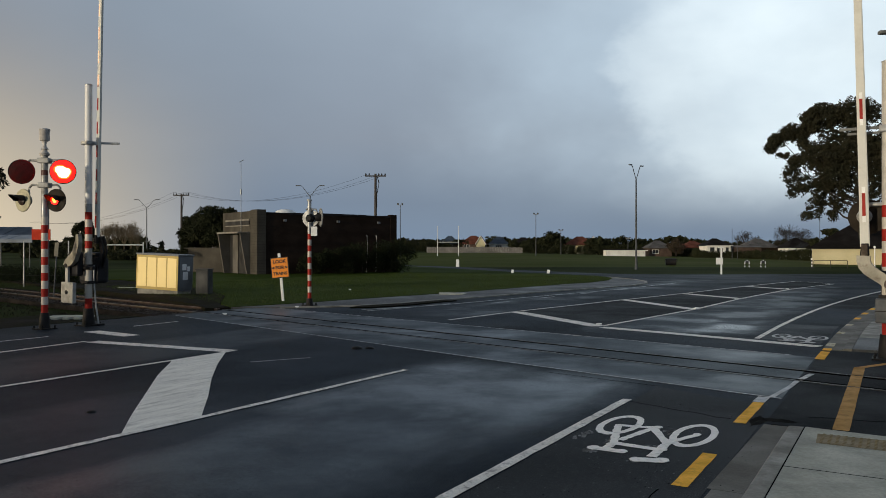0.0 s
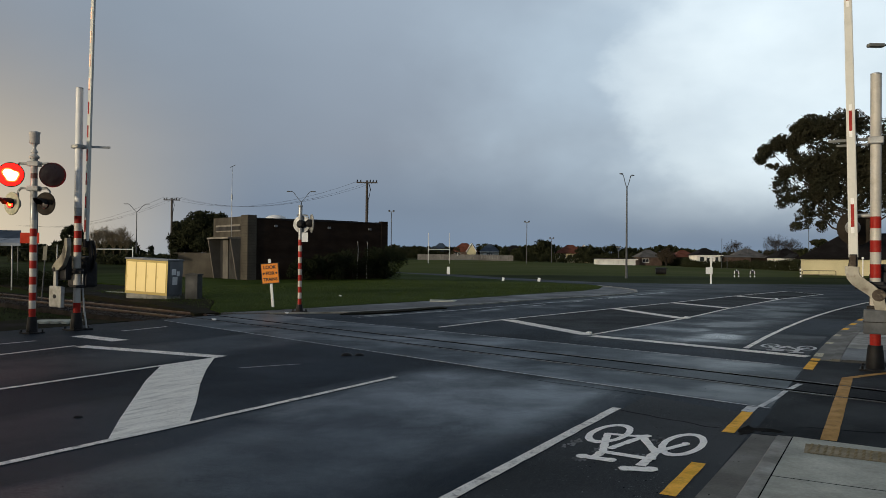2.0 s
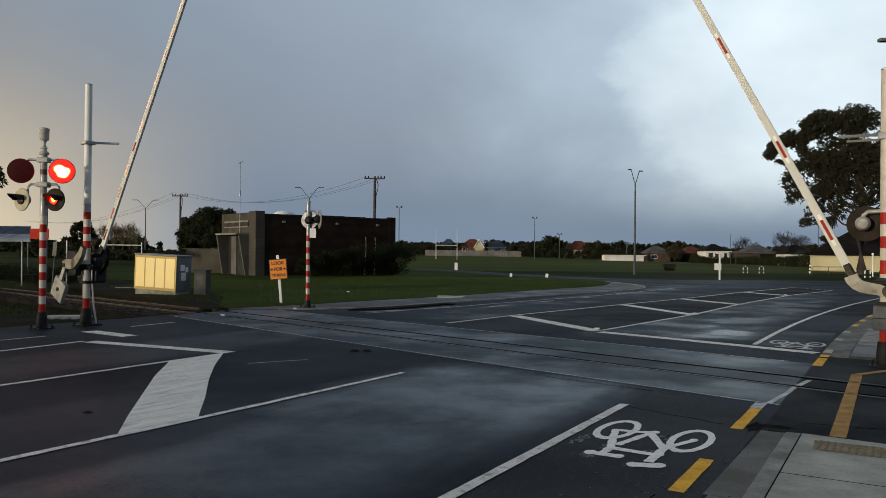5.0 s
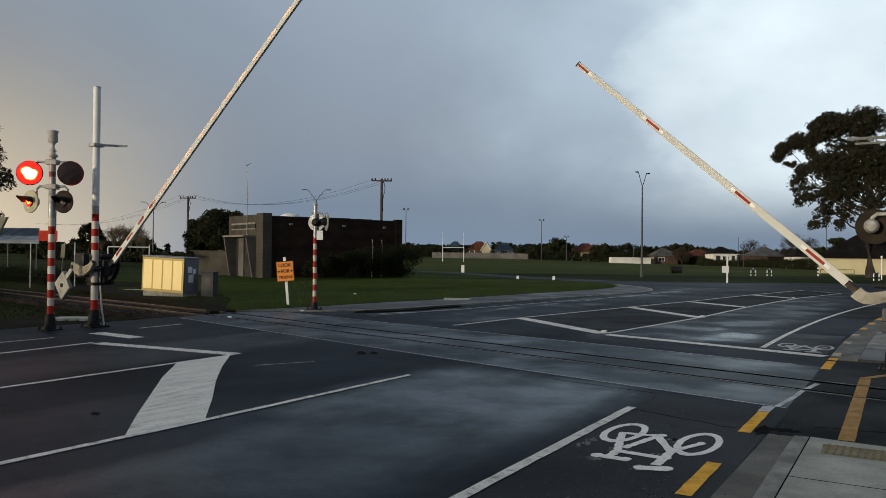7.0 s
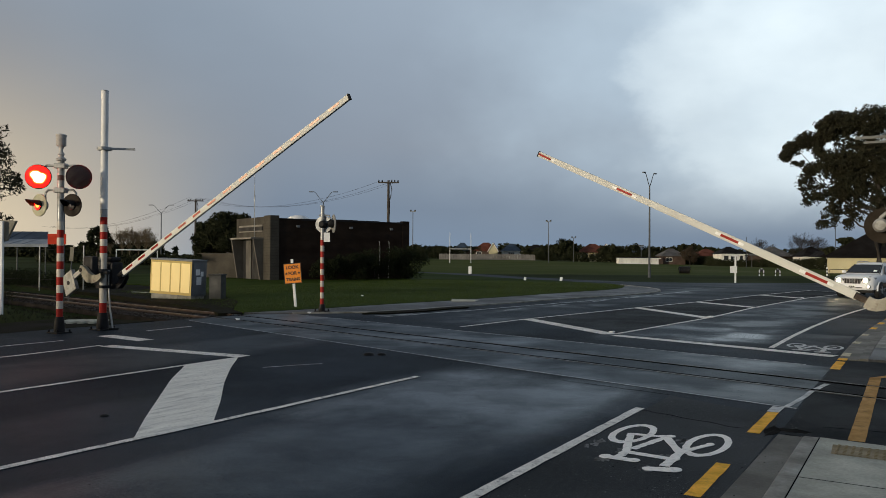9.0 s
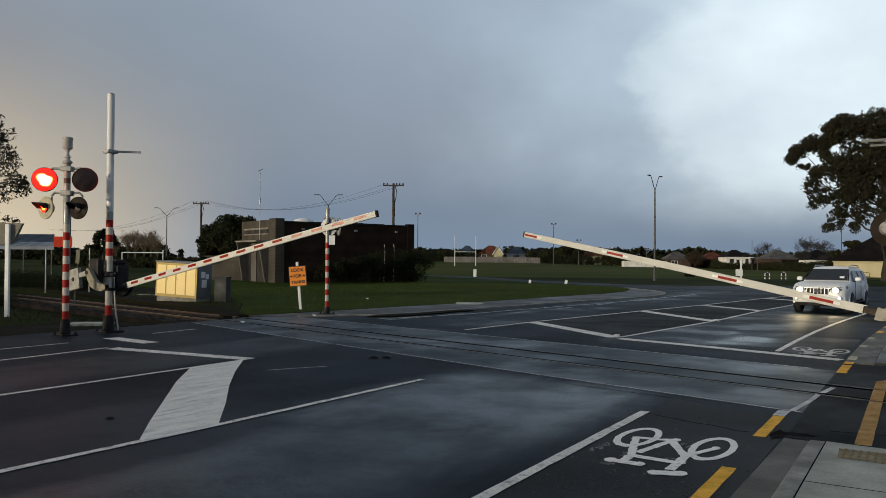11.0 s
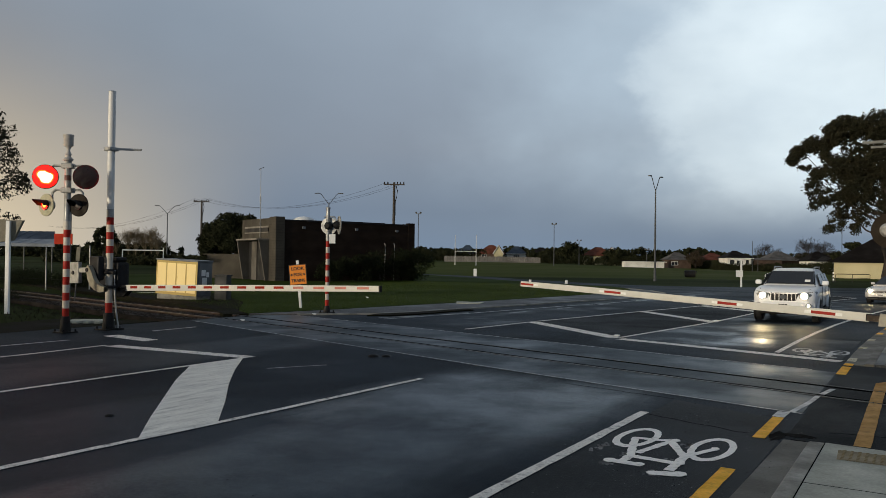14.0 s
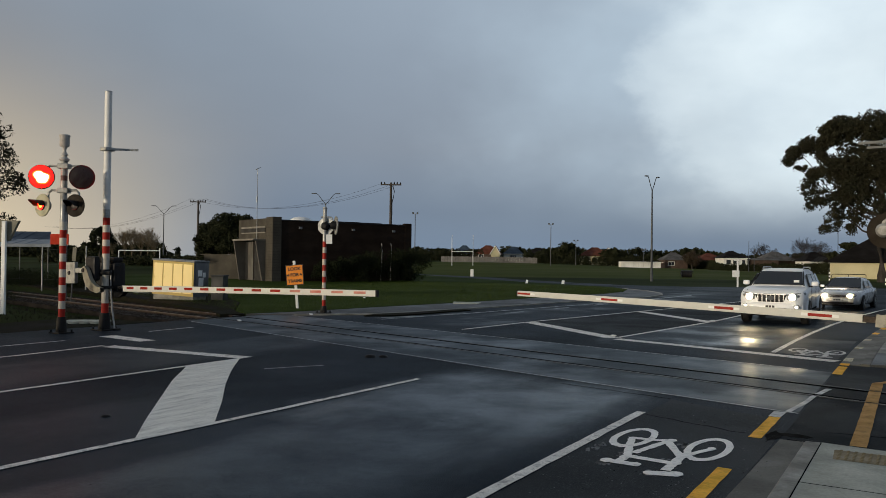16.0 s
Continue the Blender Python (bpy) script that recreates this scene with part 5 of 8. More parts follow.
def build_look_sign():
    s = thing("warning_sign", "orange LOOK FOR TRAINS sign on a leaning white post", "sign", pose(-18.80, 20.85, 0.04, 0, -5, 30))
    bm = BM()
    box(bm, -0.045, 0.045, -0.03, 0.03, 0.0, 1.68, 0.008)
    part("post", bm, M["sign_white"], s, "white timber post")
    bm = BM()
    prism(bm, [(-0.31, -0.36), (0.31, -0.36), (0.31, 0.36), (-0.31, 0.36)], 0.0, 0.012, pose(0, -0.05, 1.18, 90, 0, 0))
    part("board_edge", bm, M["sign_black"], s, "black sign border")
    bm = BM()
    prism(bm, [(-0.285, -0.335), (0.285, -0.335), (0.285, 0.335), (-0.285, 0.335)], 0.012, 0.017, pose(0, -0.05, 1.18, 90, 0, 0))
    part("board", bm, M["sign_orange"], s, "orange sign face")
    for word, z in (("LOOK", 0.21), ("FOR", 0.0), ("TRAINS", -0.21)):
        me = text_mesh(word, 0.16 if word != "TRAINS" else 0.145)
        me.materials.append(M["sign_black"])
        o = new("lettering", me)
        o.parent = s
        o.matrix_basis = pose(0, -0.0705, 1.18 + z - 0.0, 90, 0, 0)
    for sg in (-1, 1):
        bm = BM()
        x = sg * 0.235
        prism(bm, [(x + sg * 0.04, 0), (x - sg * 0.02, 0.05), (x - sg * 0.02, 0.018), (x - sg * 0.05, 0.018), (x - sg * 0.05, -0.018), (x - sg * 0.02, -0.018), (x - sg * 0.02, -0.05)][:: sg], 0.019, 0.022, pose(0, -0.05, 1.18, 90, 0, 0))
        part("arrow", bm, M["sign_black"], s)


def build_cabinet():
    c = thing("equipment_cabinet", "cream steel railway equipment cabinet with four doors, sunlit front", "cabinet", pose(-26.55, 22.2, 0.10, 0, 2.3, 9))
    # local: front faces -y, width along x
    W, D, H = 2.15, 0.9, 1.52
    bm = BM()
    box(bm, -W / 2, W / 2, -D / 2, D / 2, 0.10, H, 0.015)
    part("body", bm, M["cabinet_grey"], c)
    bm = BM()
    box(bm, -W / 2 - 0.03, W / 2 + 0.03, -D / 2 - 0.05, D / 2 + 0.03, H, H + 0.06, 0.015)
    part("lid", bm, M["cabinet_grey"], c)
    bm = BM()
    box(bm, -W / 2 + 0.04, W / 2 - 0.04, -D / 2 + 0.04, D / 2 - 0.04, -0.3, 0.10)
    part("plinth", bm, M["kerb_concrete"], c)
    bm = BM()
    box(bm, -W / 2 + 0.004, W / 2 - 0.004, -D / 2 - 0.022, -D / 2 - 0.001, 0.11, H - 0.01, 0.006)
    part("front_frame", bm, M["cabinet_gap_shade"], c)
    for i in range(4):
        x0 = -W / 2 + 0.05 + i * (W - 0.1) / 4
        bm = BM()
        box(bm, x0 + 0.03, x0 + (W - 0.1) / 4 - 0.03, -D / 2 - 0.034, -D / 2 - 0.023, 0.22, H - 0.10, 0.004)
        d = part("door", bm, M["cabinet_cream"], c, "cream door panel")
        bm = BM()
        box(bm, x0 + 0.06, x0 + 0.08, -D / 2 - 0.048, -D / 2 - 0.034, 0.78, 0.90, 0.004)
        part("handle", bm, M["cabinet_cream"], d)
    bm = BM()
    box(bm, W / 2 + 0.001, W / 2 + 0.025, -D / 2 + 0.06, D / 2 - 0.06, 0.16, H - 0.06, 0.008)
    part("end_panel", bm, M["cabinet_grey"], c)
    for z0, z1, y0, y1 in ((0.95, 1.2, -0.25, 0.0), (0.55, 0.88, -0.2, 0.1), (0.9, 1.1, 0.05, 0.22)):
        bm = BM()
        box(bm, W / 2 + 0.026, W / 2 + 0.031, y0, y1, z0, z1)
        part("notice", bm, M["sign_white"], c, "white paper notice")
    g = thing("equipment_cabinet", "low dark grey equipment box beside the cream cabinet", "cabinet", pose(-24.95, 22.9, 0.06, 0, 0, 20))
    bm = BM()
    box(bm, -0.27, 0.27, -0.22, 0.22, -0.3, 0.95, 0.02)
    part("body", bm, M["box_grey"], g)
    bm = BM()
    box(bm, -0.30, 0.30, -0.25, 0.25, 0.95, 1.0, 0.015)
    part("lid", bm, M["box_grey"], g)
    ts = thing("trackside_sign", "small pale sign on a thin dark post by the tracks", "sign", pose(-29.82, 19.39, -0.1, 0, 4, 30))
    bm = BM()
    tube(bm, (0, 0.03, 0), (0, 0.03, 2.2), 0.025, seg=8)
    part("post", bm, M["lamp_grey"], ts)
    bm = BM()
    box(bm, -0.08, 0.08, -0.015, 0.0, 1.68, 2.24, 0.004)
    part("board", bm, M["dull_board"], ts)


def build_trackside_bits():
    b = thing("concrete_block", "low pale concrete block lying beside the cabinet", "block", pose(-32.1, 24.67, -0.05, 0, 0, 7))
    bm = BM()
    box(bm, -0.6, 0.6, -0.1, 0.1, 0.0, 0.10, 0.015)
    part("block", bm, M["concrete"], b)
    for x0, y0, x1, y1 in ((-9.19, 9.41, -8.69, 10.31),):
        bm = BM()
        strip(bm, [(x0, y0), ((x0 + x1) / 2, (y0 + y1) / 2 + 0.02), (x1, y1)], 0.035, 0.0045, 0.0052)
        solid("worn_line", bm, M["worn_paint"], "worn remnant of an old white line", "road marking")


build_trackside_bits()
build_left_signal()
build_left_stand()
build_right_stand()
BOOM_R, BOOM_L = build_booms()
build_mid_mast()
build_look_sign()
build_cabinet()


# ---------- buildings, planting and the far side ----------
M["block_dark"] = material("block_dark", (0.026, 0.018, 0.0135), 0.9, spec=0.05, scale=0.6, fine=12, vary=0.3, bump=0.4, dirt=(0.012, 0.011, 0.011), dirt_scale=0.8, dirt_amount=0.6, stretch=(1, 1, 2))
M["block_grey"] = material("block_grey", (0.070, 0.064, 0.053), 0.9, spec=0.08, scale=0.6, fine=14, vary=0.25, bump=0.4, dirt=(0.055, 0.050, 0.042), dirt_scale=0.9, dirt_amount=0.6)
M["pale_render"] = material("pale_render", (0.10, 0.092, 0.08), 0.8, scale=0.7, fine=14, vary=0.2, bump=0.3, dirt=(0.105, 0.097, 0.082), dirt_scale=0.9, dirt_amount=0.5)
M["joint_grey"] = material("joint_grey", (0.050, 0.045, 0.038), 0.9, spec=0.05, scale=0.6, fine=12, vary=0.3, bump=0.2)
M["pale_bar"] = material("pale_bar", (0.20, 0.185, 0.16), 0.8, scale=0.7, fine=14, vary=0.2, bump=0.2, dirt=(0.10, 0.09, 0.075), dirt_scale=1.2, dirt_amount=0.5)
M["recess_shade"] = material("recess_shade", (0.010, 0.010, 0.010), 0.8, scale=1, fine=10, vary=0.3, bump=0.1)
M["bitumen"] = material("bitumen", (0.030, 0.029, 0.030), 0.8, scale=0.8, fine=10, vary=0.3, bump=0.2, spec=0.08)
M["wall_white"] = material("wall_white", (0.74, 0.74, 0.70), 0.7, scale=0.5, fine=8, vary=0.15, bump=0.1)
M["wall_cream"] = material("wall_cream", (0.47, 0.425, 0.26), 0.7, scale=0.4, fine=8, vary=0.12, bump=0.1)
M["wall_brick"] = material("wall_brick", (0.0744, 0.0465, 0.0341), 0.85, scale=0.6, fine=10, vary=0.3, bump=0.2)
M["roof_red"] = material("roof_red", (0.13, 0.046, 0.030), 0.8, scale=0.6, fine=8, vary=0.3, bump=0.4, spec=0.08)
M["roof_dark"] = material("roof_dark", (0.011, 0.0095, 0.009), 0.85, scale=0.6, fine=8, vary=0.3, bump=0.4, spec=0.08)
M["roof_blue"] = material("roof_blue", (0.045, 0.065, 0.095), 0.5, scale=0.6, fine=8, vary=0.25, bump=0.2, spec=0.08)
M["roof_pale"] = material("roof_pale", (0.20, 0.23, 0.27), 0.5, scale=0.6, fine=8, vary=0.2, bump=0.1, spec=0.15)
M["roof_grey"] = material("roof_grey", (0.10, 0.097, 0.096), 0.7, scale=0.6, fine=8, vary=0.25, bump=0.3, spec=0.08)
M["pane"] = material("pane", (0.03, 0.035, 0.04), 0.12, scale=1, fine=10, vary=0.2, bump=0.0, spec=0.6)
M["fence_board"] = material("fence_board", (0.17, 0.16, 0.15), 0.85, scale=0.4, fine=6, vary=0.3, bump=0.2)
M["bark"] = material("bark", (0.034, 0.027, 0.022), 0.9, scale=3, fine=25, vary=0.4, bump=0.6, stretch=(1, 1, 0.3))
M["timber_pole"] = material("timber_pole", (0.065, 0.055, 0.048), 0.85, scale=3, fine=25, vary=0.3, bump=0.3, stretch=(1, 1, 0.2))
M["leaf_gum"] = material("leaf_gum", (0.018, 0.0195, 0.010), 0.7, scale=0.5, fine=5, vary=0.45, bump=0, spec=0.2, second=(0.025, 0.023, 0.012))
M["leaf_dark"] = material("leaf_dark", (0.030, 0.034, 0.017), 0.8, scale=0.5, fine=4, vary=0.4, bump=0, spec=0.05)
M["leaf_shrub"] = material("leaf_shrub", (0.017, 0.022, 0.010), 0.8, scale=0.6, fine=6, vary=0.4, bump=0, spec=0.05)
M["leaf_brown"] = material("leaf_brown", (0.055, 0.042, 0.028), 0.8, scale=0.5, fine=4, vary=0.4, bump=0, spec=0.15)
M["dark_twig"] = material("dark_twig", (0.045, 0.040, 0.038), 0.85, scale=1, fine=6, vary=0.3, bump=0, spec=0.1)
M["twig"] = material("twig", (0.17, 0.135, 0.085), 0.85, scale=1, fine=6, vary=0.3, bump=0, spec=0.15)


def leaf_cloud(name, parent, mat, clumps, per, size, seed, kind=""):
    """Many small bent leaves round clump centres (x, y, z, spread)."""
    rng = np.random.RandomState(seed)
    c = np.repeat(np.array(clumps, float), per, axis=0)
    n = len(c)
    g = rng.normal(0, 1, (n, 3))
    g /= np.maximum(np.linalg.norm(g, axis=1, keepdims=True), 1e-6)
    p = c[:, :3] + g * (c[:, 3:4] * rng.uniform(0.25, 1.0, (n, 1)) ** 0.6) * np.array([1, 1, 0.75])
    a = rng.normal(0, 1, (n, 3))
    a /= np.linalg.norm(a, axis=1, keepdims=True)
    b = np.cross(a, rng.normal(0, 1, (n, 3)))
    b /= np.maximum(np.linalg.norm(b, axis=1, keepdims=True), 1e-6)
    s = size * rng.uniform(0.6, 1.4, (n, 1))
    nn = np.cross(a, b)
    v = np.empty((n, 4, 3))
    v[:, 0], v[:, 1], v[:, 2], v[:, 3] = p - a * s, p + b * s * 0.42 + nn * s * 0.12, p + a * s, p - b * s * 0.42 + nn * s * 0.12
    verts = v.reshape(-1, 3)
    faces = np.arange(n * 4).reshape(-1, 4)
    me = bpy.data.meshes.new(name)
    me.from_pydata(verts.tolist(), [], faces.tolist())
    me.materials.append(M[mat])
    ob = new(name, me)
    ob.parent = parent
    if kind:
        ob["kind"] = kind
    return ob


def tree(x, y, h, r, zc, rz, trunk_r, mat, clumps, per, size, seed, label, name="tree", lobes=1.0, group="", puff=(0.22, 0.38)):
    rng = random.Random(seed)
    z0 = lift(x, y)
    t = thing(name, label, "tree", pose(x, y, z0), group)
    bm = BM()
    lean = rng.uniform(-0.03, 0.03) * h
    pipe(bm, [(0, 0, -0.3), (0, 0, 0.1), (lean * 0.3, 0, zc * 0.3), (lean * 0.6, 0, zc * 0.6), (lean, 0, zc), (lean, 0, h * 0.86)], [trunk_r * 1.4, trunk_r * 1.15, trunk_r * 0.9, trunk_r * 0.7, trunk_r * 0.45, trunk_r * 0.1], 10)
    part("trunk", bm, M["bark"], t)
    cl = []
    for i in range(clumps):
        for _ in range(40):
            v = Vector((rng.gauss(0, 1), rng.gauss(0, 1), rng.gauss(0, 1))).normalized() * rng.uniform(0.35, 1.0) ** 0.5
            if v.z > -0.75:
                break
        w = 0.82 + 0.28 * noise.noise(v * 1.7 + Vector((seed, 0, 0))) * lobes
        p = Vector((v.x * r * w, v.y * r * w, zc + v.z * rz * w))
        cl.append((p.x, p.y, p.z, r * rng.uniform(*puff)))
    for i in range(9):
        p = cl[i * len(cl) // 9]
        bm = BM()
        s = zc * rng.uniform(0.35, 0.8)
        m = Vector((lean * 0.5 + p[0] * 0.45, p[1] * 0.45, s + (p[2] - s) * 0.6))
        pipe(bm, [(lean * s / zc, 0, s), m, (p[0] * 0.95, p[1] * 0.95, p[2])], [trunk_r * 0.42, trunk_r * 0.25, trunk_r * 0.06], 6)
        part("limb", bm, M["bark"], t)
    leaf_cloud("crown", t, mat, cl, per, size, seed)
    return t


def house(x, y, w, d, hw, hr, yaw, wall, roof, label, windows=(), hip=True, chimney=None, wing=None):
    """Local: front faces -y; windows are (x, z, width, height) on the front; wing is (x, width) of a front gable."""
    o = thing("house", label, "house", pose(x, y, lift(x, y) - 0.05, 0, 0, yaw))
    bm = BM()
    box(bm, -w / 2, w / 2, -d / 2, d / 2, -0.4, hw)
    part("wall", bm, M[wall], o)
    bm = BM()
    e = 0.45
    rx = max(w / 2 - d / 2, 0.12 * w) if hip else w / 2 + e
    b = [bm.verts.new(p) for p in ((-w / 2 - e, -d / 2 - e, hw - 0.02), (w / 2 + e, -d / 2 - e, hw - 0.02), (w / 2 + e, d / 2 + e, hw - 0.02), (-w / 2 - e, d / 2 + e, hw - 0.02))]
    t0, t1 = bm.verts.new((-rx, 0, hw + hr)), bm.verts.new((rx, 0, hw + hr))
    for f in ((b[0], b[1], t1, t0), (b[2], b[3], t0, t1), (b[1], b[2], t1), (b[3], b[0], t0), (b[3], b[2], b[1], b[0])):
        bm.faces.new(f)
    rf = part("roof", bm, M[roof], o)
    bm = BM()
    tube(bm, (-rx, 0, hw + hr), (rx, 0, hw + hr), 0.09, seg=6)
    part("ridge_cap", bm, M[roof], rf)
    bm = BM()
    box(bm, -w / 2 - e - 0.03, w / 2 + e + 0.03, -d / 2 - e - 0.06, -d / 2 - e, hw - 0.14, hw + 0.01)
    part("gutter", bm, M["wall_white" if wall == "wall_white" else roof], rf)
    if chimney is not None:
        bm = BM()
        box(bm, chimney - 0.3, chimney + 0.3, -0.3, 0.3, hw, hw + hr + 0.6)
        part("chimney", bm, M["wall_brick"], rf)
    if wing:
        gx, gw = wing
        front = -d / 2 - 1.3
        bm = BM()
        a = [bm.verts.new((gx + u, front, z)) for u, z in ((-gw / 2, -0.4), (gw / 2, -0.4), (gw / 2, hw), (0, hw + hr * 0.92), (-gw / 2, hw))]
        c = [bm.verts.new((v.co.x, 0, v.co.z)) for v in a]
        bm.faces.new(a[::-1])
        for k in range(5):
            bm.faces.new((a[k], a[(k + 1) % 5], c[(k + 1) % 5], c[k]))
        part("gable_wing", bm, M["wall_cream"], o)
        for sg in (-1, 1):
            bm = BM()
            p = [(gx, hw + hr * 0.96), (gx + sg * (gw / 2 + 0.35), hw - 0.3)]
            lo = [bm.verts.new((px_, yy, pz)) for px_, pz in p for yy in (front - 0.35, 0)]
            hi = [bm.verts.new((v.co.x, v.co.y, v.co.z + 0.12)) for v in lo]
            for f in ((0, 1, 3, 2),):
                bm.faces.new([lo[i] for i in f])
                bm.faces.new([hi[i] for i in f])
            for i, j in ((0, 1), (1, 3), (3, 2), (2, 0)):
                bm.faces.new((lo[i], lo[j], hi[j], hi[i]))
            part("wing_roof", bm, M[roof], rf)
            bm = BM()
            tube(bm, (gx, front - 0.37, hw + hr * 0.96), (gx + sg * (gw / 2 + 0.35), front - 0.37, hw - 0.3), 0.13, seg=4)
            part("barge_board", bm, M["wall_white"], rf, "white barge board")
    for wx, wz, ww, wh in windows:
        bm = BM()
        box(bm, wx - ww / 2 - 0.07, wx + ww / 2 + 0.07, -d / 2 - 0.05, -d / 2 + 0.05, wz - wh / 2 - 0.07, wz + wh / 2 + 0.07)
        wn = part("window", bm, M["wall_white"], o)
        n = max(1, round(ww / 0.7))
        for k in range(n):
            bm = BM()
            x0 = wx - ww / 2 + ww * k / n
            box(bm, x0 + 0.03, x0 + ww / n - 0.03, -d / 2 - 0.065, -d / 2 - 0.051, wz - wh / 2, wz + wh / 2)
            part("pane", bm, M["pane"], wn)
    return o


def build_block_building():
    """Flat-roofed block building: corner (-40.93, 42.64), long side running to (-36.4, 54.2)."""
    ang = math.degrees(math.atan2(54.2 - 42.64, -36.4 + 40.93))
    b = thing("block_building", "dark flat-roofed concrete block utility building with flared porch", "building", pose(-40.93, 42.64, 0.05, 0, 0, ang))
    b.scale = (1, 0.76, 1)
    # local x runs along the long side, +y goes behind towards the front face's far end
    L, W, H = 12.4, 8.4, 4.68
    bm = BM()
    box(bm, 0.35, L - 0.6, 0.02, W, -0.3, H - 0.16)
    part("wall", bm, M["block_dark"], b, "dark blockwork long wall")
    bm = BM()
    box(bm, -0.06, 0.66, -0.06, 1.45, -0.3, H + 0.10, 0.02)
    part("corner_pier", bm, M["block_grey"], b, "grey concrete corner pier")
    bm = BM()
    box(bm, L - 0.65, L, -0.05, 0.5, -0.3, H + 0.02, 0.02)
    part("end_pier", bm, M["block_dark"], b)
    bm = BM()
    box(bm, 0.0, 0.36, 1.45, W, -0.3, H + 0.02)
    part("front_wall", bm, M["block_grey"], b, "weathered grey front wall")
    rng = random.Random(8)
    x = 0.68
    while x < L - 0.7:
        w = min(rng.uniform(1.6, 2.6), L - 0.65 - x)
        bm = BM()
        box(bm, x, x + w - 0.02, -0.03, 0.5, H - 0.18 + rng.uniform(-0.04, 0.01), H - 0.05 + rng.uniform(-0.05, 0.04), 0.01)
        part("parapet_capping", bm, M["bitumen"], b)
        x += w
    bm = BM()
    box(bm, 0.37, L - 0.66, 0.51, W, H - 0.15, H - 0.10)
    part("roof", bm, M["bitumen"], b)
    # course lines of the blockwork on the two lit faces
    for k in range(1, 23):
        z = k * 0.2
        bm = BM()
        box(bm, -0.072, -0.055, -0.07, 1.455, z - 0.008, z + 0.008)
        box(bm, -0.07, 0.665, -0.072, -0.055, z - 0.008, z + 0.008)
        part("joint", bm, M["joint_grey"], b)
    # two pale bars and a black strip for the shaded slot between them
    for z, hh, mt in ((4.06, 0.13, "pale_bar"), (3.64, 0.08, "pale_bar"), (3.84, 0.28, "recess_shade")):
        bm = BM()
        box(bm, -0.06, 0.03, 1.75, 7.6, z - hh / 2, z + hh / 2)
        part("louvre", bm, M[mt], b)
    # porch: thin slab between two wing walls that taper towards the ground
    bm = BM()
    box(bm, -1.02, 0.05, 1.62, 6.85, 3.02, 3.15, 0.02)
    part("porch_slab", bm, M["pale_bar"], b, "thin pale porch slab")
    for y0, y1, top, foot in ((6.55, 6.75, -0.98, -0.42), (1.66, 1.86, -0.80, -0.20)):
        bm = BM()
        pts = ((top, 3.02), (0.02, 3.02), (0.02, -0.35), (foot, -0.35))
        lo = [bm.verts.new((px_, y0, pz)) for px_, pz in pts]
        hi = [bm.verts.new((px_, y1, pz)) for px_, pz in pts]
        bm.faces.new(lo)
        bm.faces.new(hi[::-1])
        for j in range(4):
            bm.faces.new((lo[j], lo[(j + 1) % 4], hi[(j + 1) % 4], hi[j]))
        part("porch_wing", bm, M["pale_render"], b, "tapering concrete wing wall")
    bm = BM()
    box(bm, -0.10, -0.004, 4.35, 5.6, -0.3, 3.0, 0.01)
    part("porch_pier", bm, M["pale_render"], b, "pale rendered pier beside the doorway")
    # flat black panels on the wall: the recess's shade is in their colour
    for y0, y1 in ((5.62, 6.5), (1.9, 4.3)):
        bm = BM()
        box(bm, -0.03, -0.004, y0, y1, 0.0, 3.0)
        part("doorway", bm, M["recess_shade"], b, "flat dark panel painted as a shaded doorway")
    for x in (2.2, 6.8, 10.6):
        bm = BM()
        box(bm, x - 0.12, x + 0.12, -0.16, 0.02, H - 0.75, H - 0.58, 0.02)
        part("wall_light", bm, M["cabinet_grey"], b, "small grey wall light")
    for x in (9.3, 10.2):
        bm = BM()
        pipe(bm, [(x, -0.3, 0.0), (x + 0.1, -0.3, 2.4), (x + 0.05, -0.3, 2.9), (x + 0.02, -0.28, 3.0)], 0.03)
        part("vent_pipe", bm, M["galv"], b)
    bm = BM()
    lathe(bm, [(0.95, 0), (0.88, 0.18), (0.62, 0.34), (0.26, 0.42), (0.04, 0.43)], 24, pose(3.4, 3.0, H - 0.12))
    part("skylight", bm, M["sign_white"], b, "white roof dome")
    bm = BM()
    tube(bm, (-0.15, 3.4, 2.8), (-0.15, 3.4, 8.5), 0.03, 0.018, 8)
    tube(bm, (-0.30, 3.4, 8.45), (0.10, 3.4, 8.65), 0.03, 0.02, 6)
    tube(bm, (-0.15, 3.4, 6.0), (-0.15, 3.4, 6.4), 0.06, seg=8)
    part("aerial", bm, M["galv"], b, "thin aerial mast")
    # low wall beside it
    w = thing("low_wall", "low grey concrete block wall beside the building", "wall", pose(-50.2, 45.0, 0.0, 0, 0, 6))
    bm = BM()
    box(bm, -0.55, 3.4, -0.12, 0.12, -0.3, 1.95, 0.01)
    part("wall", bm, M["block_grey"], w)
    bm = BM()
    box(bm, -0.95, 3.45, -0.16, 0.16, 1.95, 2.03, 0.01)
    part("coping", bm, M["block_grey"], w)
    # shrubs along the long wall
    rng = random.Random(21)
    for i, (u, r, h) in enumerate(((3.0, 1.1, 1.7), (5.2, 1.3, 2.0), (7.4, 1.5, 2.4), (9.4, 1.5, 2.5), (10.5, 1.4, 2.7))):
        a = radians(ang)
        x, y = -40.5 + math.cos(a) * u + math.sin(a) * 1.6, 43.0 + math.sin(a) * u - math.cos(a) * 1.6
        s = thing("shrub", "dense dark green shrub against the block wall", "shrub", pose(x, y, 0.08), group="shrubs at the wall")
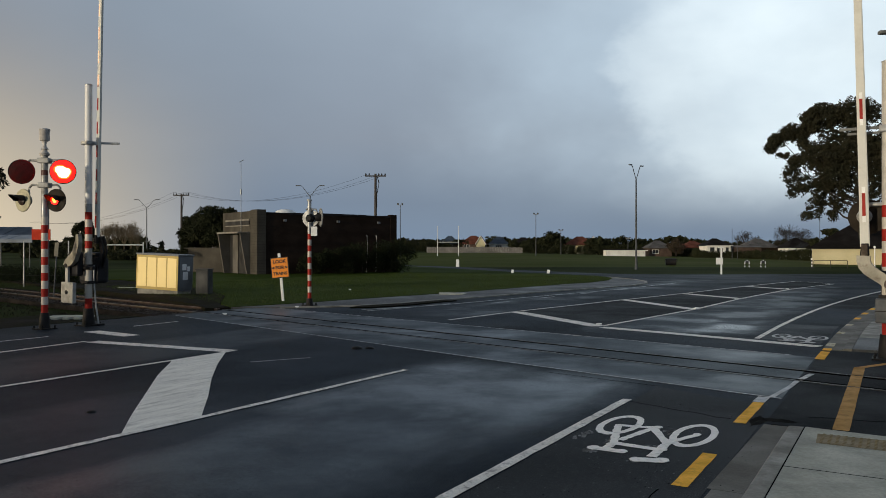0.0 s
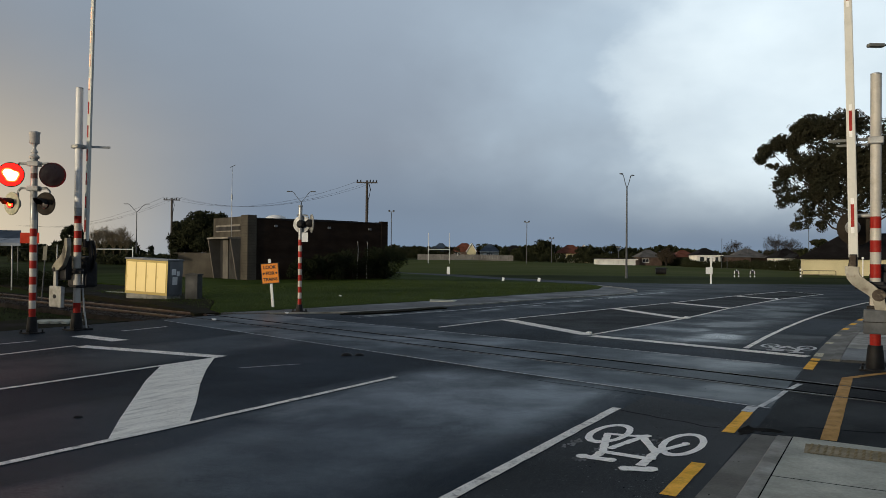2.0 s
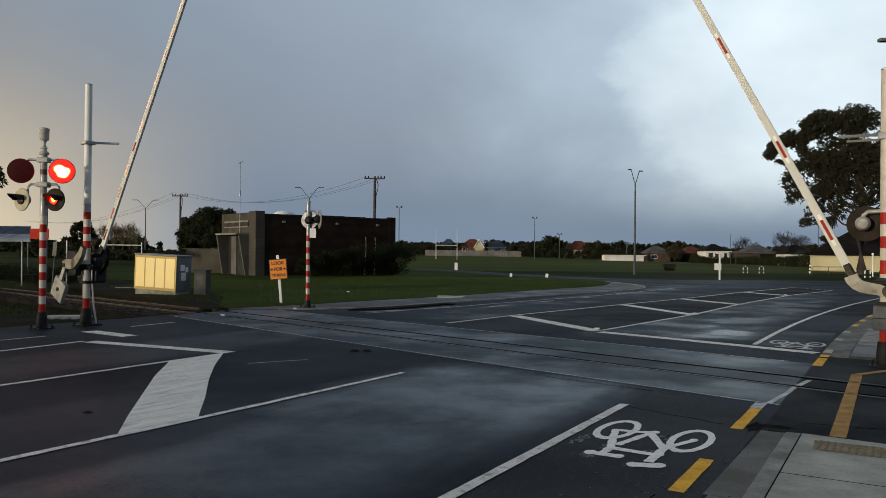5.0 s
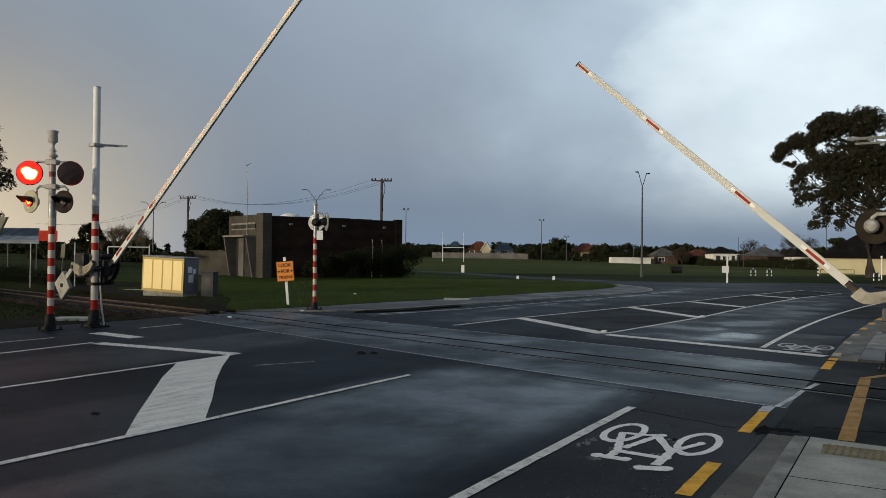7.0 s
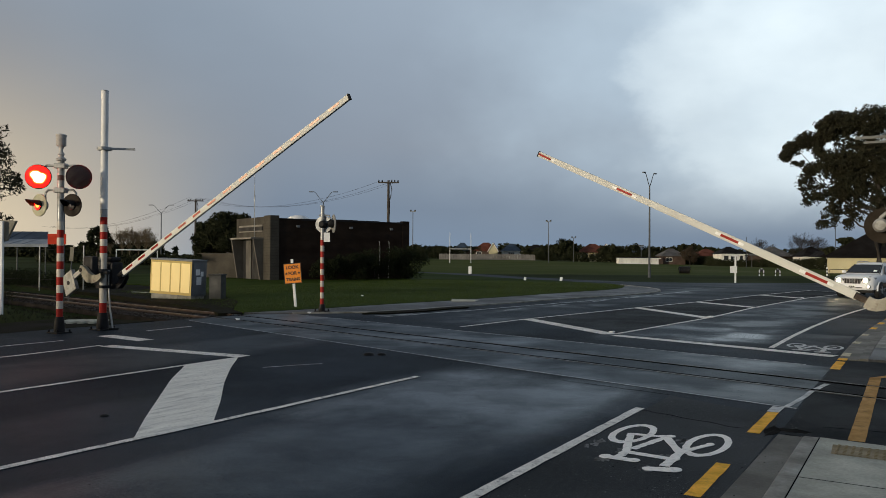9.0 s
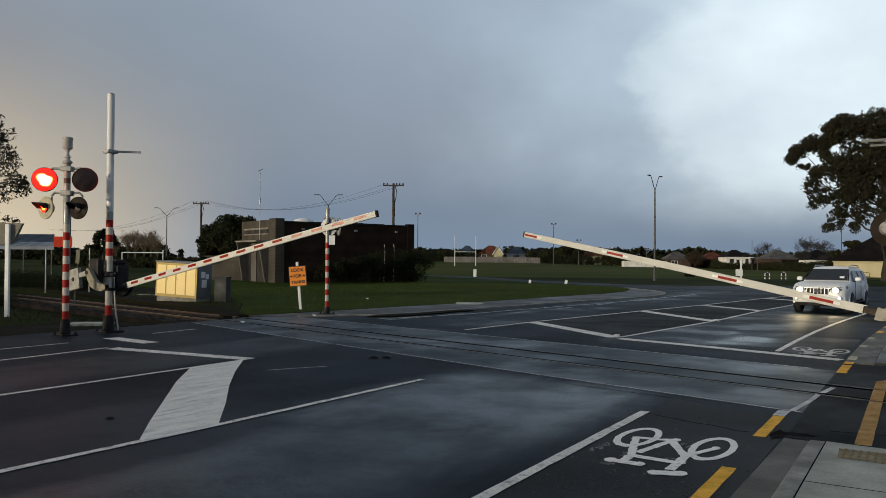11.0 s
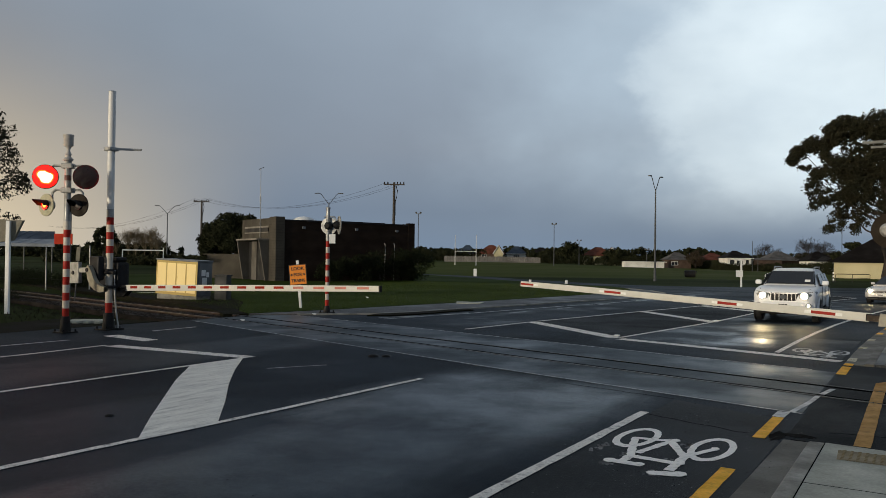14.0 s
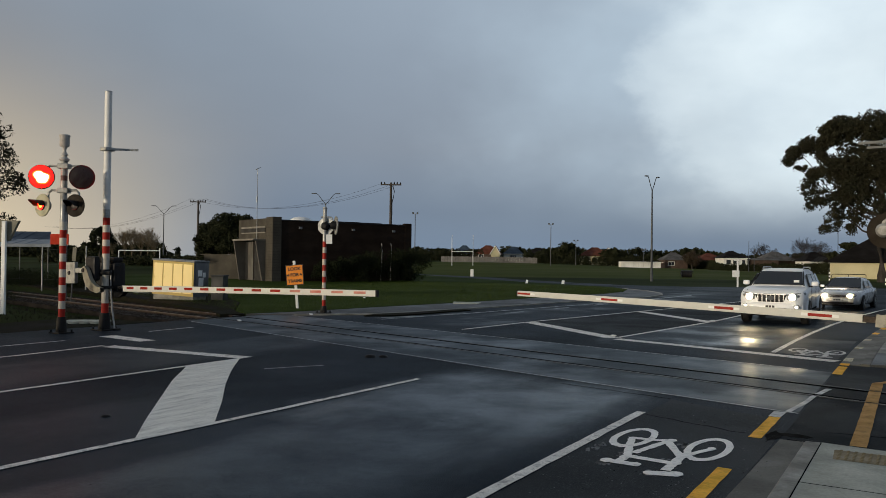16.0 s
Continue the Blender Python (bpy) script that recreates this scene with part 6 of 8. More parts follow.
        cl = [(rng.gauss(0, 0.45) * r, rng.gauss(0, 0.45) * r, rng.uniform(0.1, 0.85) * h, r * 0.42) for _ in range(26)]
        leaf_cloud("foliage", s, "leaf_shrub", cl, 150, 0.075, 100 + i)
        bm = BM()
        tube(bm, (0, 0, -0.1), (0, 0, h * 0.6), 0.06, 0.02, 6)
        part("stem", bm, M["bark"], s)


build_block_building()


def double_lamp(x, y, h, span, yaw, label):
    s = thing("street_lamp", label, "street lamp", pose(x, y, lift(x, y), 0, 0, yaw), group="street lamps")
    bm = BM()
    tube(bm, (0, 0, -0.2), (0, 0, h * 0.86), 0.11, 0.06, 12)
    part("column", bm, M["lamp_grey"], s)
    bm = BM()
    tube(bm, (0, 0, 0), (0, 0, 1.0), 0.14, 0.12, 12)
    part("base", bm, M["lamp_grey"], s)
    for sg in (-1, 1):
        bm = BM()
        pipe(bm, [(0, 0, h * 0.85), (sg * span * 0.2, 0, h * 0.90), (sg * span * 0.42, 0, h * 0.965), (sg * span * 0.55, 0, h * 0.985)], 0.035, 8)
        a = part("arm", bm, M["lamp_grey"], s)
        bm = BM()
        box(bm, sg * span * 0.68 - span * 0.14, sg * span * 0.68 + span * 0.14, -0.10, 0.10, h * 0.978, h * 0.978 + 0.10, 0.03)
        part("lamp_head", bm, M["lamp_grey"], a)


double_lamp(-22.0, 73.6, 10.1, 1.35, 72, "tall double-armed galvanised street lamp by the side street")
double_lamp(-62.8, 74.5, 9.9, 2.15, 30, "double-armed street lamp behind the block building")
double_lamp(-101.7, 81.7, 9.6, 2.45, 30, "double-armed street lamp far beyond the railway")


def single_lamp(x, y, h, reach, yaw, label):
    s = thing("street_lamp", label, "street lamp", pose(x, y, 0.0, 0, 0, yaw), group="street lamps")
    bm = BM()
    tube(bm, (0, 0, -0.2), (0, 0, h - 0.3), 0.10, 0.055, 12)
    part("column", bm, M["post_grey"], s)
    bm = BM()
    pipe(bm, [(0, 0, h - 0.35), (-0.12, 0, h - 0.1), (-0.5, 0, h), (-reach + 0.5, 0, h + 0.02)], 0.035, 8)
    a = part("arm", bm, M["post_grey"], s)
    bm = BM()
    box(bm, -reach - 0.15, -reach + 0.5, -0.14, 0.14, h - 0.08, h + 0.07, 0.05)
    part("lamp_head", bm, M["post_grey"], a)


single_lamp(1.33, 37.88, 10.73, 2.4, 29.7, "grey street lamp with one arm over the far lane")


def power_pole(x, y, h, yaw, label):
    s = thing("power_pole", label, "power pole", pose(x, y, lift(x, y), 0, 0, yaw), group="power poles")
    bm = BM()
    tube(bm, (0, 0, -0.3), (0, 0, h), 0.20, 0.14, 12)
    part("pole", bm, M["timber_pole"], s)
    bm = BM()
    box(bm, -1.25, 1.25, -0.2, -0.08, h - 0.35, h - 0.2, 0.01)
    part("crossarm", bm, M["timber_pole"], s)
    for u in (-1.15, -0.75, 0.4, 0.75, 1.15):
        bm = BM()
        lathe(bm, [(0.06, h - 0.2), (0.09, h - 0.12), (0.07, h - 0.02), (0.03, h + 0.06)], 10, pose(u, -0.14, 0))
        part("insulator", bm, M["dark_machine"], s)
    bm = BM()
    pipe(bm, [(0.2, -0.1, h - 0.3), (0.42, -0.15, h - 1.1), (0.3, -0.15, h - 1.8), (0.16, -0.1, h - 2.4), (0.16, -0.1, h - 4)], 0.05, 8)
    part("cable_drop", bm, M["black_steel"], s)


power_pole(-54.7, 76.9, 11.0, 33, "dark timber power pole with crossarm and insulators")
power_pole(-98.6, 85.8, 10.5, 33, "dark timber power pole beyond the tracks")


def wire(a, b, sag, n=14):
    bm = BM()
    a, b = Vector(a), Vector(b)
    pipe(bm, [a.lerp(b, i / n) - Vector((0, 0, sag * 4 * (i / n) * (1 - i / n))) for i in range(n + 1)], 0.013, 5)
    tagged(new("overhead_wire", finish("overhead_wire", bm, M["black_steel"])), "thin dark overhead wire between poles", "wire", "overhead wires")


for k in (-1.15, 0.4, 1.15):
    c, s = math.cos(radians(33)), math.sin(radians(33))
    wire((-54.7 + k * c, 76.9 + k * s, 10.85), (-98.6 + k * c, 85.8 + k * s, 11.0), 2.2)
    wire((-98.6 + k * c, 85.8 + k * s, 11.0), (-150 + k * c, 93 + k * s, 7.5), 2.0)


def flood_pole(x, y, h, heads, label):
    s = thing("floodlight_pole", label, "floodlight", pose(x, y, lift(x, y), 0, 0, 30), group="floodlights")
    bm = BM()
    tube(bm, (0, 0, -0.3), (0, 0, h), 0.10 if heads else 0.06, 0.06 if heads else 0.045, 10)
    part("pole", bm, M["lamp_grey"], s)
    if heads:
        bm = BM()
        box(bm, -0.5, 0.5, -0.05, 0.05, h - 0.1, h, 0.01)
        part("crossbar", bm, M["galv"], s)
        for u in (-0.42, 0.42):
            bm = BM()
            box(bm, u - 0.17, u + 0.17, -0.2, 0.1, h, h + 0.30, 0.05)
            part("lamp_head", bm, M["lamp_grey"], s)


for x, y, h, hd in ((-83.2, 125.1, 10.0, True), (-68.9, 156.7, 9.0, True), (-28.4, 157.3, 5.8, False), (-56.2, 181.5, 4.2, True), (-72.5, 180, 6.0, True), (-27.5, 157.8, 4.5, False), (-27.6, 183.3, 5.0, False), (-11.6, 138.2, 8.7, False)):
    flood_pole(x, y, h, hd, "thin floodlight pole at the playing field" if hd else "plain pole beyond the playing field")


def build_goal():
    g = thing("rugby_goal", "white rugby goalposts on the playing field", "goalposts", pose(-80.3, 138.3, lift(-80.3, 138.3), 0, 0, 33))
    for u in (-2.15, 2.15):
        bm = BM()
        tube(bm, (u, 0, -0.2), (u, 0, 6.2), 0.07, 0.05, 10)
        part("post", bm, M["sign_white"], g)
    bm = BM()
    tube(bm, (-2.15, 0, 2.85), (2.15, 0, 2.85), 0.06, seg=10)
    part("crossbar", bm, M["sign_white"], g)
    g = thing("football_goal", "white football goal frame on the grass", "goal", pose(-77.1, 58.6, lift(-77.1, 58.6), 0, 0, 36))
    for u in (-2.3, 2.3):
        bm = BM()
        tube(bm, (u, 0, -0.2), (u, 0, 2.75 if u > 0 else 2.45), 0.06, seg=10)
        part("post", bm, M["sign_white"], g)
    bm = BM()
    tube(bm, (-2.3, 0, 2.45), (2.3, 0, 2.45), 0.06, seg=10)
    part("crossbar", bm, M["sign_white"], g)


build_goal()

house(-120.8, 224.7, 8.1, 7, 2.4, 2.6, 24, "wall_brick", "roof_red", "brick house with a red tiled hip roof beyond the field", ((-2.0, 1.5, 1.6, 1.2),), wing=(2.6, 2.8))
house(-116.8, 235.1, 6.2, 7, 2.5, 2.4, 25, "wall_white", "roof_blue", "pale house with a blue-grey hip roof", ((0, 1.5, 2, 1.1),))
house(-130.9, 226.8, 6.0, 7, 2.4, 2.6, 26, "wall_brick", "roof_blue", "brick house with a slate-blue hip roof behind the fence", ((0, 1.4, 2.4, 1.1),))
house(-105.6, 230.1, 7.0, 8, 2.5, 2.2, 26, "block_dark", "roof_dark", "low brown house with a dark hip roof", ())
house(-80.6, 214.4, 8.4, 8, 2.7, 2.3, 24, "wall_cream", "roof_red", "pale house with a red-brown tiled roof and a front gable", ((-2.4, 1.5, 1.6, 1.2), (-0.2, 1.5, 1.2, 1.2)), wing=(3.6, 3.2))
house(-51.6, 190.0, 5.2, 7, 2.1, 1.7, 28, "wall_brick", "roof_grey", "brown house with a grey hip roof among trees", ((-1.2, 1.2, 1.4, 0.8),))
house(-46.6, 204.5, 5.6, 7, 2.4, 1.6, 28, "wall_brick", "roof_red", "house with a weathered red roof among trees", ((1, 1.4, 1.6, 1),))
house(-35.9, 178.4, 4.9, 6, 2.7, 1.5, 30, "wall_white", "roof_dark", "white weatherboard house with a dark hip roof", ((-1.5, 1.85, 1.0, 0.9), (0.1, 1.85, 1.3, 0.9), (1.7, 1.85, 0.7, 0.9)))
house(-32.8, 181.4, 2.8, 4, 2.3, 0.8, 30, "wall_white", "roof_dark", "low white extension with a dark roof", ((0, 1.6, 1.6, 0.7),))
house(-29.5, 179.8, 5.3, 3, 2.5, 0.25, 30, "wall_brick", "roof_grey", "dark carport with a white fascia and shallow grey roof", (), hip=False)
house(-30.4, 200.2, 7.1, 7, 2.6, 2.0, 30, "block_dark", "roof_grey", "house with a broad grey hip roof", ())
house(-17.9, 163.2, 4.6, 5, 2.25, 1.8, 30, "wall_white", "roof_dark", "small white house with dark roof and windows", ((-1.5, 1.3, 0.7, 0.9), (-0.1, 1.3, 1.3, 0.9), (1.4, 1.3, 0.8, 0.9)))
house(-15.2, 154.6, 3.6, 2.1, 2.2, 0.9, 120, "wall_white", "roof_dark", "small white gabled house", (), hip=False)
house(-0.5, 115.5, 20, 9.5, 2.2, 3.2, 4, "wall_cream", "roof_dark", "cream rendered house with a large dark hip roof", ())
house(-57.0, 181.1, 9.2, 3, 1.42, 0.12, 30, "wall_white", "roof_dark", "low white clubroom with closed shutters", tuple((-4.1 + i * 1.17, 0.72, 0.07, 1.1) for i in range(8)), hip=False)


def build_left_shelter():
    """Open-fronted shelter: pale low front roof, darker roof behind it, thin posts."""
    s = thing("shelter", "long open shelter with a blue-grey metal roof on thin posts", "shelter", pose(-52.75, 32.72, 0.0, 0, 0, 30.5))
    for name, mat, q in (("roof", "roof_pale", ((-14, 0.0, 2.55), (0, 0.0, 2.55), (-1.1, 2.2, 2.95), (-14, 2.2, 2.95))), ("rear_roof", "roof_blue", ((-14, 2.3, 2.75), (-1.2, 2.3, 2.75), (-2.6, 5.0, 3.6), (-14, 5.0, 3.6)))):
        bm = BM()
        v = [bm.verts.new(p) for p in q] + [bm.verts.new((x, y, z - 0.09)) for x, y, z in q]
        for f in ((0, 1, 2, 3), (7, 6, 5, 4), (0, 4, 5, 1), (1, 5, 6, 2), (2, 6, 7, 3), (3, 7, 4, 0)):
            bm.faces.new([v[i] for i in f])
        rf = part(name, bm, M[mat], s)
        x = -13.6
        while x < q[2][0] - 0.3:
            bm = BM()
            tube(bm, (x, q[0][1], q[0][2] + 0.012), (x, q[3][1], q[3][2] + 0.012), 0.02, seg=5)
            part("roof_rib", bm, M[mat], rf)
            x += 0.9
    bm = BM()
    box(bm, -14, 0.02, -0.07, -0.002, 2.36, 2.58)
    part("fascia", bm, M["roof_pale"], s)
    for x in (-12.2, -10.2, -8.2, -6.2, -4.2, -2.22, -0.2):
        bm = BM()
        tube(bm, (x, 0.05, -0.3), (x, 0.05, 2.42), 0.035, seg=8)
        part("post", bm, M["post_grey"], s)


build_left_shelter()


def build_fences():
    f = thing("board_fence", "weathered pale board fence along the field edge", "fence")
    a, b = Vector((-113.0, 183.0, 0)), Vector((-90.3, 196.4, 0))
    n = 60
    for i in range(n):
        p, q = a.lerp(b, i / n), a.lerp(b, (i + 0.93) / n)
        bm = BM()
        strip(bm, [p, q], 0.04, lift(p.x, p.y) - 0.1, lift(p.x, p.y) + 1.55 + 0.06 * math.sin(i * 2.1))
        part("board", bm, M["fence_board"], f)
    # wire fence at the railway
    w = thing("wire_fence", "wire mesh fence on galvanised posts by the railway", "fence")
    pts = [(-60, 22.5), (-52, 23.2), (-44.5, 24.0), (-40.4, 24.6), (-37.0, 24.9)]
    for x, y in pts:
        bm = BM()
        tube(bm, (x, y, -0.3), (x, y, 2.3), 0.035, 0.03, 8)
        part("post", bm, M["galv"], w)
    for (x0, y0), (x1, y1) in zip(pts, pts[1:]):
        for z in (0.5, 1.3, 2.1):
            bm = BM()
            tube(bm, (x0, y0, z), (x1, y1, z), 0.006, seg=5)
            part("wire", bm, M["dark_machine"], w)
    # yellow pipe rail and striped post in front of the cream house
    r = thing("pipe_rail", "low dark pipe rail in front of the cream house", "rail", pose(-6.6, 89.2, lift(-6.6, 89.2), 0, 0, 30.7))
    bm = BM()
    pipe(bm, [(-1.6, 0, 0), (-1.6, 0, 0.75), (-1.5, 0, 0.82), (1.75, 0, 0.82), (1.85, 0, 0.75), (1.85, 0, 0)], 0.035, 8)
    part("frame", bm, M["dark_pipe"], r)
    bm = BM()
    tube(bm, (-1.6, 0, 0.42), (1.85, 0, 0.42), 0.025, seg=8)
    part("mid_rail", bm, M["dark_pipe"], r)
    bm = BM()
    tube(bm, (0.1, 0, 0), (0.1, 0, 0.82), 0.03, seg=8)
    part("post", bm, M["dark_pipe"], r)
    p = thing("marker_post", "black and white banded marker post", "post", pose(-8.15, 88.1, lift(-8.15, 88.1)))
    for i in range(6):
        bm = BM()
        tube(bm, (0, 0, i * 0.17), (0, 0, i * 0.17 + 0.17), 0.08, seg=12)
        part("band", bm, M["sign_white" if i % 2 else "sign_black"], p)
    for x, y in ((-14.7, 90.0), (-13.2, 90.9), (-2.7, 80.5)):
        h = thing("hoop", "small white and black banded hoop rail", "hoop rail", pose(x, y, lift(x, y), 0, 0, 30), group="hoop rails")
        arch = [(0.24 * -math.cos(t), 0, 0.51 + 0.24 * math.sin(t)) for t in np.linspace(0, math.pi, 16)]
        for k in range(5):
            bm = BM()
            pipe(bm, arch[k * 3:k * 3 + 4], 0.045, 8)
            part("hoop_band", bm, M["sign_black" if k % 2 else "sign_white"], h)
        bm = BM()
        tube(bm, (0, 0.02, 0.62), (0, 0.06, 0.62), 0.19, seg=18)
        part("board", bm, M["sign_black"], h, "dark round board")
        for u in (-0.24, 0.24):
            for k in range(3):
                bm = BM()
                tube(bm, (u, 0, k * 0.17), (u, 0, k * 0.17 + 0.17), 0.055, seg=8)
                part("leg", bm, M["sign_black" if k % 2 else "sign_white"], h)
    g = thing("guide_post", "slim white guide post with a small cap beside the footpath", "post", pose(-2.4, 84.3, 0.0))
    bm = BM()
    tube(bm, (0, 0, -0.2), (0, 0, 2.05), 0.055, seg=10)
    part("post", bm, M["sign_white"], g)
    bm = BM()
    tube(bm, (0, 0, 2.05), (0, 0, 2.22), 0.11, 0.09, 10)
    part("cap", bm, M["sign_white"], g)
    s = thing("post_sign", "white post with a small white board beside the road", "sign", pose(-11.9, 61.6, 0.0, 0, 0, 30))
    bm = BM()
    box(bm, -0.055, 0.055, -0.05, 0.05, -0.2, 2.1, 0.015)
    part("post", bm, M["sign_white"], s)
    bm = BM()
    box(bm, -0.28, 0.20, -0.03, 0.03, 1.98, 2.06, 0.01)
    part("crossbar", bm, M["sign_white"], s)
    bm = BM()
    box(bm, -0.42, 0.10, -0.09, -0.055, 0.75, 1.25, 0.01)
    part("board", bm, M["sign_white"], s)
    for x, y, hh, w in ((-41.8, 74.1, 0.72, 0.17), (-26.3, 55.3, 0.22, 0.09), (-23.5, 55.8, 0.24, 0.10)):
        b = thing("marker_block", "small white marker post at the grass edge", "marker", pose(x, y, max(0.09, lift(x, y)), 0, 8 if hh < 0.4 else 0, 30), group="white markers")
        bm = BM()
        box(bm, -w, w, -0.08, 0.08, -0.1, hh, 0.03)
        part("post", bm, M["sign_white"], b)
    for x, y, z in ((-16.5, 15.9, 0.006), (-21.3, 28.0, 0.05), (-16.2, 18.6, 0.05)):
        bm = BM()
        bmesh.ops.create_icosphere(bm, subdivisions=1, radius=0.07)
        for v in bm.verts:
            v.co = Vector((v.co.x * 1.3, v.co.y, v.co.z * 0.5 + 0.03)) * (0.8 + 0.4 * noise.noise(v.co * 20))
        tagged(new("litter", finish("litter", bm, M["sign_white"])), "small crumpled white litter on the ground", "litter").matrix_basis = pose(x, y, z)
    c = thing("garden_roller", "dark iron garden roller standing on the field", "roller", pose(-24.4, 95.9, lift(-24.4, 95.9), 0, 0, 20))
    bm = BM()
    tube(bm, (-0.6, 0, 0.42), (0.6, 0, 0.42), 0.42, seg=20)
    part("drum", bm, M["dark_machine"], c)
    bm = BM()
    pipe(bm, [(-0.7, 0, 0.42), (-0.72, -0.5, 0.7), (0.72, -0.5, 0.7), (0.7, 0, 0.42)], 0.04, 8)
    part("frame", bm, M["dark_machine"], c)
    # white post with a grey box, and a red board beside the railway
    p = thing("white_post", "tall white post with a pale board on its back", "post", pose(-24.2, 13.5, -0.15, 0, 0, 30))
    bm = BM()
    box(bm, -0.065, 0.065, -0.05, 0.05, -0.2, 3.0, 0.02)
    part("post", bm, M["sign_white"], p)
    bm = BM()
    prism(bm, [(-0.62, 2.30), (0.10, 2.40), (0.40, 3.02), (-0.62, 3.06)], -0.2, -0.08, pose(0, 0, 0, 90, 0, 0))
    part("board", bm, M["dull_board"], p, "weathered grey-beige board with a slanting end")
    rs = thing("red_board", "plain red-orange board on a thin post", "sign", pose(-30.3, 19.2, -0.1, 0, 0, 30))
    bm = BM()
    tube(bm, (0.25, 0.05, 0), (0.25, 0.05, 3.7), 0.035, seg=8)
    part("post", bm, M["lamp_grey"], rs)
    bm = BM()
    box(bm, -0.40, 0.36, -0.02, 0.02, 2.35, 2.78, 0.01)
    part("board", bm, M["red_board"], rs)


M["red_board"] = material("red_board", (0.50, 0.045, 0.02), 0.7, spec=0.1, scale=3, fine=20, vary=0.15, bump=0.03)
build_fences()

# trees
def gum_tree():
    """Broad gum: dense upper masses, thin hanging sprays below; lobes are (across, height, half-width, half-height, density)."""
    rng = random.Random(11)
    t = thing("tree", "large dark gum tree with ragged hanging foliage", "tree", pose(-3.7, 93.0, 0.2))
    lobes = ((-3.6, 4.6, 0.55, 1.5, 0.6), (-7.4, 15.9, 2.0, 1.4, 1.0), (-4.4, 16.0, 2.3, 1.5, 1.0), (-8.9, 15.5, 0.9, 1.2, 1.0), (-10.7, 14.5, 1.2, 0.8, 1.0), (-12.0, 13.7, 0.9, 0.7, 0.95), (-12.7, 13.1, 0.5, 0.6, 0.8), (-11.5, 12.1, 0.7, 0.2, 0.35),
             (-9.4, 13.5, 0.6, 0.9, 0.8), (-9.5, 11.8, 0.6, 0.5, 0.5), (-6.6, 13.9, 1.6, 0.6, 0.5), (-7.4, 11.7, 2.4, 1.6, 1.0), (-4.2, 12.1, 2.3, 2.1, 1.0), (-10.2, 11.4, 0.7, 0.6, 0.8), (-10.5, 10.0, 0.9, 1.2, 0.6),
             (-9.2, 8.9, 1.0, 1.1, 0.45), (-10.5, 8.2, 0.6, 0.6, 0.4), (-6.3, 9.5, 2.0, 1.7, 0.85), (-7.6, 8.1, 1.1, 1.5, 0.5), (-8.4, 6.2, 1.0, 1.0, 0.45), (-9.2, 5.4, 0.4, 0.4, 0.4), (-5.9, 6.8, 1.1, 1.1, 0.45),
             (-6.6, 5.5, 0.5, 0.5, 0.45), (-3.2, 8.5, 1.4, 2.8, 0.65), (-0.1, 11.5, 2.7, 4.6, 0.8), (3.2, 10.2, 2.3, 3.9, 0.7))
    mass, spray = [], []
    for u, z, a, b, dens in lobes:
        for _ in range(int(a * b * (34 if dens > 0.7 else 30 * dens)) + 6):
            v = Vector((rng.gauss(0, 1), rng.gauss(0, 1), rng.gauss(0, 1))).normalized() * rng.uniform(0.1, 1.0) ** 0.5
            p = (u + 3.7 + v.x * a, v.y * min(a, 2.5), z + v.z * b)
            if dens > 0.7:
                mass.append((*p, rng.choice((0.2, 0.32, 0.5)) * rng.uniform(0.8, 1.2)))
            else:
                mass.append((*p, rng.uniform(0.10, 0.26)))
        for _ in range(int(a * b * 60 * max(dens, 0.4)) + 6):
            v = Vector((rng.gauss(0, 1), rng.gauss(0, 1), rng.gauss(0, 1))).normalized() * rng.uniform(0.2, 1.08) ** 0.5
            spray.append((u + 3.7 + v.x * a * 1.06, v.y * min(a, 2.5), z + v.z * b * 1.08 - 0.1, rng.uniform(0.25, 0.55)))
    leaf_cloud("crown", t, "leaf_gum", mass, 80, 0.11, 11)
    leaf_cloud("leaf_sprays", t, "leaf_gum", spray, 22, 0.13, 12)
    bm = BM()
    pipe(bm, [(0, 0, -0.5), (0, 0, 0.4), (-0.1, 0, 3.5), (0.1, 0.1, 7.0), (-0.4, 0, 11.5), (-0.8, 0, 15.0)], [0.6, 0.48, 0.40, 0.36, 0.25, 0.08], 12)
    part("trunk", bm, M["bark"], t)
    for u, z, a, b, dens in lobes:
        bm = BM()
        u += 3.9
        s0 = max(3.0, z - 2.5 - abs(u) * 0.45) if z > 9 else z + 1.8
        x0 = -0.03 * s0
        pts = []
        for k in range(9):
            f = k / 8
            pts.append((x0 + (u - x0) * f + rng.gauss(0, 0.18) * f, rng.gauss(0, 0.25) * f, s0 + (z - s0) * f ** 1.5 + rng.gauss(0, 0.14) * f))
        pipe(bm, pts, [(0.11 if z > 9 else 0.045) * (1 - k / 8) ** 0.8 + 0.012 for k in range(9)], 6)
        part("limb", bm, M["bark"], t)


gum_tree()
tree(-39.9, 20.6, 9.8, 2.7, 6.3, 3.6, 0.16, "leaf_gum", 60, 120, 0.088, 12, "slender tree with small dark leaves by the railway", lobes=1.6, puff=(0.14, 0.26))
tree(-65.9, 59.7, 5.9, 2.4, 3.5, 2.3, 0.22, "leaf_dark", 70, 260, 0.14, 13, "dark round evergreen tree behind the building")
tree(-60.5, 57.2, 6.8, 2.6, 4.2, 2.5, 0.2, "leaf_dark", 65, 260, 0.14, 14, "dark spiky evergreen tree behind the building")
tree(-117.6, 81.6, 6.9, 2.2, 4.0, 2.8, 0.2, "leaf_dark", 30, 70, 0.3, 15, "dark conical tree beyond the railway")
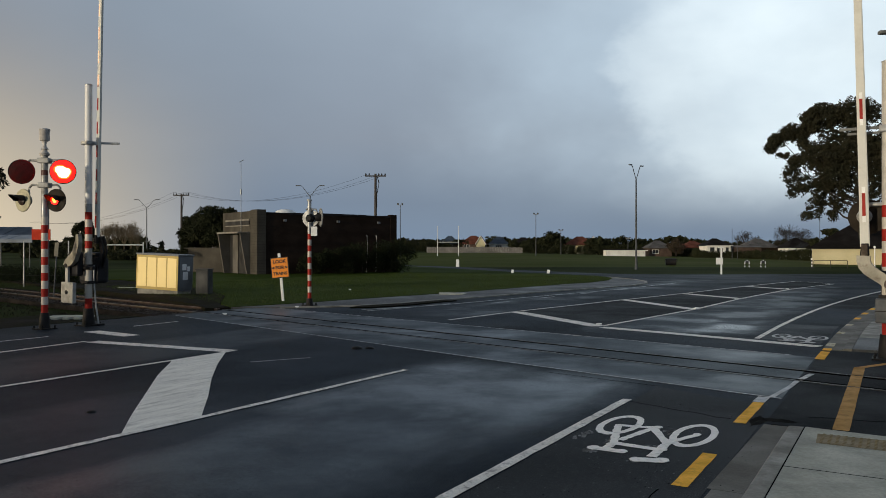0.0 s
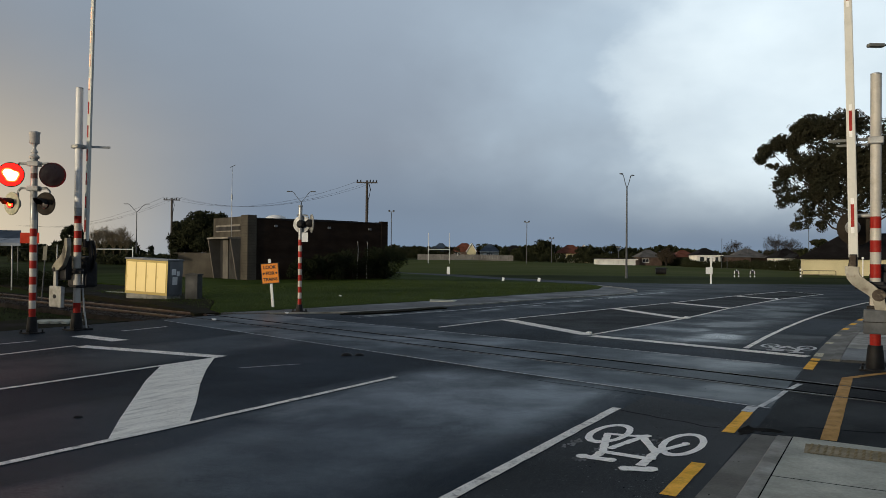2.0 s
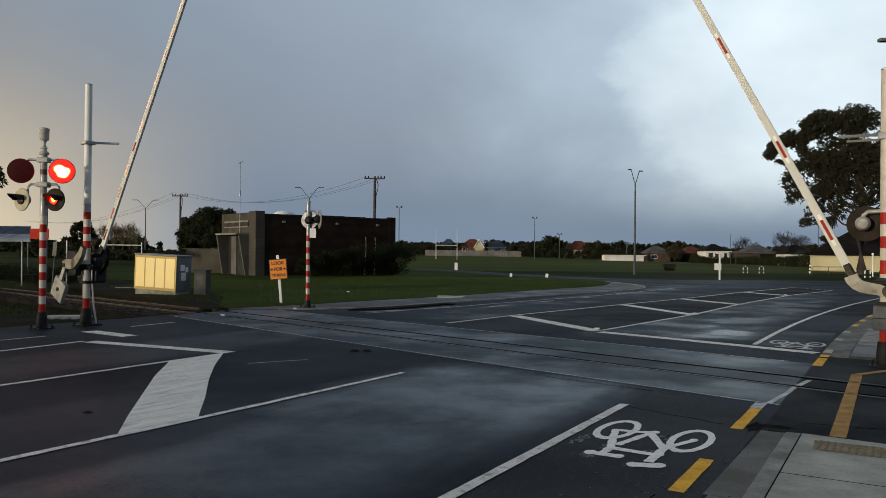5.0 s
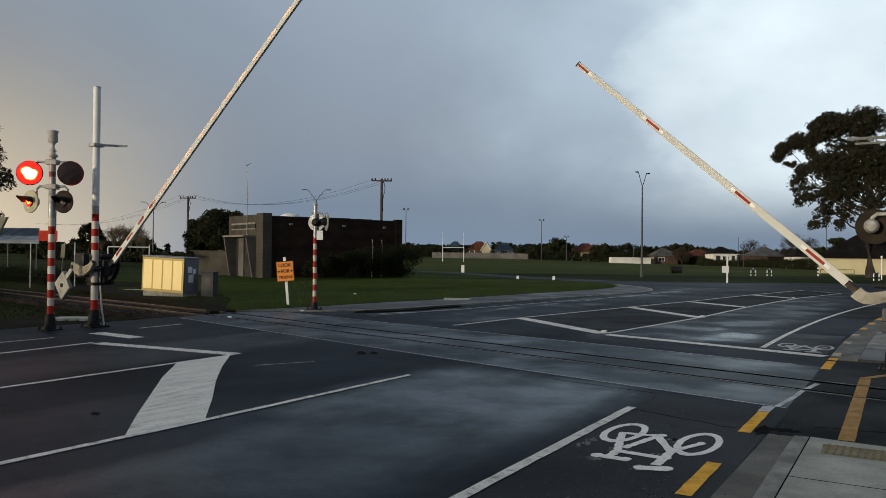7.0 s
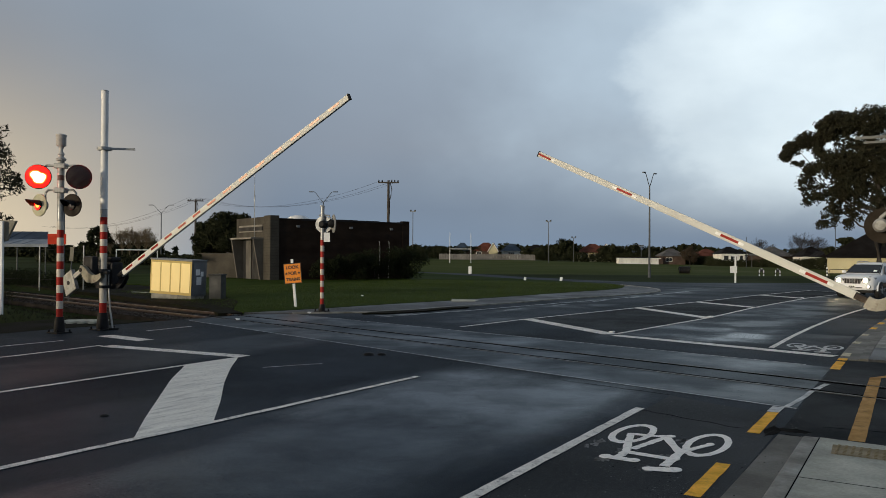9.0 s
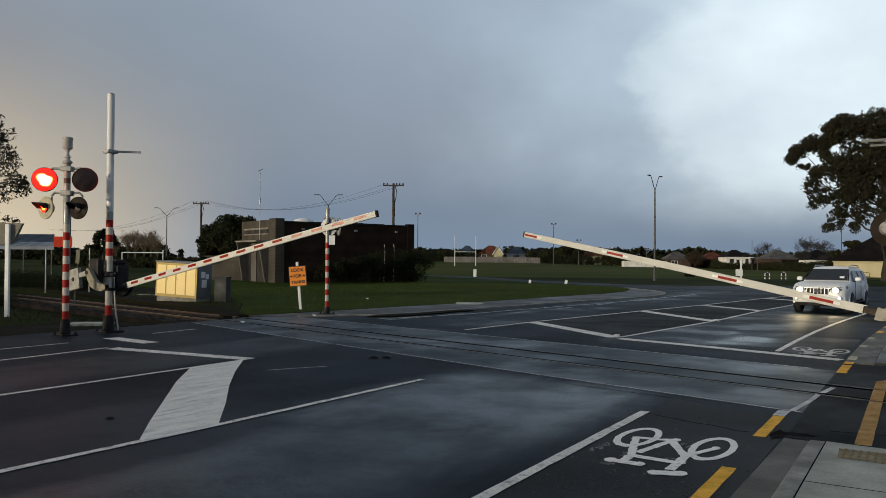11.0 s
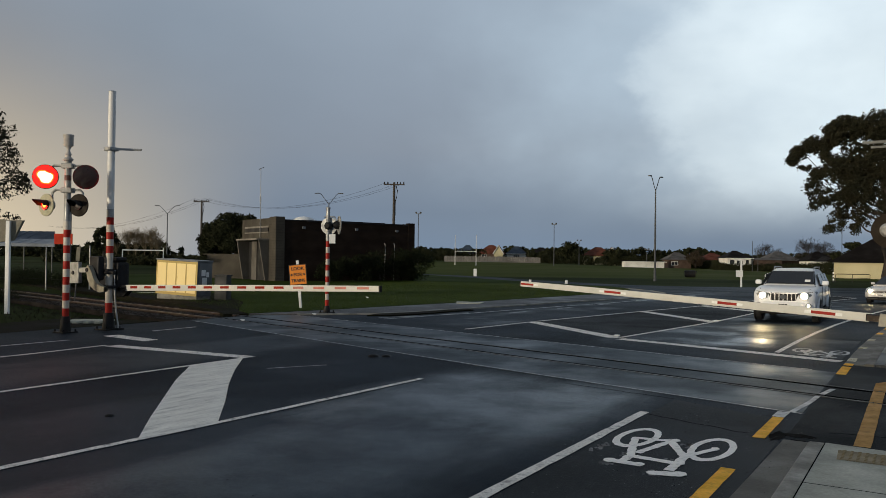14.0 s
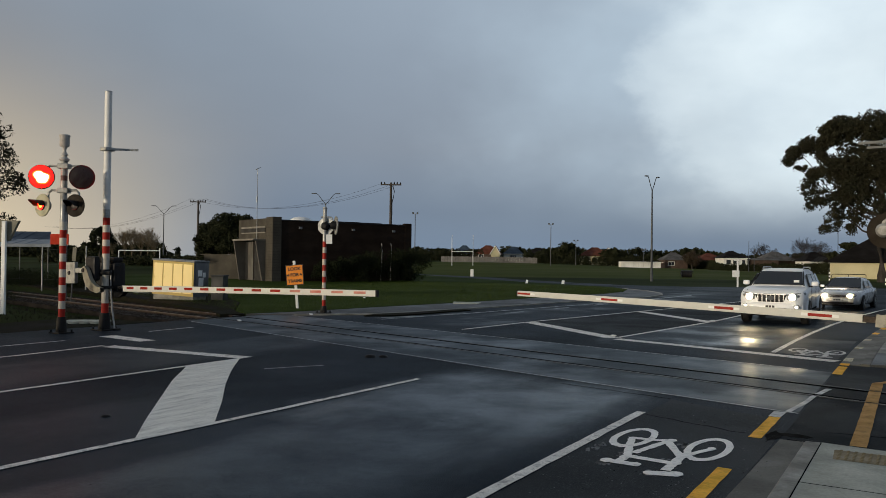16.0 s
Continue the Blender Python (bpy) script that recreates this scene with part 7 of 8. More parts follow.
def bare_tree(x, y, h, spread, trunk_r, seed, label, mat, upright=0.3, stems=6, depth=5, group="", fork=3):
    """A leafless tree: limbs that fork into ever finer twigs, each twig a slim three-sided bar."""
    rng = random.Random(seed)
    t = thing("tree", label, "tree", pose(x, y, lift(x, y)), group)
    bm = BM()
    pipe(bm, [(0, 0, -0.3), (0, 0, 0.2), (0.05, 0, h * 0.16), (0.0, 0.05, h * 0.3)], [trunk_r * 1.4, trunk_r * 1.1, trunk_r, trunk_r * 0.7], 8)
    part("trunk", bm, M["bark"], t)
    segs = []

    def grow(p, d, length, rad, left):
        q = p + d * length
        segs.append((p, q, rad, left))
        if left == 0:
            return
        for _ in range(fork if left > 1 else fork + 1):
            nd = (d + Vector((rng.gauss(0, 0.42), rng.gauss(0, 0.42), rng.gauss(upright * 0.5, 0.28)))).normalized()
            grow(p.lerp(q, rng.uniform(0.6, 1.0)), nd, length * rng.uniform(0.62, 0.86), rad * 0.62, left - 1)

    for k in range(stems):
        a = k * 6.283 / stems + rng.random()
        out = spread * rng.uniform(0.5, 1.0)
        d = Vector((math.cos(a) * out, math.sin(a) * out, h * (0.6 + upright * 0.5))).normalized()
        grow(Vector((0, 0, h * rng.uniform(0.10, 0.28))), d, h * 0.26, trunk_r * 0.5, depth)
    for name, keep in (("limb", lambda n: n > depth - 2), ("crown", lambda n: n <= depth - 2)):
        vs, fs = [], []
        for p, q, rad, left in segs:
            if not keep(left):
                continue
            m = (q - p).to_track_quat("Z", "Y").to_matrix()
            base = len(vs)
            for c, r in ((p, rad), (q, rad * 0.7)):
                vs += [tuple(c + m @ Vector((r * math.cos(2.0944 * k), r * math.sin(2.0944 * k), 0))) for k in range(3)]
            fs += [(base + k, base + (k + 1) % 3, base + 3 + (k + 1) % 3, base + 3 + k) for k in range(3)]
        me = bpy.data.meshes.new(name)
        me.from_pydata(vs, [], fs)
        me.materials.append(M[mat])
        ob = new(name, me)
        ob.parent = t
    return t


for i, (x, y, h) in enumerate(((-124.3, 88.8, 5.6), (-122.9, 90.3, 6.5), (-121.6, 90.9, 6.8), (-120.3, 91.8, 6.3), (-119.2, 92.4, 6.7), (-118.1, 92.8, 5.5))):
    bare_tree(x, y, h, 1.1, 0.09, 30 + i, "bare pale brown shelterbelt tree", "twig", upright=0.75, stems=11, depth=4, group="shelterbelt trees")
tree(-85.3, 205.1, 6.3, 4.2, 3.4, 2.8, 0.25, "leaf_dark", 40, 70, 0.4, 40, "dark round evergreen tree among the houses")
bare_tree(-34.5, 211.7, 7.0, 4.2, 0.16, 41, "bare winter tree behind the houses", "dark_twig", upright=0.2, stems=9)
bare_tree(-21.6, 190.3, 7.8, 5.2, 0.2, 42, "bare winter tree with a fine spreading crown", "dark_twig", upright=0.15, stems=11)
tree(-46.4, 187.3, 4.5, 2.3, 2.3, 2.1, 0.15, "leaf_brown", 50, 130, 0.13, 43, "brown winter shrubby tree by the houses")
for i, (x, y, h, r) in enumerate(((-72.5, 207.0, 5.2, 3.8), (-67.0, 209.5, 5.4, 4.0), (-62.0, 212.0, 5.0, 4.0), (-98.0, 211.0, 3.6, 3.4), (-93.0, 208.0, 3.4, 3.2), (-132.0, 216.0, 4.4, 3.6), (-140.0, 214.0, 4.8, 4.2), (-10.5, 143.0, 6.0, 2.6), (-6.0, 141.0, 6.2, 2.8))):
    tree(x, y, h, r, h * 0.5, h * 0.46, 0.2, "leaf_dark", 34, 60, 0.38, 50 + i, "dark evergreen tree among the distant houses", group="distant trees")


def hedge(name, pts, h, w, n, mat, seed, label, size=0.3, per=22):
    """A long ragged hedge along points."""
    rng = random.Random(seed)
    o = thing(name, label, "hedge", kind="stuff")
    cl = []
    for _ in range(n):
        k = rng.randrange(len(pts) - 1)
        t = rng.random()
        x = pts[k][0] + (pts[k + 1][0] - pts[k][0]) * t + rng.gauss(0, w * 0.4)
        y = pts[k][1] + (pts[k + 1][1] - pts[k][1]) * t + rng.gauss(0, w * 0.4)
        hh = h * (0.85 + 0.45 * noise.noise(Vector((x * 0.05, y * 0.05, seed))))
        cl.append((x, y, lift(x, y) + rng.uniform(0.05, 1.0) * hh, 0.75))
    leaf_cloud("foliage", o, mat, cl, per, size, seed, "stuff")
    return o


hedge("hedge", [(-90, 196.5), (-72, 204), (-58, 205)], 2.6, 1.0, 280, "leaf_dark", 71, "dark hedge along the far side of the field", 0.15, 80)
hedge("hedge", [(-57, 199), (-44, 196), (-38, 172.5), (-26, 168), (-12, 140)], 1.75, 0.9, 700, "leaf_dark", 72, "dark clipped hedge in front of the houses", 0.13, 80)
hedge("hedge", [(-150, 190), (-128, 200), (-113, 207)], 3.6, 2.0, 260, "leaf_dark", 73, "dark hedge beyond the field")
hedge("hedge", [(-112, 158), (-104, 150), (-96, 148)], 2.8, 2.5, 120, "leaf_dark", 74, "dark bushes at the edge of the field")
hedge("hedge", [(-140, 85), (-115, 82), (-96, 80), (-84, 74)], 1.7, 1.8, 260, "leaf_dark", 75, "dark hedge beyond the railway")
hedge("tree_line", [(-320, 330), (-250, 345), (-150, 310), (-90, 290), (-40, 270), (20, 240), (80, 260)], 6.0, 10, 5200, "leaf_dark", 77, "distant dark line of trees behind the houses", 0.6, 22)
hedge("hedge", [(-48, 15.5), (-40, 17.2), (-33, 18.4)], 0.45, 1.2, 200, "leaf_dark", 78, "low brown weeds beside the railway", 0.045, 120)
hedge("hedge", [(-60, 30), (-48, 27.5), (-38, 26.5)], 0.6, 1.6, 220, "leaf_shrub", 79, "rough weeds along the wire fence", 0.05, 120)
hedge("tree_line", [(-330, 120), (-240, 130), (-190, 125), (-150, 118)], 3.8, 8, 900, "leaf_dark", 80, "distant dark trees beyond the railway", 0.7, 14)


def build_grass():
    """Blades on the grass corner and rough tufts by the railway."""
    rng = np.random.RandomState(4)
    for name, mat, n, box_, h, label in (("grass_blades", "blade", 42000, (-34, -15, 18, 52), 0.05, "short damp grass blades of the corner lawn"), ("weed_tufts", "dry_blade", 14000, (-46, -18.4, 8, 24), 0.07, "dry weeds and tufts beside the railway")):
        x = rng.uniform(box_[0], box_[1], n)
        y = rng.uniform(box_[2], box_[3], n)
        keep = np.ones(n, bool)
        if mat == "blade":
            ex = np.interp(y, [p[1] for p in GRASS_EDGE[:11]], [p[0] for p in GRASS_EDGE[:11]])
            keep = (x < ex - 0.05) & (y > 17.9 + (-18.3 - x) * 0.40 + 0.3)
        else:
            off = y - (12.16 - 0.2571 * x)
            keep = ((off < -1.8) & (x < -20.6)) | ((off > 1.8) & (off < 4.0) & (x < -19))
        x, y = x[keep], y[keep]
        n = len(x)
        z = np.full(n, 0.045) if mat == "blade" else np.array([lift(a, b) for a, b in zip(x, y)])
        ang = rng.uniform(0, 6.283, n)
        hh = h * rng.uniform(0.5, 1.5, n)
        w = hh * 0.16
        lx, ly = rng.normal(0, 0.4, n) * hh, rng.normal(0, 0.4, n) * hh
        v = np.empty((n, 3, 3))
        v[:, 0] = np.stack([x - np.cos(ang) * w, y - np.sin(ang) * w, z], 1)
        v[:, 1] = np.stack([x + np.cos(ang) * w, y + np.sin(ang) * w, z], 1)
        v[:, 2] = np.stack([x + lx, y + ly, z + hh], 1)
        me = bpy.data.meshes.new(name)
        me.from_pydata(v.reshape(-1, 3).tolist(), [], np.arange(n * 3).reshape(-1, 3).tolist())
        me.materials.append(M[mat])
        tagged(new(name, me), label, "grass", kind="stuff")


build_grass()


# unseen wall across the road's south end, added to shade the near ground from the sun
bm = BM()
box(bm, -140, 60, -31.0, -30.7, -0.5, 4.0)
solid("wall_south", bm, M["block_grey"], "plain grey block wall, unseen, added for shade", "wall")
# second unseen wall, added to keep sun off the shelter and field at left
bm = BM()
box(bm, -150, -64, 5.0, 5.3, -0.5, 6.0)
solid("wall_west", bm, M["block_grey"], "plain grey block wall, unseen, added for shade", "wall")


# ---------- vehicles ----------
def loft(bm, sections, cap=True, mi=0):
    rings = [[bm.verts.new(p) for p in s] for s in sections]
    n = len(rings[0])
    for a, b in zip(rings, rings[1:]):
        for k in range(n):
            f = bm.faces.new((a[k], a[(k + 1) % n], b[(k + 1) % n], b[k]))
            f.smooth, f.material_index = True, mi
    if cap:
        bm.faces.new(rings[0][::-1]).material_index = mi
        bm.faces.new(rings[-1]).material_index = mi


def body_ring(y, w, z0, z1, tuck=0.06, r=0.10, dy_top=0.0):
    """Half-width w, from z0 to z1, with rounded shoulders and a tucked sill; a closed loop."""
    right = [(w - tuck - 0.06, z0), (w - tuck, z0 + 0.05), (w - 0.01, z0 + (z1 - z0) * 0.40), (w, z0 + (z1 - z0) * 0.62), (w - 0.02, z1 - r * 0.8), (w - r * 0.45, z1 - r * 0.2), (w - r * 1.4, z1)]
    pts = right + [(0.0, z1 + 0.012)] + [(-x, z) for x, z in right[::-1]]
    return [Vector((x, y + dy_top * max(0, (z - z0) / max(z1 - z0, 0.01)), z)) for x, z in pts]


def wheel(parent, x, y, r, w, side):
    bm = BM()
    turn = pose(x, y, r, 0, 90, 0)
    lathe(bm, [(r * 0.62, -w / 2), (r * 0.93, -w / 2), (r, -w / 2 + 0.03), (r, w / 2 - 0.03), (r * 0.93, w / 2), (r * 0.62, w / 2)], 30, turn)
    t = part("wheel", bm, M["tyre"], parent, "black tyre")
    bm = BM()
    o = side * (w / 2 - 0.02)
    lathe(bm, [(r * 0.60, -0.015), (r * 0.60, 0.01), (r * 0.2, 0.03), (r * 0.12, 0.035)] if side > 0 else [(r * 0.60, 0.015), (r * 0.60, -0.01), (r * 0.2, -0.03), (r * 0.12, -0.035)], 24, pose(x + o, y, r, 0, 90, 0))
    part("rim", bm, M["rim"], t, "silver alloy rim")
    for k in range(5):
        bm = BM()
        a = k * 2 * math.pi / 5
        m = pose(x + o + side * 0.025, y, r) @ Matrix.Rotation(a, 4, "X")
        box(bm, -0.012, 0.012, -0.03, 0.03, r * 0.12, r * 0.56, 0.006, m)
        part("spoke", bm, M["rim"], t)


def panel(parent, name, mat, quad, off=0.008, label=""):
    """A pane following four corners, standing a little proud."""
    bm = BM()
    q = [Vector(p) for p in quad]
    n = (q[1] - q[0]).cross(q[3] - q[0]).normalized()
    inner = [bm.verts.new(p - n * 0.004) for p in q]
    outer = [bm.verts.new(p + n * off) for p in q]
    bm.faces.new(outer)
    bm.faces.new(inner[::-1])
    for k in range(4):
        bm.faces.new((inner[k], inner[(k + 1) % 4], outer[(k + 1) % 4], outer[k]))
    return part(name, bm, M[mat], parent, label)


def cabin(parent, mat, st, belt, label=""):
    """Greenhouse from stations (y, roof height, half-width at belt, half-width at roof)."""
    bm = BM()
    secs = []
    for y, zt, wb, wt in st:
        h = max(zt - belt, 0.02)
        right = [(wb, belt - 0.05), (wb, belt), (wt + 0.012, zt - h * 0.16), (wt - 0.05, zt - h * 0.03), (wt - 0.2, zt)]
        pts = right + [(0, zt + 0.015)] + [(-x, z) for x, z in right[::-1]]
        secs.append([Vector((x, y, z)) for x, z in pts])
    loft(bm, secs)
    return part("cabin", bm, M[mat], parent, label)


def build_suv():
    """Local: nose towards -y, origin on the ground under the front axle."""
    c = thing("suv", "white four-wheel-drive wagon with roof rails and headlights on", "car")
    bm = BM()
    st = [(-0.98, 0.70, 0.46, 0.86, 0.0), (-0.92, 0.82, 0.42, 1.00, 0.0), (-0.78, 0.90, 0.40, 1.08, 0.0), (-0.45, 0.935, 0.42, 1.13, 0.0), (0.0, 0.945, 0.45, 1.17, 0.0), (0.5, 0.94, 0.42, 1.20, 0.0), (1.4, 0.94, 0.42, 1.16, 0.0), (2.6, 0.94, 0.44, 1.16, 0.0), (3.3, 0.93, 0.50, 1.16, 0.0), (3.72, 0.88, 0.55, 1.12, 0.0), (3.78, 0.80, 0.60, 1.05, 0.0)]
    loft(bm, [body_ring(y, w, z0, z1, 0.05, 0.14) for y, w, z0, z1, _ in st])
    part("body", bm, M["car_white"], c, "white painted body")
    cabin(c, "car_white", [(0.42, 1.20, 0.85, 0.79), (0.95, 1.52, 0.87, 0.70), (1.22, 1.71, 0.88, 0.67), (1.6, 1.765, 0.88, 0.66), (2.6, 1.76, 0.88, 0.66), (3.35, 1.70, 0.87, 0.65), (3.65, 1.30, 0.84, 0.72)], 1.17)
    panel(c, "windscreen", "car_glass", [(-0.715, 0.44, 1.24), (0.715, 0.44, 1.24), (0.615, 1.10, 1.645), (-0.615, 1.10, 1.645)], 0.03, "dark windscreen")
    for s in (-1, 1):
        for y0, y1 in ((0.95, 1.75), (1.85, 2.6), (2.7, 3.3)):
            q = [(s * 0.885, y0 - (0.3 if y0 < 1 else 0.0), 1.22), (s * 0.885, y1, 1.22), (s * 0.735, y1, 1.59), (s * 0.735, y0 + 0.12, 1.59)]
            panel(c, "side_window", "car_glass", q if s > 0 else q[::-1], 0.014, "dark side window")
        bm = BM()
        pipe(bm, [(s * 0.61, 1.35, 1.75), (s * 0.615, 1.5, 1.81), (s * 0.62, 2.9, 1.81), (s * 0.61, 3.1, 1.73)], 0.02)
        part("roof_rail", bm, M["rim"], c, "silver roof rail")
        bm = BM()
        box(bm, s * 1.02 - 0.105, s * 1.02 + 0.105, 0.72, 0.84, 1.20, 1.36, 0.06)
        mi = part("mirror", bm, M["car_white"], c, "white door mirror")
        bm = BM()
        box(bm, s * 0.90 - 0.05, s * 0.90 + 0.05, 0.76, 0.82, 1.17, 1.22, 0.01)
        part("mirror_stalk", bm, M["black_steel"], mi)
        # swept headlamp unit wrapping round the corner
        bm = BM()
        arc = ((0.46, -0.992, 0.81, 0.955), (0.60, -0.972, 0.79, 0.985), (0.72, -0.925, 0.80, 1.01), (0.815, -0.83, 0.835, 1.025), (0.885, -0.66, 0.90, 1.03), (0.915, -0.52, 0.965, 1.035))
        rows = []
        for ax_, ay_, z0, z1 in arc:
            n = Vector((ax_ - 0.35, ay_ + 0.45, 0)).normalized()
            rows.append([bm.verts.new((s * (ax_ + n.x * o), ay_ + n.y * o, z)) for o, z in ((-0.05, z0 - 0.01), (0.004, z0), (0.016, (z0 + z1) / 2), (0.0, z1), (-0.05, z1 + 0.005))])
        for r0, r1 in zip(rows, rows[1:]):
            for k in range(4):
                bm.faces.new((r0[k], r0[k + 1], r1[k + 1], r1[k])).smooth = True
            bm.faces.new((r0[4], r0[0], r1[0], r1[4]))
        bm.faces.new(rows[0])
        bm.faces.new(rows[-1][::-1])
        h = part("headlight", bm, M["lamp_glass"], c, "clear swept-back headlight")
        bm = BM()
        lathe(bm, [(0.098, 0.0), (0.088, 0.04)], 18, pose(s * 0.60, -0.992, 0.885, 90, 0, 0))
        part("lit_bulb", bm, M["headlamp"], h, "lit headlamp")
        # ring added to keep the bulb's light off the bodywork
        bm = BM()
        lathe(bm, [(0.1, -0.03), (0.114, -0.03), (0.114, 0.036), (0.1, 0.036), (0.1, -0.03)], 18, pose(s * 0.60, -0.992, 0.885, 90, 0, 0))
        part("bezel", bm, M["dull_chrome"], h, "chrome ring added to shade the body from the bulb")
        bm = BM()
        lathe(bm, [(0.05, 0.0), (0.045, 0.02)], 14, pose(s * 0.755, -0.92, 0.915, 90, 0, s * 32))
        part("reflector", bm, M["rim"], h, "unlit side reflector")
        # bonnet seam, screen pillar trim, door seams and sill
        bm = BM()
        pipe(bm, [(s * 0.70, -0.80, 1.078), (s * 0.755, -0.45, 1.118), (s * 0.775, 0.0, 1.158), (s * 0.78, 0.42, 1.188)], 0.007, 5)
        part("bonnet_seam", bm, M["black_steel"], c)
        bm = BM()
        pipe(bm, [(s * 0.745, 0.44, 1.225), (s * 0.690, 0.80, 1.46), (s * 0.638, 1.12, 1.675)], 0.016, 6)
        part("screen_trim", bm, M["black_steel"], c)
        bm = BM()
        pipe(bm, [(s * 0.12 - 0.30, 0.43, 1.245), (s * 0.12 + 0.1, 0.50, 1.295), (s * 0.12 + 0.42, 0.46, 1.265)], 0.010, 5)
        part("wiper", bm, M["black_steel"], c)
        for y in (0.72, 1.80, 2.62):
            bm = BM()
            box(bm, s * 0.938 - 0.006, s * 0.938 + 0.006, y - 0.006, y + 0.006, 0.52, 1.16)
            part("door_seam", bm, M["black_steel"], c)
        bm = BM()
        box(bm, s * 0.93 - 0.05, s * 0.93 + 0.05, 0.52, 2.30, 0.36, 0.42, 0.015)
        part("side_step", bm, M["black_steel"], c, "black side step")
        bm = BM()
        lathe(bm, [(0.085, -0.02), (0.08, 0.03)], 16, pose(s * 0.72, -0.975, 0.58, 90, 0, 0))
        f = part("fog_lamp", bm, M["lamp_glass"], c)
        bm = BM()
        lathe(bm, [(0.04, 0.03), (0.035, 0.04)], 14, pose(s * 0.72, -0.975, 0.58, 90, 0, 0))
        part("lit_bulb", bm, M["fog_bulb"], f, "lit fog lamp")
        # wheel arch
        for ya in (0.0, 2.79):
            bm = BM()
            pts = [(ya + 0.46 * math.cos(a), 0.40 + 0.46 * math.sin(a)) for a in np.linspace(-0.1, math.pi + 0.1, 14)]
            ins = [(ya + 0.41 * math.cos(a), 0.40 + 0.41 * math.sin(a)) for a in np.linspace(-0.1, math.pi + 0.1, 14)]
            for k in range(13):
                vs = [bm.verts.new((s * xx, p[0], p[1])) for xx, p in ((0.965, pts[k]), (0.965, pts[k + 1]), (0.965, ins[k + 1]), (0.965, ins[k]))]
                v2 = [bm.verts.new((s * 0.90, p[0], p[1])) for p in (pts[k], pts[k + 1], ins[k + 1], ins[k])]
                bm.faces.new(vs)
                bm.faces.new((vs[0], vs[1], v2[1], v2[0]))
                bm.faces.new((vs[3], vs[2], v2[2], v2[3]))
            part("wheel_arch", bm, M["car_white"], c)
            bm = BM()
            lathe(bm, [(0.41, -0.02), (0.41, 0.02)], 24, pose(s * 0.935, ya, 0.40, 0, 90, 0))
            part("arch_liner", bm, M["black_steel"], c, "dark wheel well")
            wheel(c, s * 0.86, ya, 0.385, 0.25, s)
        bm = BM()
        box(bm, s * 0.955 - 0.012, s * 0.955 + 0.012, 1.55, 1.75, 1.02, 1.06, 0.006)
        part("door_handle", bm, M["car_white"], c)
    # grille with upright bars, badge, bumper opening and plate
    bm = BM()
    loft(bm, [[Vector((x, -0.94, z)) for x, z in ((-0.37, 0.71), (0.37, 0.71), (0.455, 0.955), (-0.455, 0.955))], [Vector((x, -0.995, z)) for x, z in ((-0.35, 0.73), (0.35, 0.73), (0.435, 0.945), (-0.435, 0.945))]])
    g = part("grille", bm, M["black_steel"], c, "dark grille")
    bm = BM()
    box(bm, -0.47, 0.47, -1.005, -0.94, 0.945, 0.985, 0.012)
    part("grille_trim", bm, M["rim"], g, "chrome trim")
    for i in range(7):
        x = -0.36 + i * 0.12
        bm = BM()
        box(bm, x - 0.015, x + 0.015, -1.012, -0.996, 0.735, 0.945, 0.004)
        part("grille_bar", bm, M["dull_chrome"], g, "chrome grille bar")
    bm = BM()
    lathe(bm, [(0.085, 0.0), (0.075, 0.012)], 20, pose(0, -1.013, 0.85, 90, 0, 0) @ Matrix.Diagonal((1.25, 0.85, 1, 1)))
    part("badge", bm, M["lamp_grey"], g, "plain chrome oval badge")
    bm = BM()
    loft(bm, [[Vector((x, y, z)) for x, y, z in ((w, yy, 0.42), (w, yy - 0.04, 0.47), (w, yy - 0.05, 0.64), (w, yy, 0.70), (w, yy + 0.2, 0.70), (w, yy + 0.2, 0.42))] for w, yy in ((-0.88, -0.76), (-0.72, -0.93), (-0.4, -0.99), (0.4, -0.99), (0.72, -0.93), (0.88, -0.76))])
    part("front_bumper", bm, M["car_white"], c)
    bm = BM()
    box(bm, -0.45, 0.45, -1.055, -1.03, 0.50, 0.55, 0.01)
    part("air_intake", bm, M["black_steel"], c)
    bm = BM()
    box(bm, -0.18, 0.18, -1.07, -1.056, 0.53, 0.645, 0.005)
    p = part("plate", bm, M["sign_white"], c, "white number plate")
    for i in range(3):
        bm = BM()
        box(bm, -0.13 + i * 0.09, -0.06 + i * 0.09, -1.074, -1.0702, 0.555, 0.62)
        part("plate_bar", bm, M["sign_black"], p)
    bm = BM()
    box(bm, 0.44, 0.60, -0.005, 0.005, 0.0, 0.09, 0.0, pose(0, 0.50, 1.32, -36, 0, 0))
    part("sticker", bm, M["sign_white"], c, "small white screen sticker")
    bm = BM()
    box(bm, -0.80, 0.80, -0.6, 3.5, 0.26, 0.46, 0.03)
    part("underbody", bm, M["black_steel"], c)
    return c


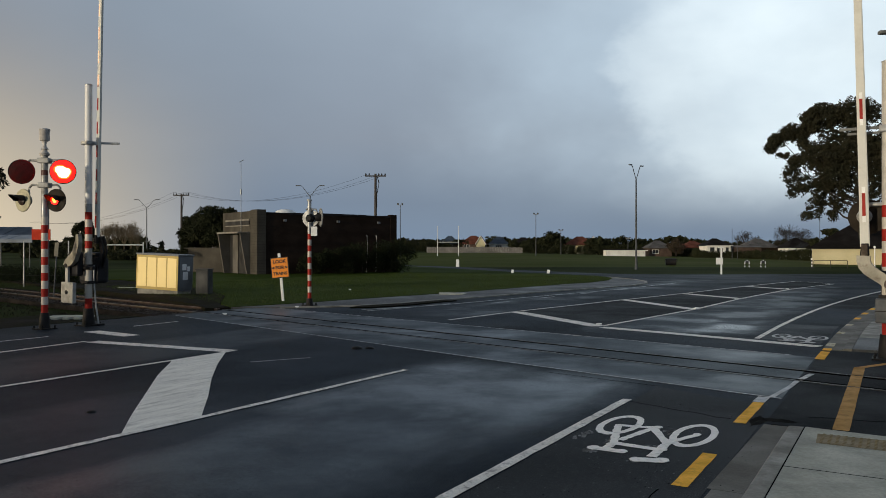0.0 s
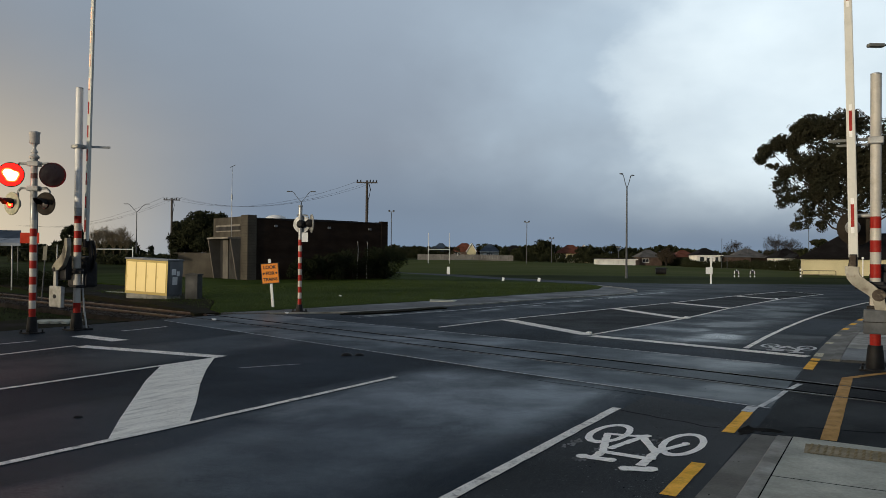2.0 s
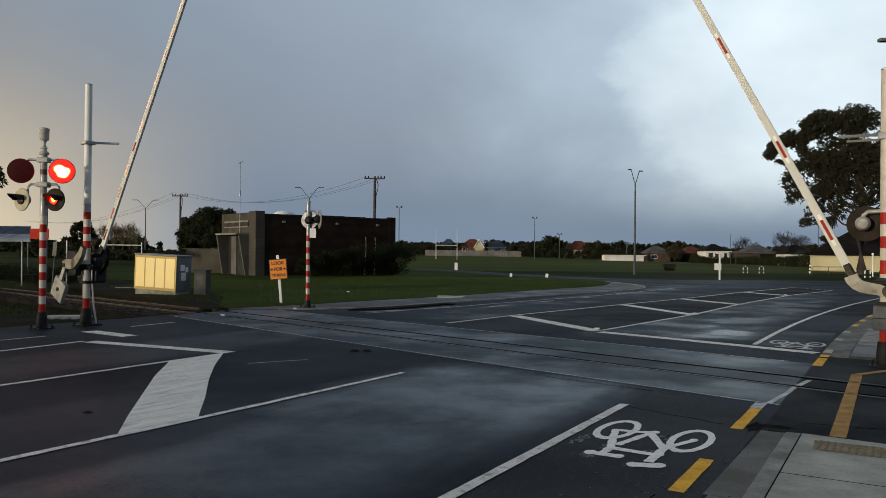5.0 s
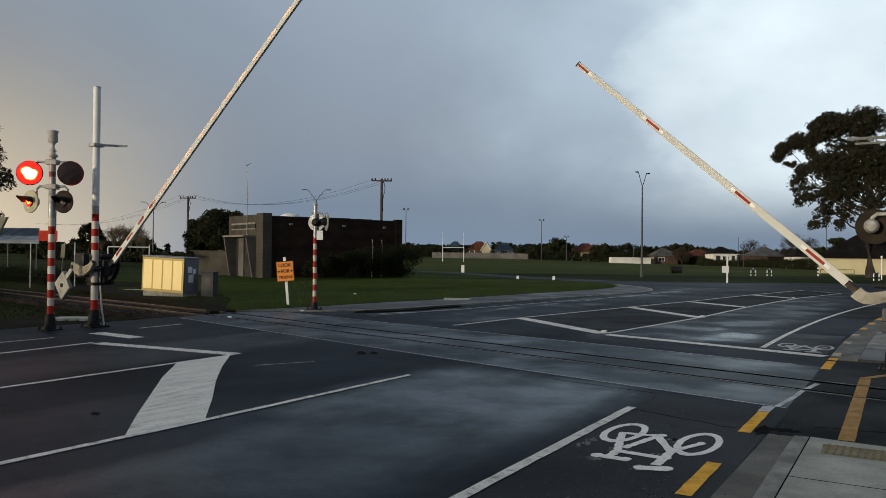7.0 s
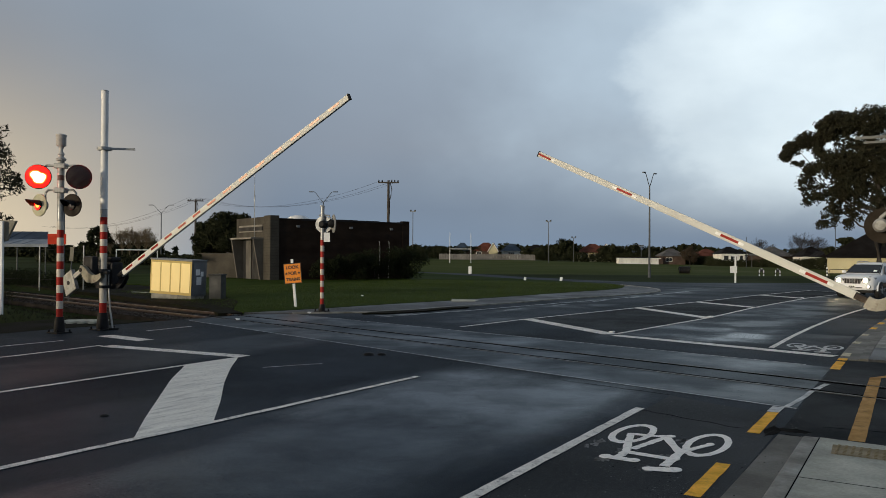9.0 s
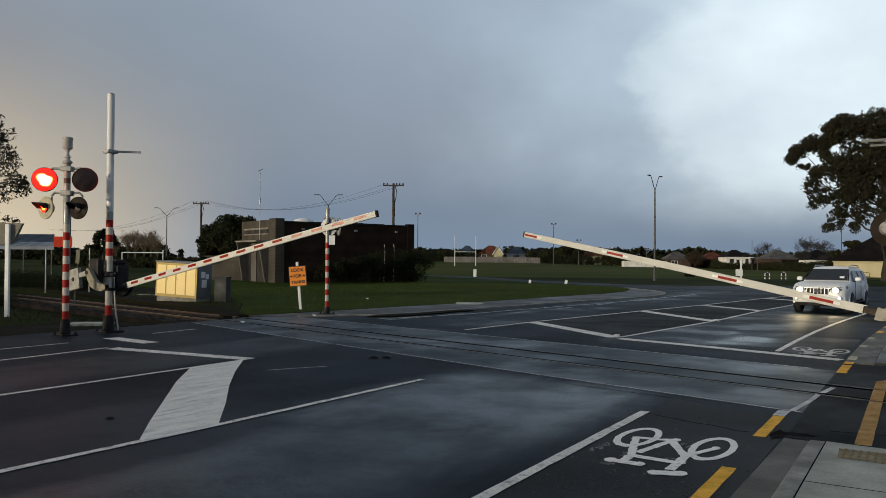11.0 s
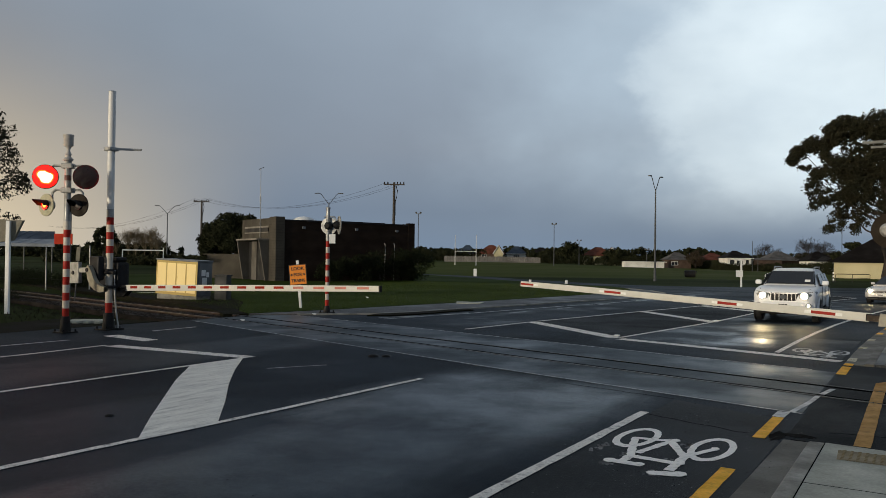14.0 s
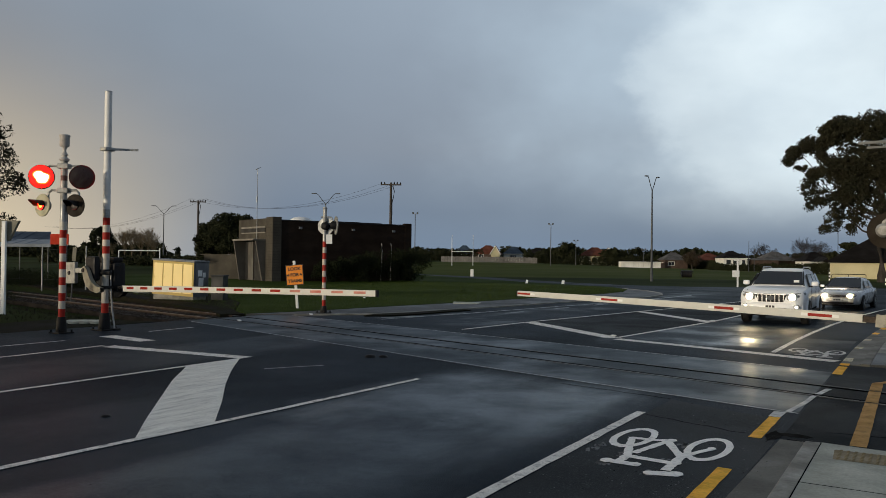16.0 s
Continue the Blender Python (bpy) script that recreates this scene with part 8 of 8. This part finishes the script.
def build_sedan():
    c = thing("sedan", "silver-grey four-door saloon with headlights on", "car")
    bm = BM()
    st = [(-0.86, 0.62, 0.34, 0.66), (-0.80, 0.72, 0.28, 0.74), (-0.6, 0.80, 0.24, 0.80), (-0.2, 0.845, 0.24, 0.85), (0.5, 0.86, 0.24, 0.92), (1.5, 0.86, 0.24, 0.94), (2.5, 0.86, 0.24, 0.94), (3.2, 0.84, 0.28, 0.95), (3.6, 0.78, 0.34, 0.92), (3.66, 0.70, 0.42, 0.86)]
    loft(bm, [body_ring(y, w, z0, z1, 0.05, 0.12) for y, w, z0, z1 in st])
    part("body", bm, M["car_silver"], c, "silver painted body")
    cabin(c, "car_silver", [(0.35, 0.93, 0.78, 0.72), (0.85, 1.17, 0.79, 0.64), (1.25, 1.40, 0.80, 0.60), (1.9, 1.43, 0.80, 0.60), (2.4, 1.38, 0.79, 0.59), (3.05, 0.98, 0.76, 0.68)], 0.93)
    panel(c, "windscreen", "car_glass", [(-0.68, 0.40, 0.985), (0.68, 0.40, 0.985), (0.55, 1.15, 1.385), (-0.55, 1.15, 1.385)], 0.025, "dark windscreen")
    for s in (-1, 1):
        for y0, y1 in ((0.85, 1.6), (1.7, 2.45)):
            q = [(s * 0.798, y0 - (0.25 if y0 < 1 else 0), 0.97), (s * 0.798, y1, 0.97), (s * 0.655, y1 - 0.1, 1.29), (s * 0.655, y0 + 0.2, 1.29)]
            panel(c, "side_window", "car_glass", q if s > 0 else q[::-1], 0.012, "dark side window")
        bm = BM()
        box(bm, s * 0.90 - 0.09, s * 0.90 + 0.09, 0.62, 0.72, 0.96, 1.08, 0.03)
        part("mirror", bm, M["car_silver"], c)
        bm = BM()
        lathe(bm, [(0.12, -0.06), (0.115, 0.03), (0.08, 0.05)], 18, pose(s * 0.56, -0.82, 0.66, 90, 0, 0) @ Matrix.Diagonal((1.35, 0.75, 1, 1)))
        h = part("headlight", bm, M["lamp_glass"], c, "clear headlight")
        bm = BM()
        lathe(bm, [(0.08, 0.0), (0.07, 0.03)], 16, pose(s * 0.50, -0.865, 0.66, 90, 0, 0))
        part("lit_bulb", bm, M["headlamp"], h, "lit headlamp")
        for ya in (0.0, 2.65):
            bm = BM()
            lathe(bm, [(0.345, -0.015), (0.345, 0.015)], 24, pose(s * 0.855, ya, 0.32, 0, 90, 0))
            part("arch_liner", bm, M["black_steel"], c, "dark wheel well")
            wheel(c, s * 0.78, ya, 0.31, 0.20, s)
    bm = BM()
    box(bm, -0.34, 0.34, -0.885, -0.84, 0.57, 0.68, 0.015)
    g = part("grille", bm, M["black_steel"], c, "dark grille")
    for z in (0.60, 0.63, 0.66):
        bm = BM()
        box(bm, -0.33, 0.33, -0.893, -0.886, z - 0.006, z + 0.006)
        part("grille_bar", bm, M["rim"], g)
    bm = BM()
    box(bm, -0.62, 0.62, -0.90, -0.80, 0.28, 0.36, 0.02)
    part("air_intake", bm, M["black_steel"], c)
    bm = BM()
    loft(bm, [[Vector((x, y, z)) for x, y, z in ((w, yy, 0.34), (w, yy - 0.03, 0.38), (w, yy - 0.03, 0.50), (w, yy, 0.55), (w, yy + 0.15, 0.55), (w, yy + 0.15, 0.34))] for w, yy in ((-0.80, -0.62), (-0.64, -0.80), (0, -0.89), (0.64, -0.80), (0.80, -0.62))])
    part("front_bumper", bm, M["car_silver"], c)
    bm = BM()
    box(bm, -0.18, 0.18, -0.945, -0.925, 0.41, 0.52, 0.005)
    p = part("plate", bm, M["sign_white"], c, "white number plate")
    for i in range(3):
        bm = BM()
        box(bm, -0.13 + i * 0.09, -0.06 + i * 0.09, -0.949, -0.9452, 0.435, 0.495)
        part("plate_bar", bm, M["sign_black"], p)
    bm = BM()
    box(bm, -0.7, 0.7, -0.5, 3.4, 0.17, 0.3, 0.03)
    part("underbody", bm, M["black_steel"], c)
    return c


M["car_white"] = material("car_white", (0.70, 0.72, 0.74), 0.35, scale=2, fine=20, vary=0.02, bump=0.0, coat=0.3, rough_vary=0.03)
M["car_silver"] = material("car_silver", (0.52, 0.52, 0.52), 0.3, metal=0.15, scale=2, fine=20, vary=0.08, bump=0.0, coat=0.5)
M["car_glass"] = material("car_glass", (0.012, 0.014, 0.017), 0.06, scale=2, fine=20, vary=0.2, bump=0.0, rough_vary=0.02, spec=0.6)
M["tyre"] = material("tyre", (0.016, 0.016, 0.016), 0.8, scale=8, fine=40, vary=0.3, bump=0.3)
M["rim"] = material("rim", (0.36, 0.36, 0.37), 0.3, metal=0.9, scale=5, fine=30, vary=0.15, bump=0.0)
M["dull_chrome"] = material("dull_chrome", (0.26, 0.26, 0.265), 0.35, metal=0.7, scale=5, fine=30, vary=0.15, bump=0.0)
M["lamp_glass"] = material("lamp_glass", (0.24, 0.25, 0.26), 0.1, scale=8, fine=40, vary=0.3, bump=0.2, spec=0.8)
M["headlamp"] = glow("headlamp", (1.0, 0.78, 0.42), 150.0)
M["fog_bulb"] = glow("fog_bulb", (1.0, 0.88, 0.66), 60.0)
SUV = build_suv()
SUV.scale = (0.98, 1.0, 0.94)
SEDAN = build_sedan()
SEDAN.scale = (0.94, 0.96, 0.89)


# ---------- what moves ----------
def flash_rows(period, on, start, end=16.0):
    """Rows that turn a lens unit to its lit face for a while in every period; start: its first lighting."""
    rows, marks = [], []
    k = -2
    while start + k * period < end + 1:
        a = start + k * period
        marks += [(a, True), (a + on, False)]
        k += 1
    state = [s for t, s in marks if t <= 0][-1]
    rows.append((0.0, 0.0 if state else 178.0))
    for t, s in marks:
        if t <= 0.08 or t >= end - 0.06:
            continue
        n = round(t * 30)
        if n % 15 == 0:        # never half turned on a half second
            n += -1 if s else 1
        a, b = (178.0, 0.0) if s else (0.0, 178.0)
        for j, w in ((-1, 0.0), (0, 0.5), (1, 1.0)):
            rows.append(((n + j) / 30, a + (b - a) * w))
    last = rows[-1][1]
    rows.append((end, last))
    return rows


def motions():
    # booms: seconds, angle above level
    right = [(0, 88.7), (2.3, 88.9), (2.7, 88.7), (3.0, 87.6), (3.2, 85.6), (3.5, 80.7), (3.7, 78.6), (4.5, 69.0), (5.2, 60.6), (6, 51.2), (6.5, 45.7), (7, 41.5), (7.5, 37.3), (8, 33.3), (8.5, 29.3), (9, 25.4), (10, 18.3),
             (10.8, 13.2), (11.5, 9.6), (12, 8.2), (12.5, 5.8), (13, 2.9), (13.5, 1.0), (14, 3.6), (14.5, 4.3), (15, 3.9), (15.5, 3.1), (16, 2.0)]
    left = [(0, 88.4), (2.3, 88.5), (2.7, 88.0), (3.0, 86.9), (3.2, 84.4), (3.5, 80.4), (3.7, 77.0), (4.5, 66.6), (5.2, 58.4), (6, 49.7), (6.5, 44.6), (7, 39.8), (7.5, 36.2), (8, 32.2), (8.5, 28.4), (9, 24.9), (10, 17.6),
            (10.8, 12.0), (11.5, 8.5), (12, 7.9), (12.5, 6.3), (13, 3.8), (13.5, 0.8), (14, 1.9), (14.5, 3.1), (15, 3.0), (15.5, 2.5), (16, 1.4)]
    walk(BOOM_R, [(t, pose(-0.18, 14.84, 1.27, 0, -a, 177.8)) for t, a in right])
    walk(BOOM_L, [(t, pose(-17.30, 12.17, 1.38, 0, -a, -5.0)) for t, a in left])
    for arm in WEIGHTS:
        walk(arm, [(t, pose(-0.30, -0.35, 1.46, 0, -a, -5.0)) for t, a in left])
    # cars: seconds, place of the front axle, heading
    suv = [(0, 21.0, 92.0, -32), (2, 15.4, 83.0, -31), (4, 9.6, 73.0, -29), (6, 4.0, 59.6, -25), (7, 0.92, 53.0, -23), (7.7, -0.72, 48.3, -21), (8.2, -1.66, 45.5, -19.5), (8.6, -2.08, 43.7, -17.5), (9, -2.50, 42.4, -15.5),
           (10, -3.0, 36.4, -10), (10.8, -3.2, 32.6, -6.5), (11.5, -3.36, 29.9, -4.0), (12.5, -3.60, 28.4, 0.8), (13.2, -3.71, 27.45, 0.8), (14, -3.77, 26.8, 0.5), (15, -3.81, 26.15, 0.2), (16, -3.86, 25.8, 0.0)]
    walk(SUV, [(t, pose(x, y, 0.004, 0, 0, h)) for t, x, y, h in suv])
    sedan = [(0, 48.0, 135.0, -36), (4, 32.0, 109.0, -34), (8, 19.0, 88.0, -32), (11, 8.6, 69.0, -27), (12.5, 2.2, 54.0, -20), (13.5, -0.95, 44.8, -16), (14, -1.62, 42.0, -16), (14.5, -2.0, 39.7, -14), (15, -2.35, 38.0, -11), (15.5, -2.64, 36.6, -8), (16, -2.84, 35.5, -6)]
    walk(SEDAN, [(t, pose(x, y, 0.004, 0, 0, h)) for t, x, y, h in sedan])
    # flashing lamps
    for lens in FLASH_A:
        walk(lens, [(t, pose(0.035, 0, 0, 0, 0, a)) for t, a in flash_rows(0.705, 0.35, -0.015)])
    for lens in FLASH_B:
        walk(lens, [(t, pose(0.035, 0, 0, 0, 0, a)) for t, a in flash_rows(0.705, 0.335, 0.36)])


motions()
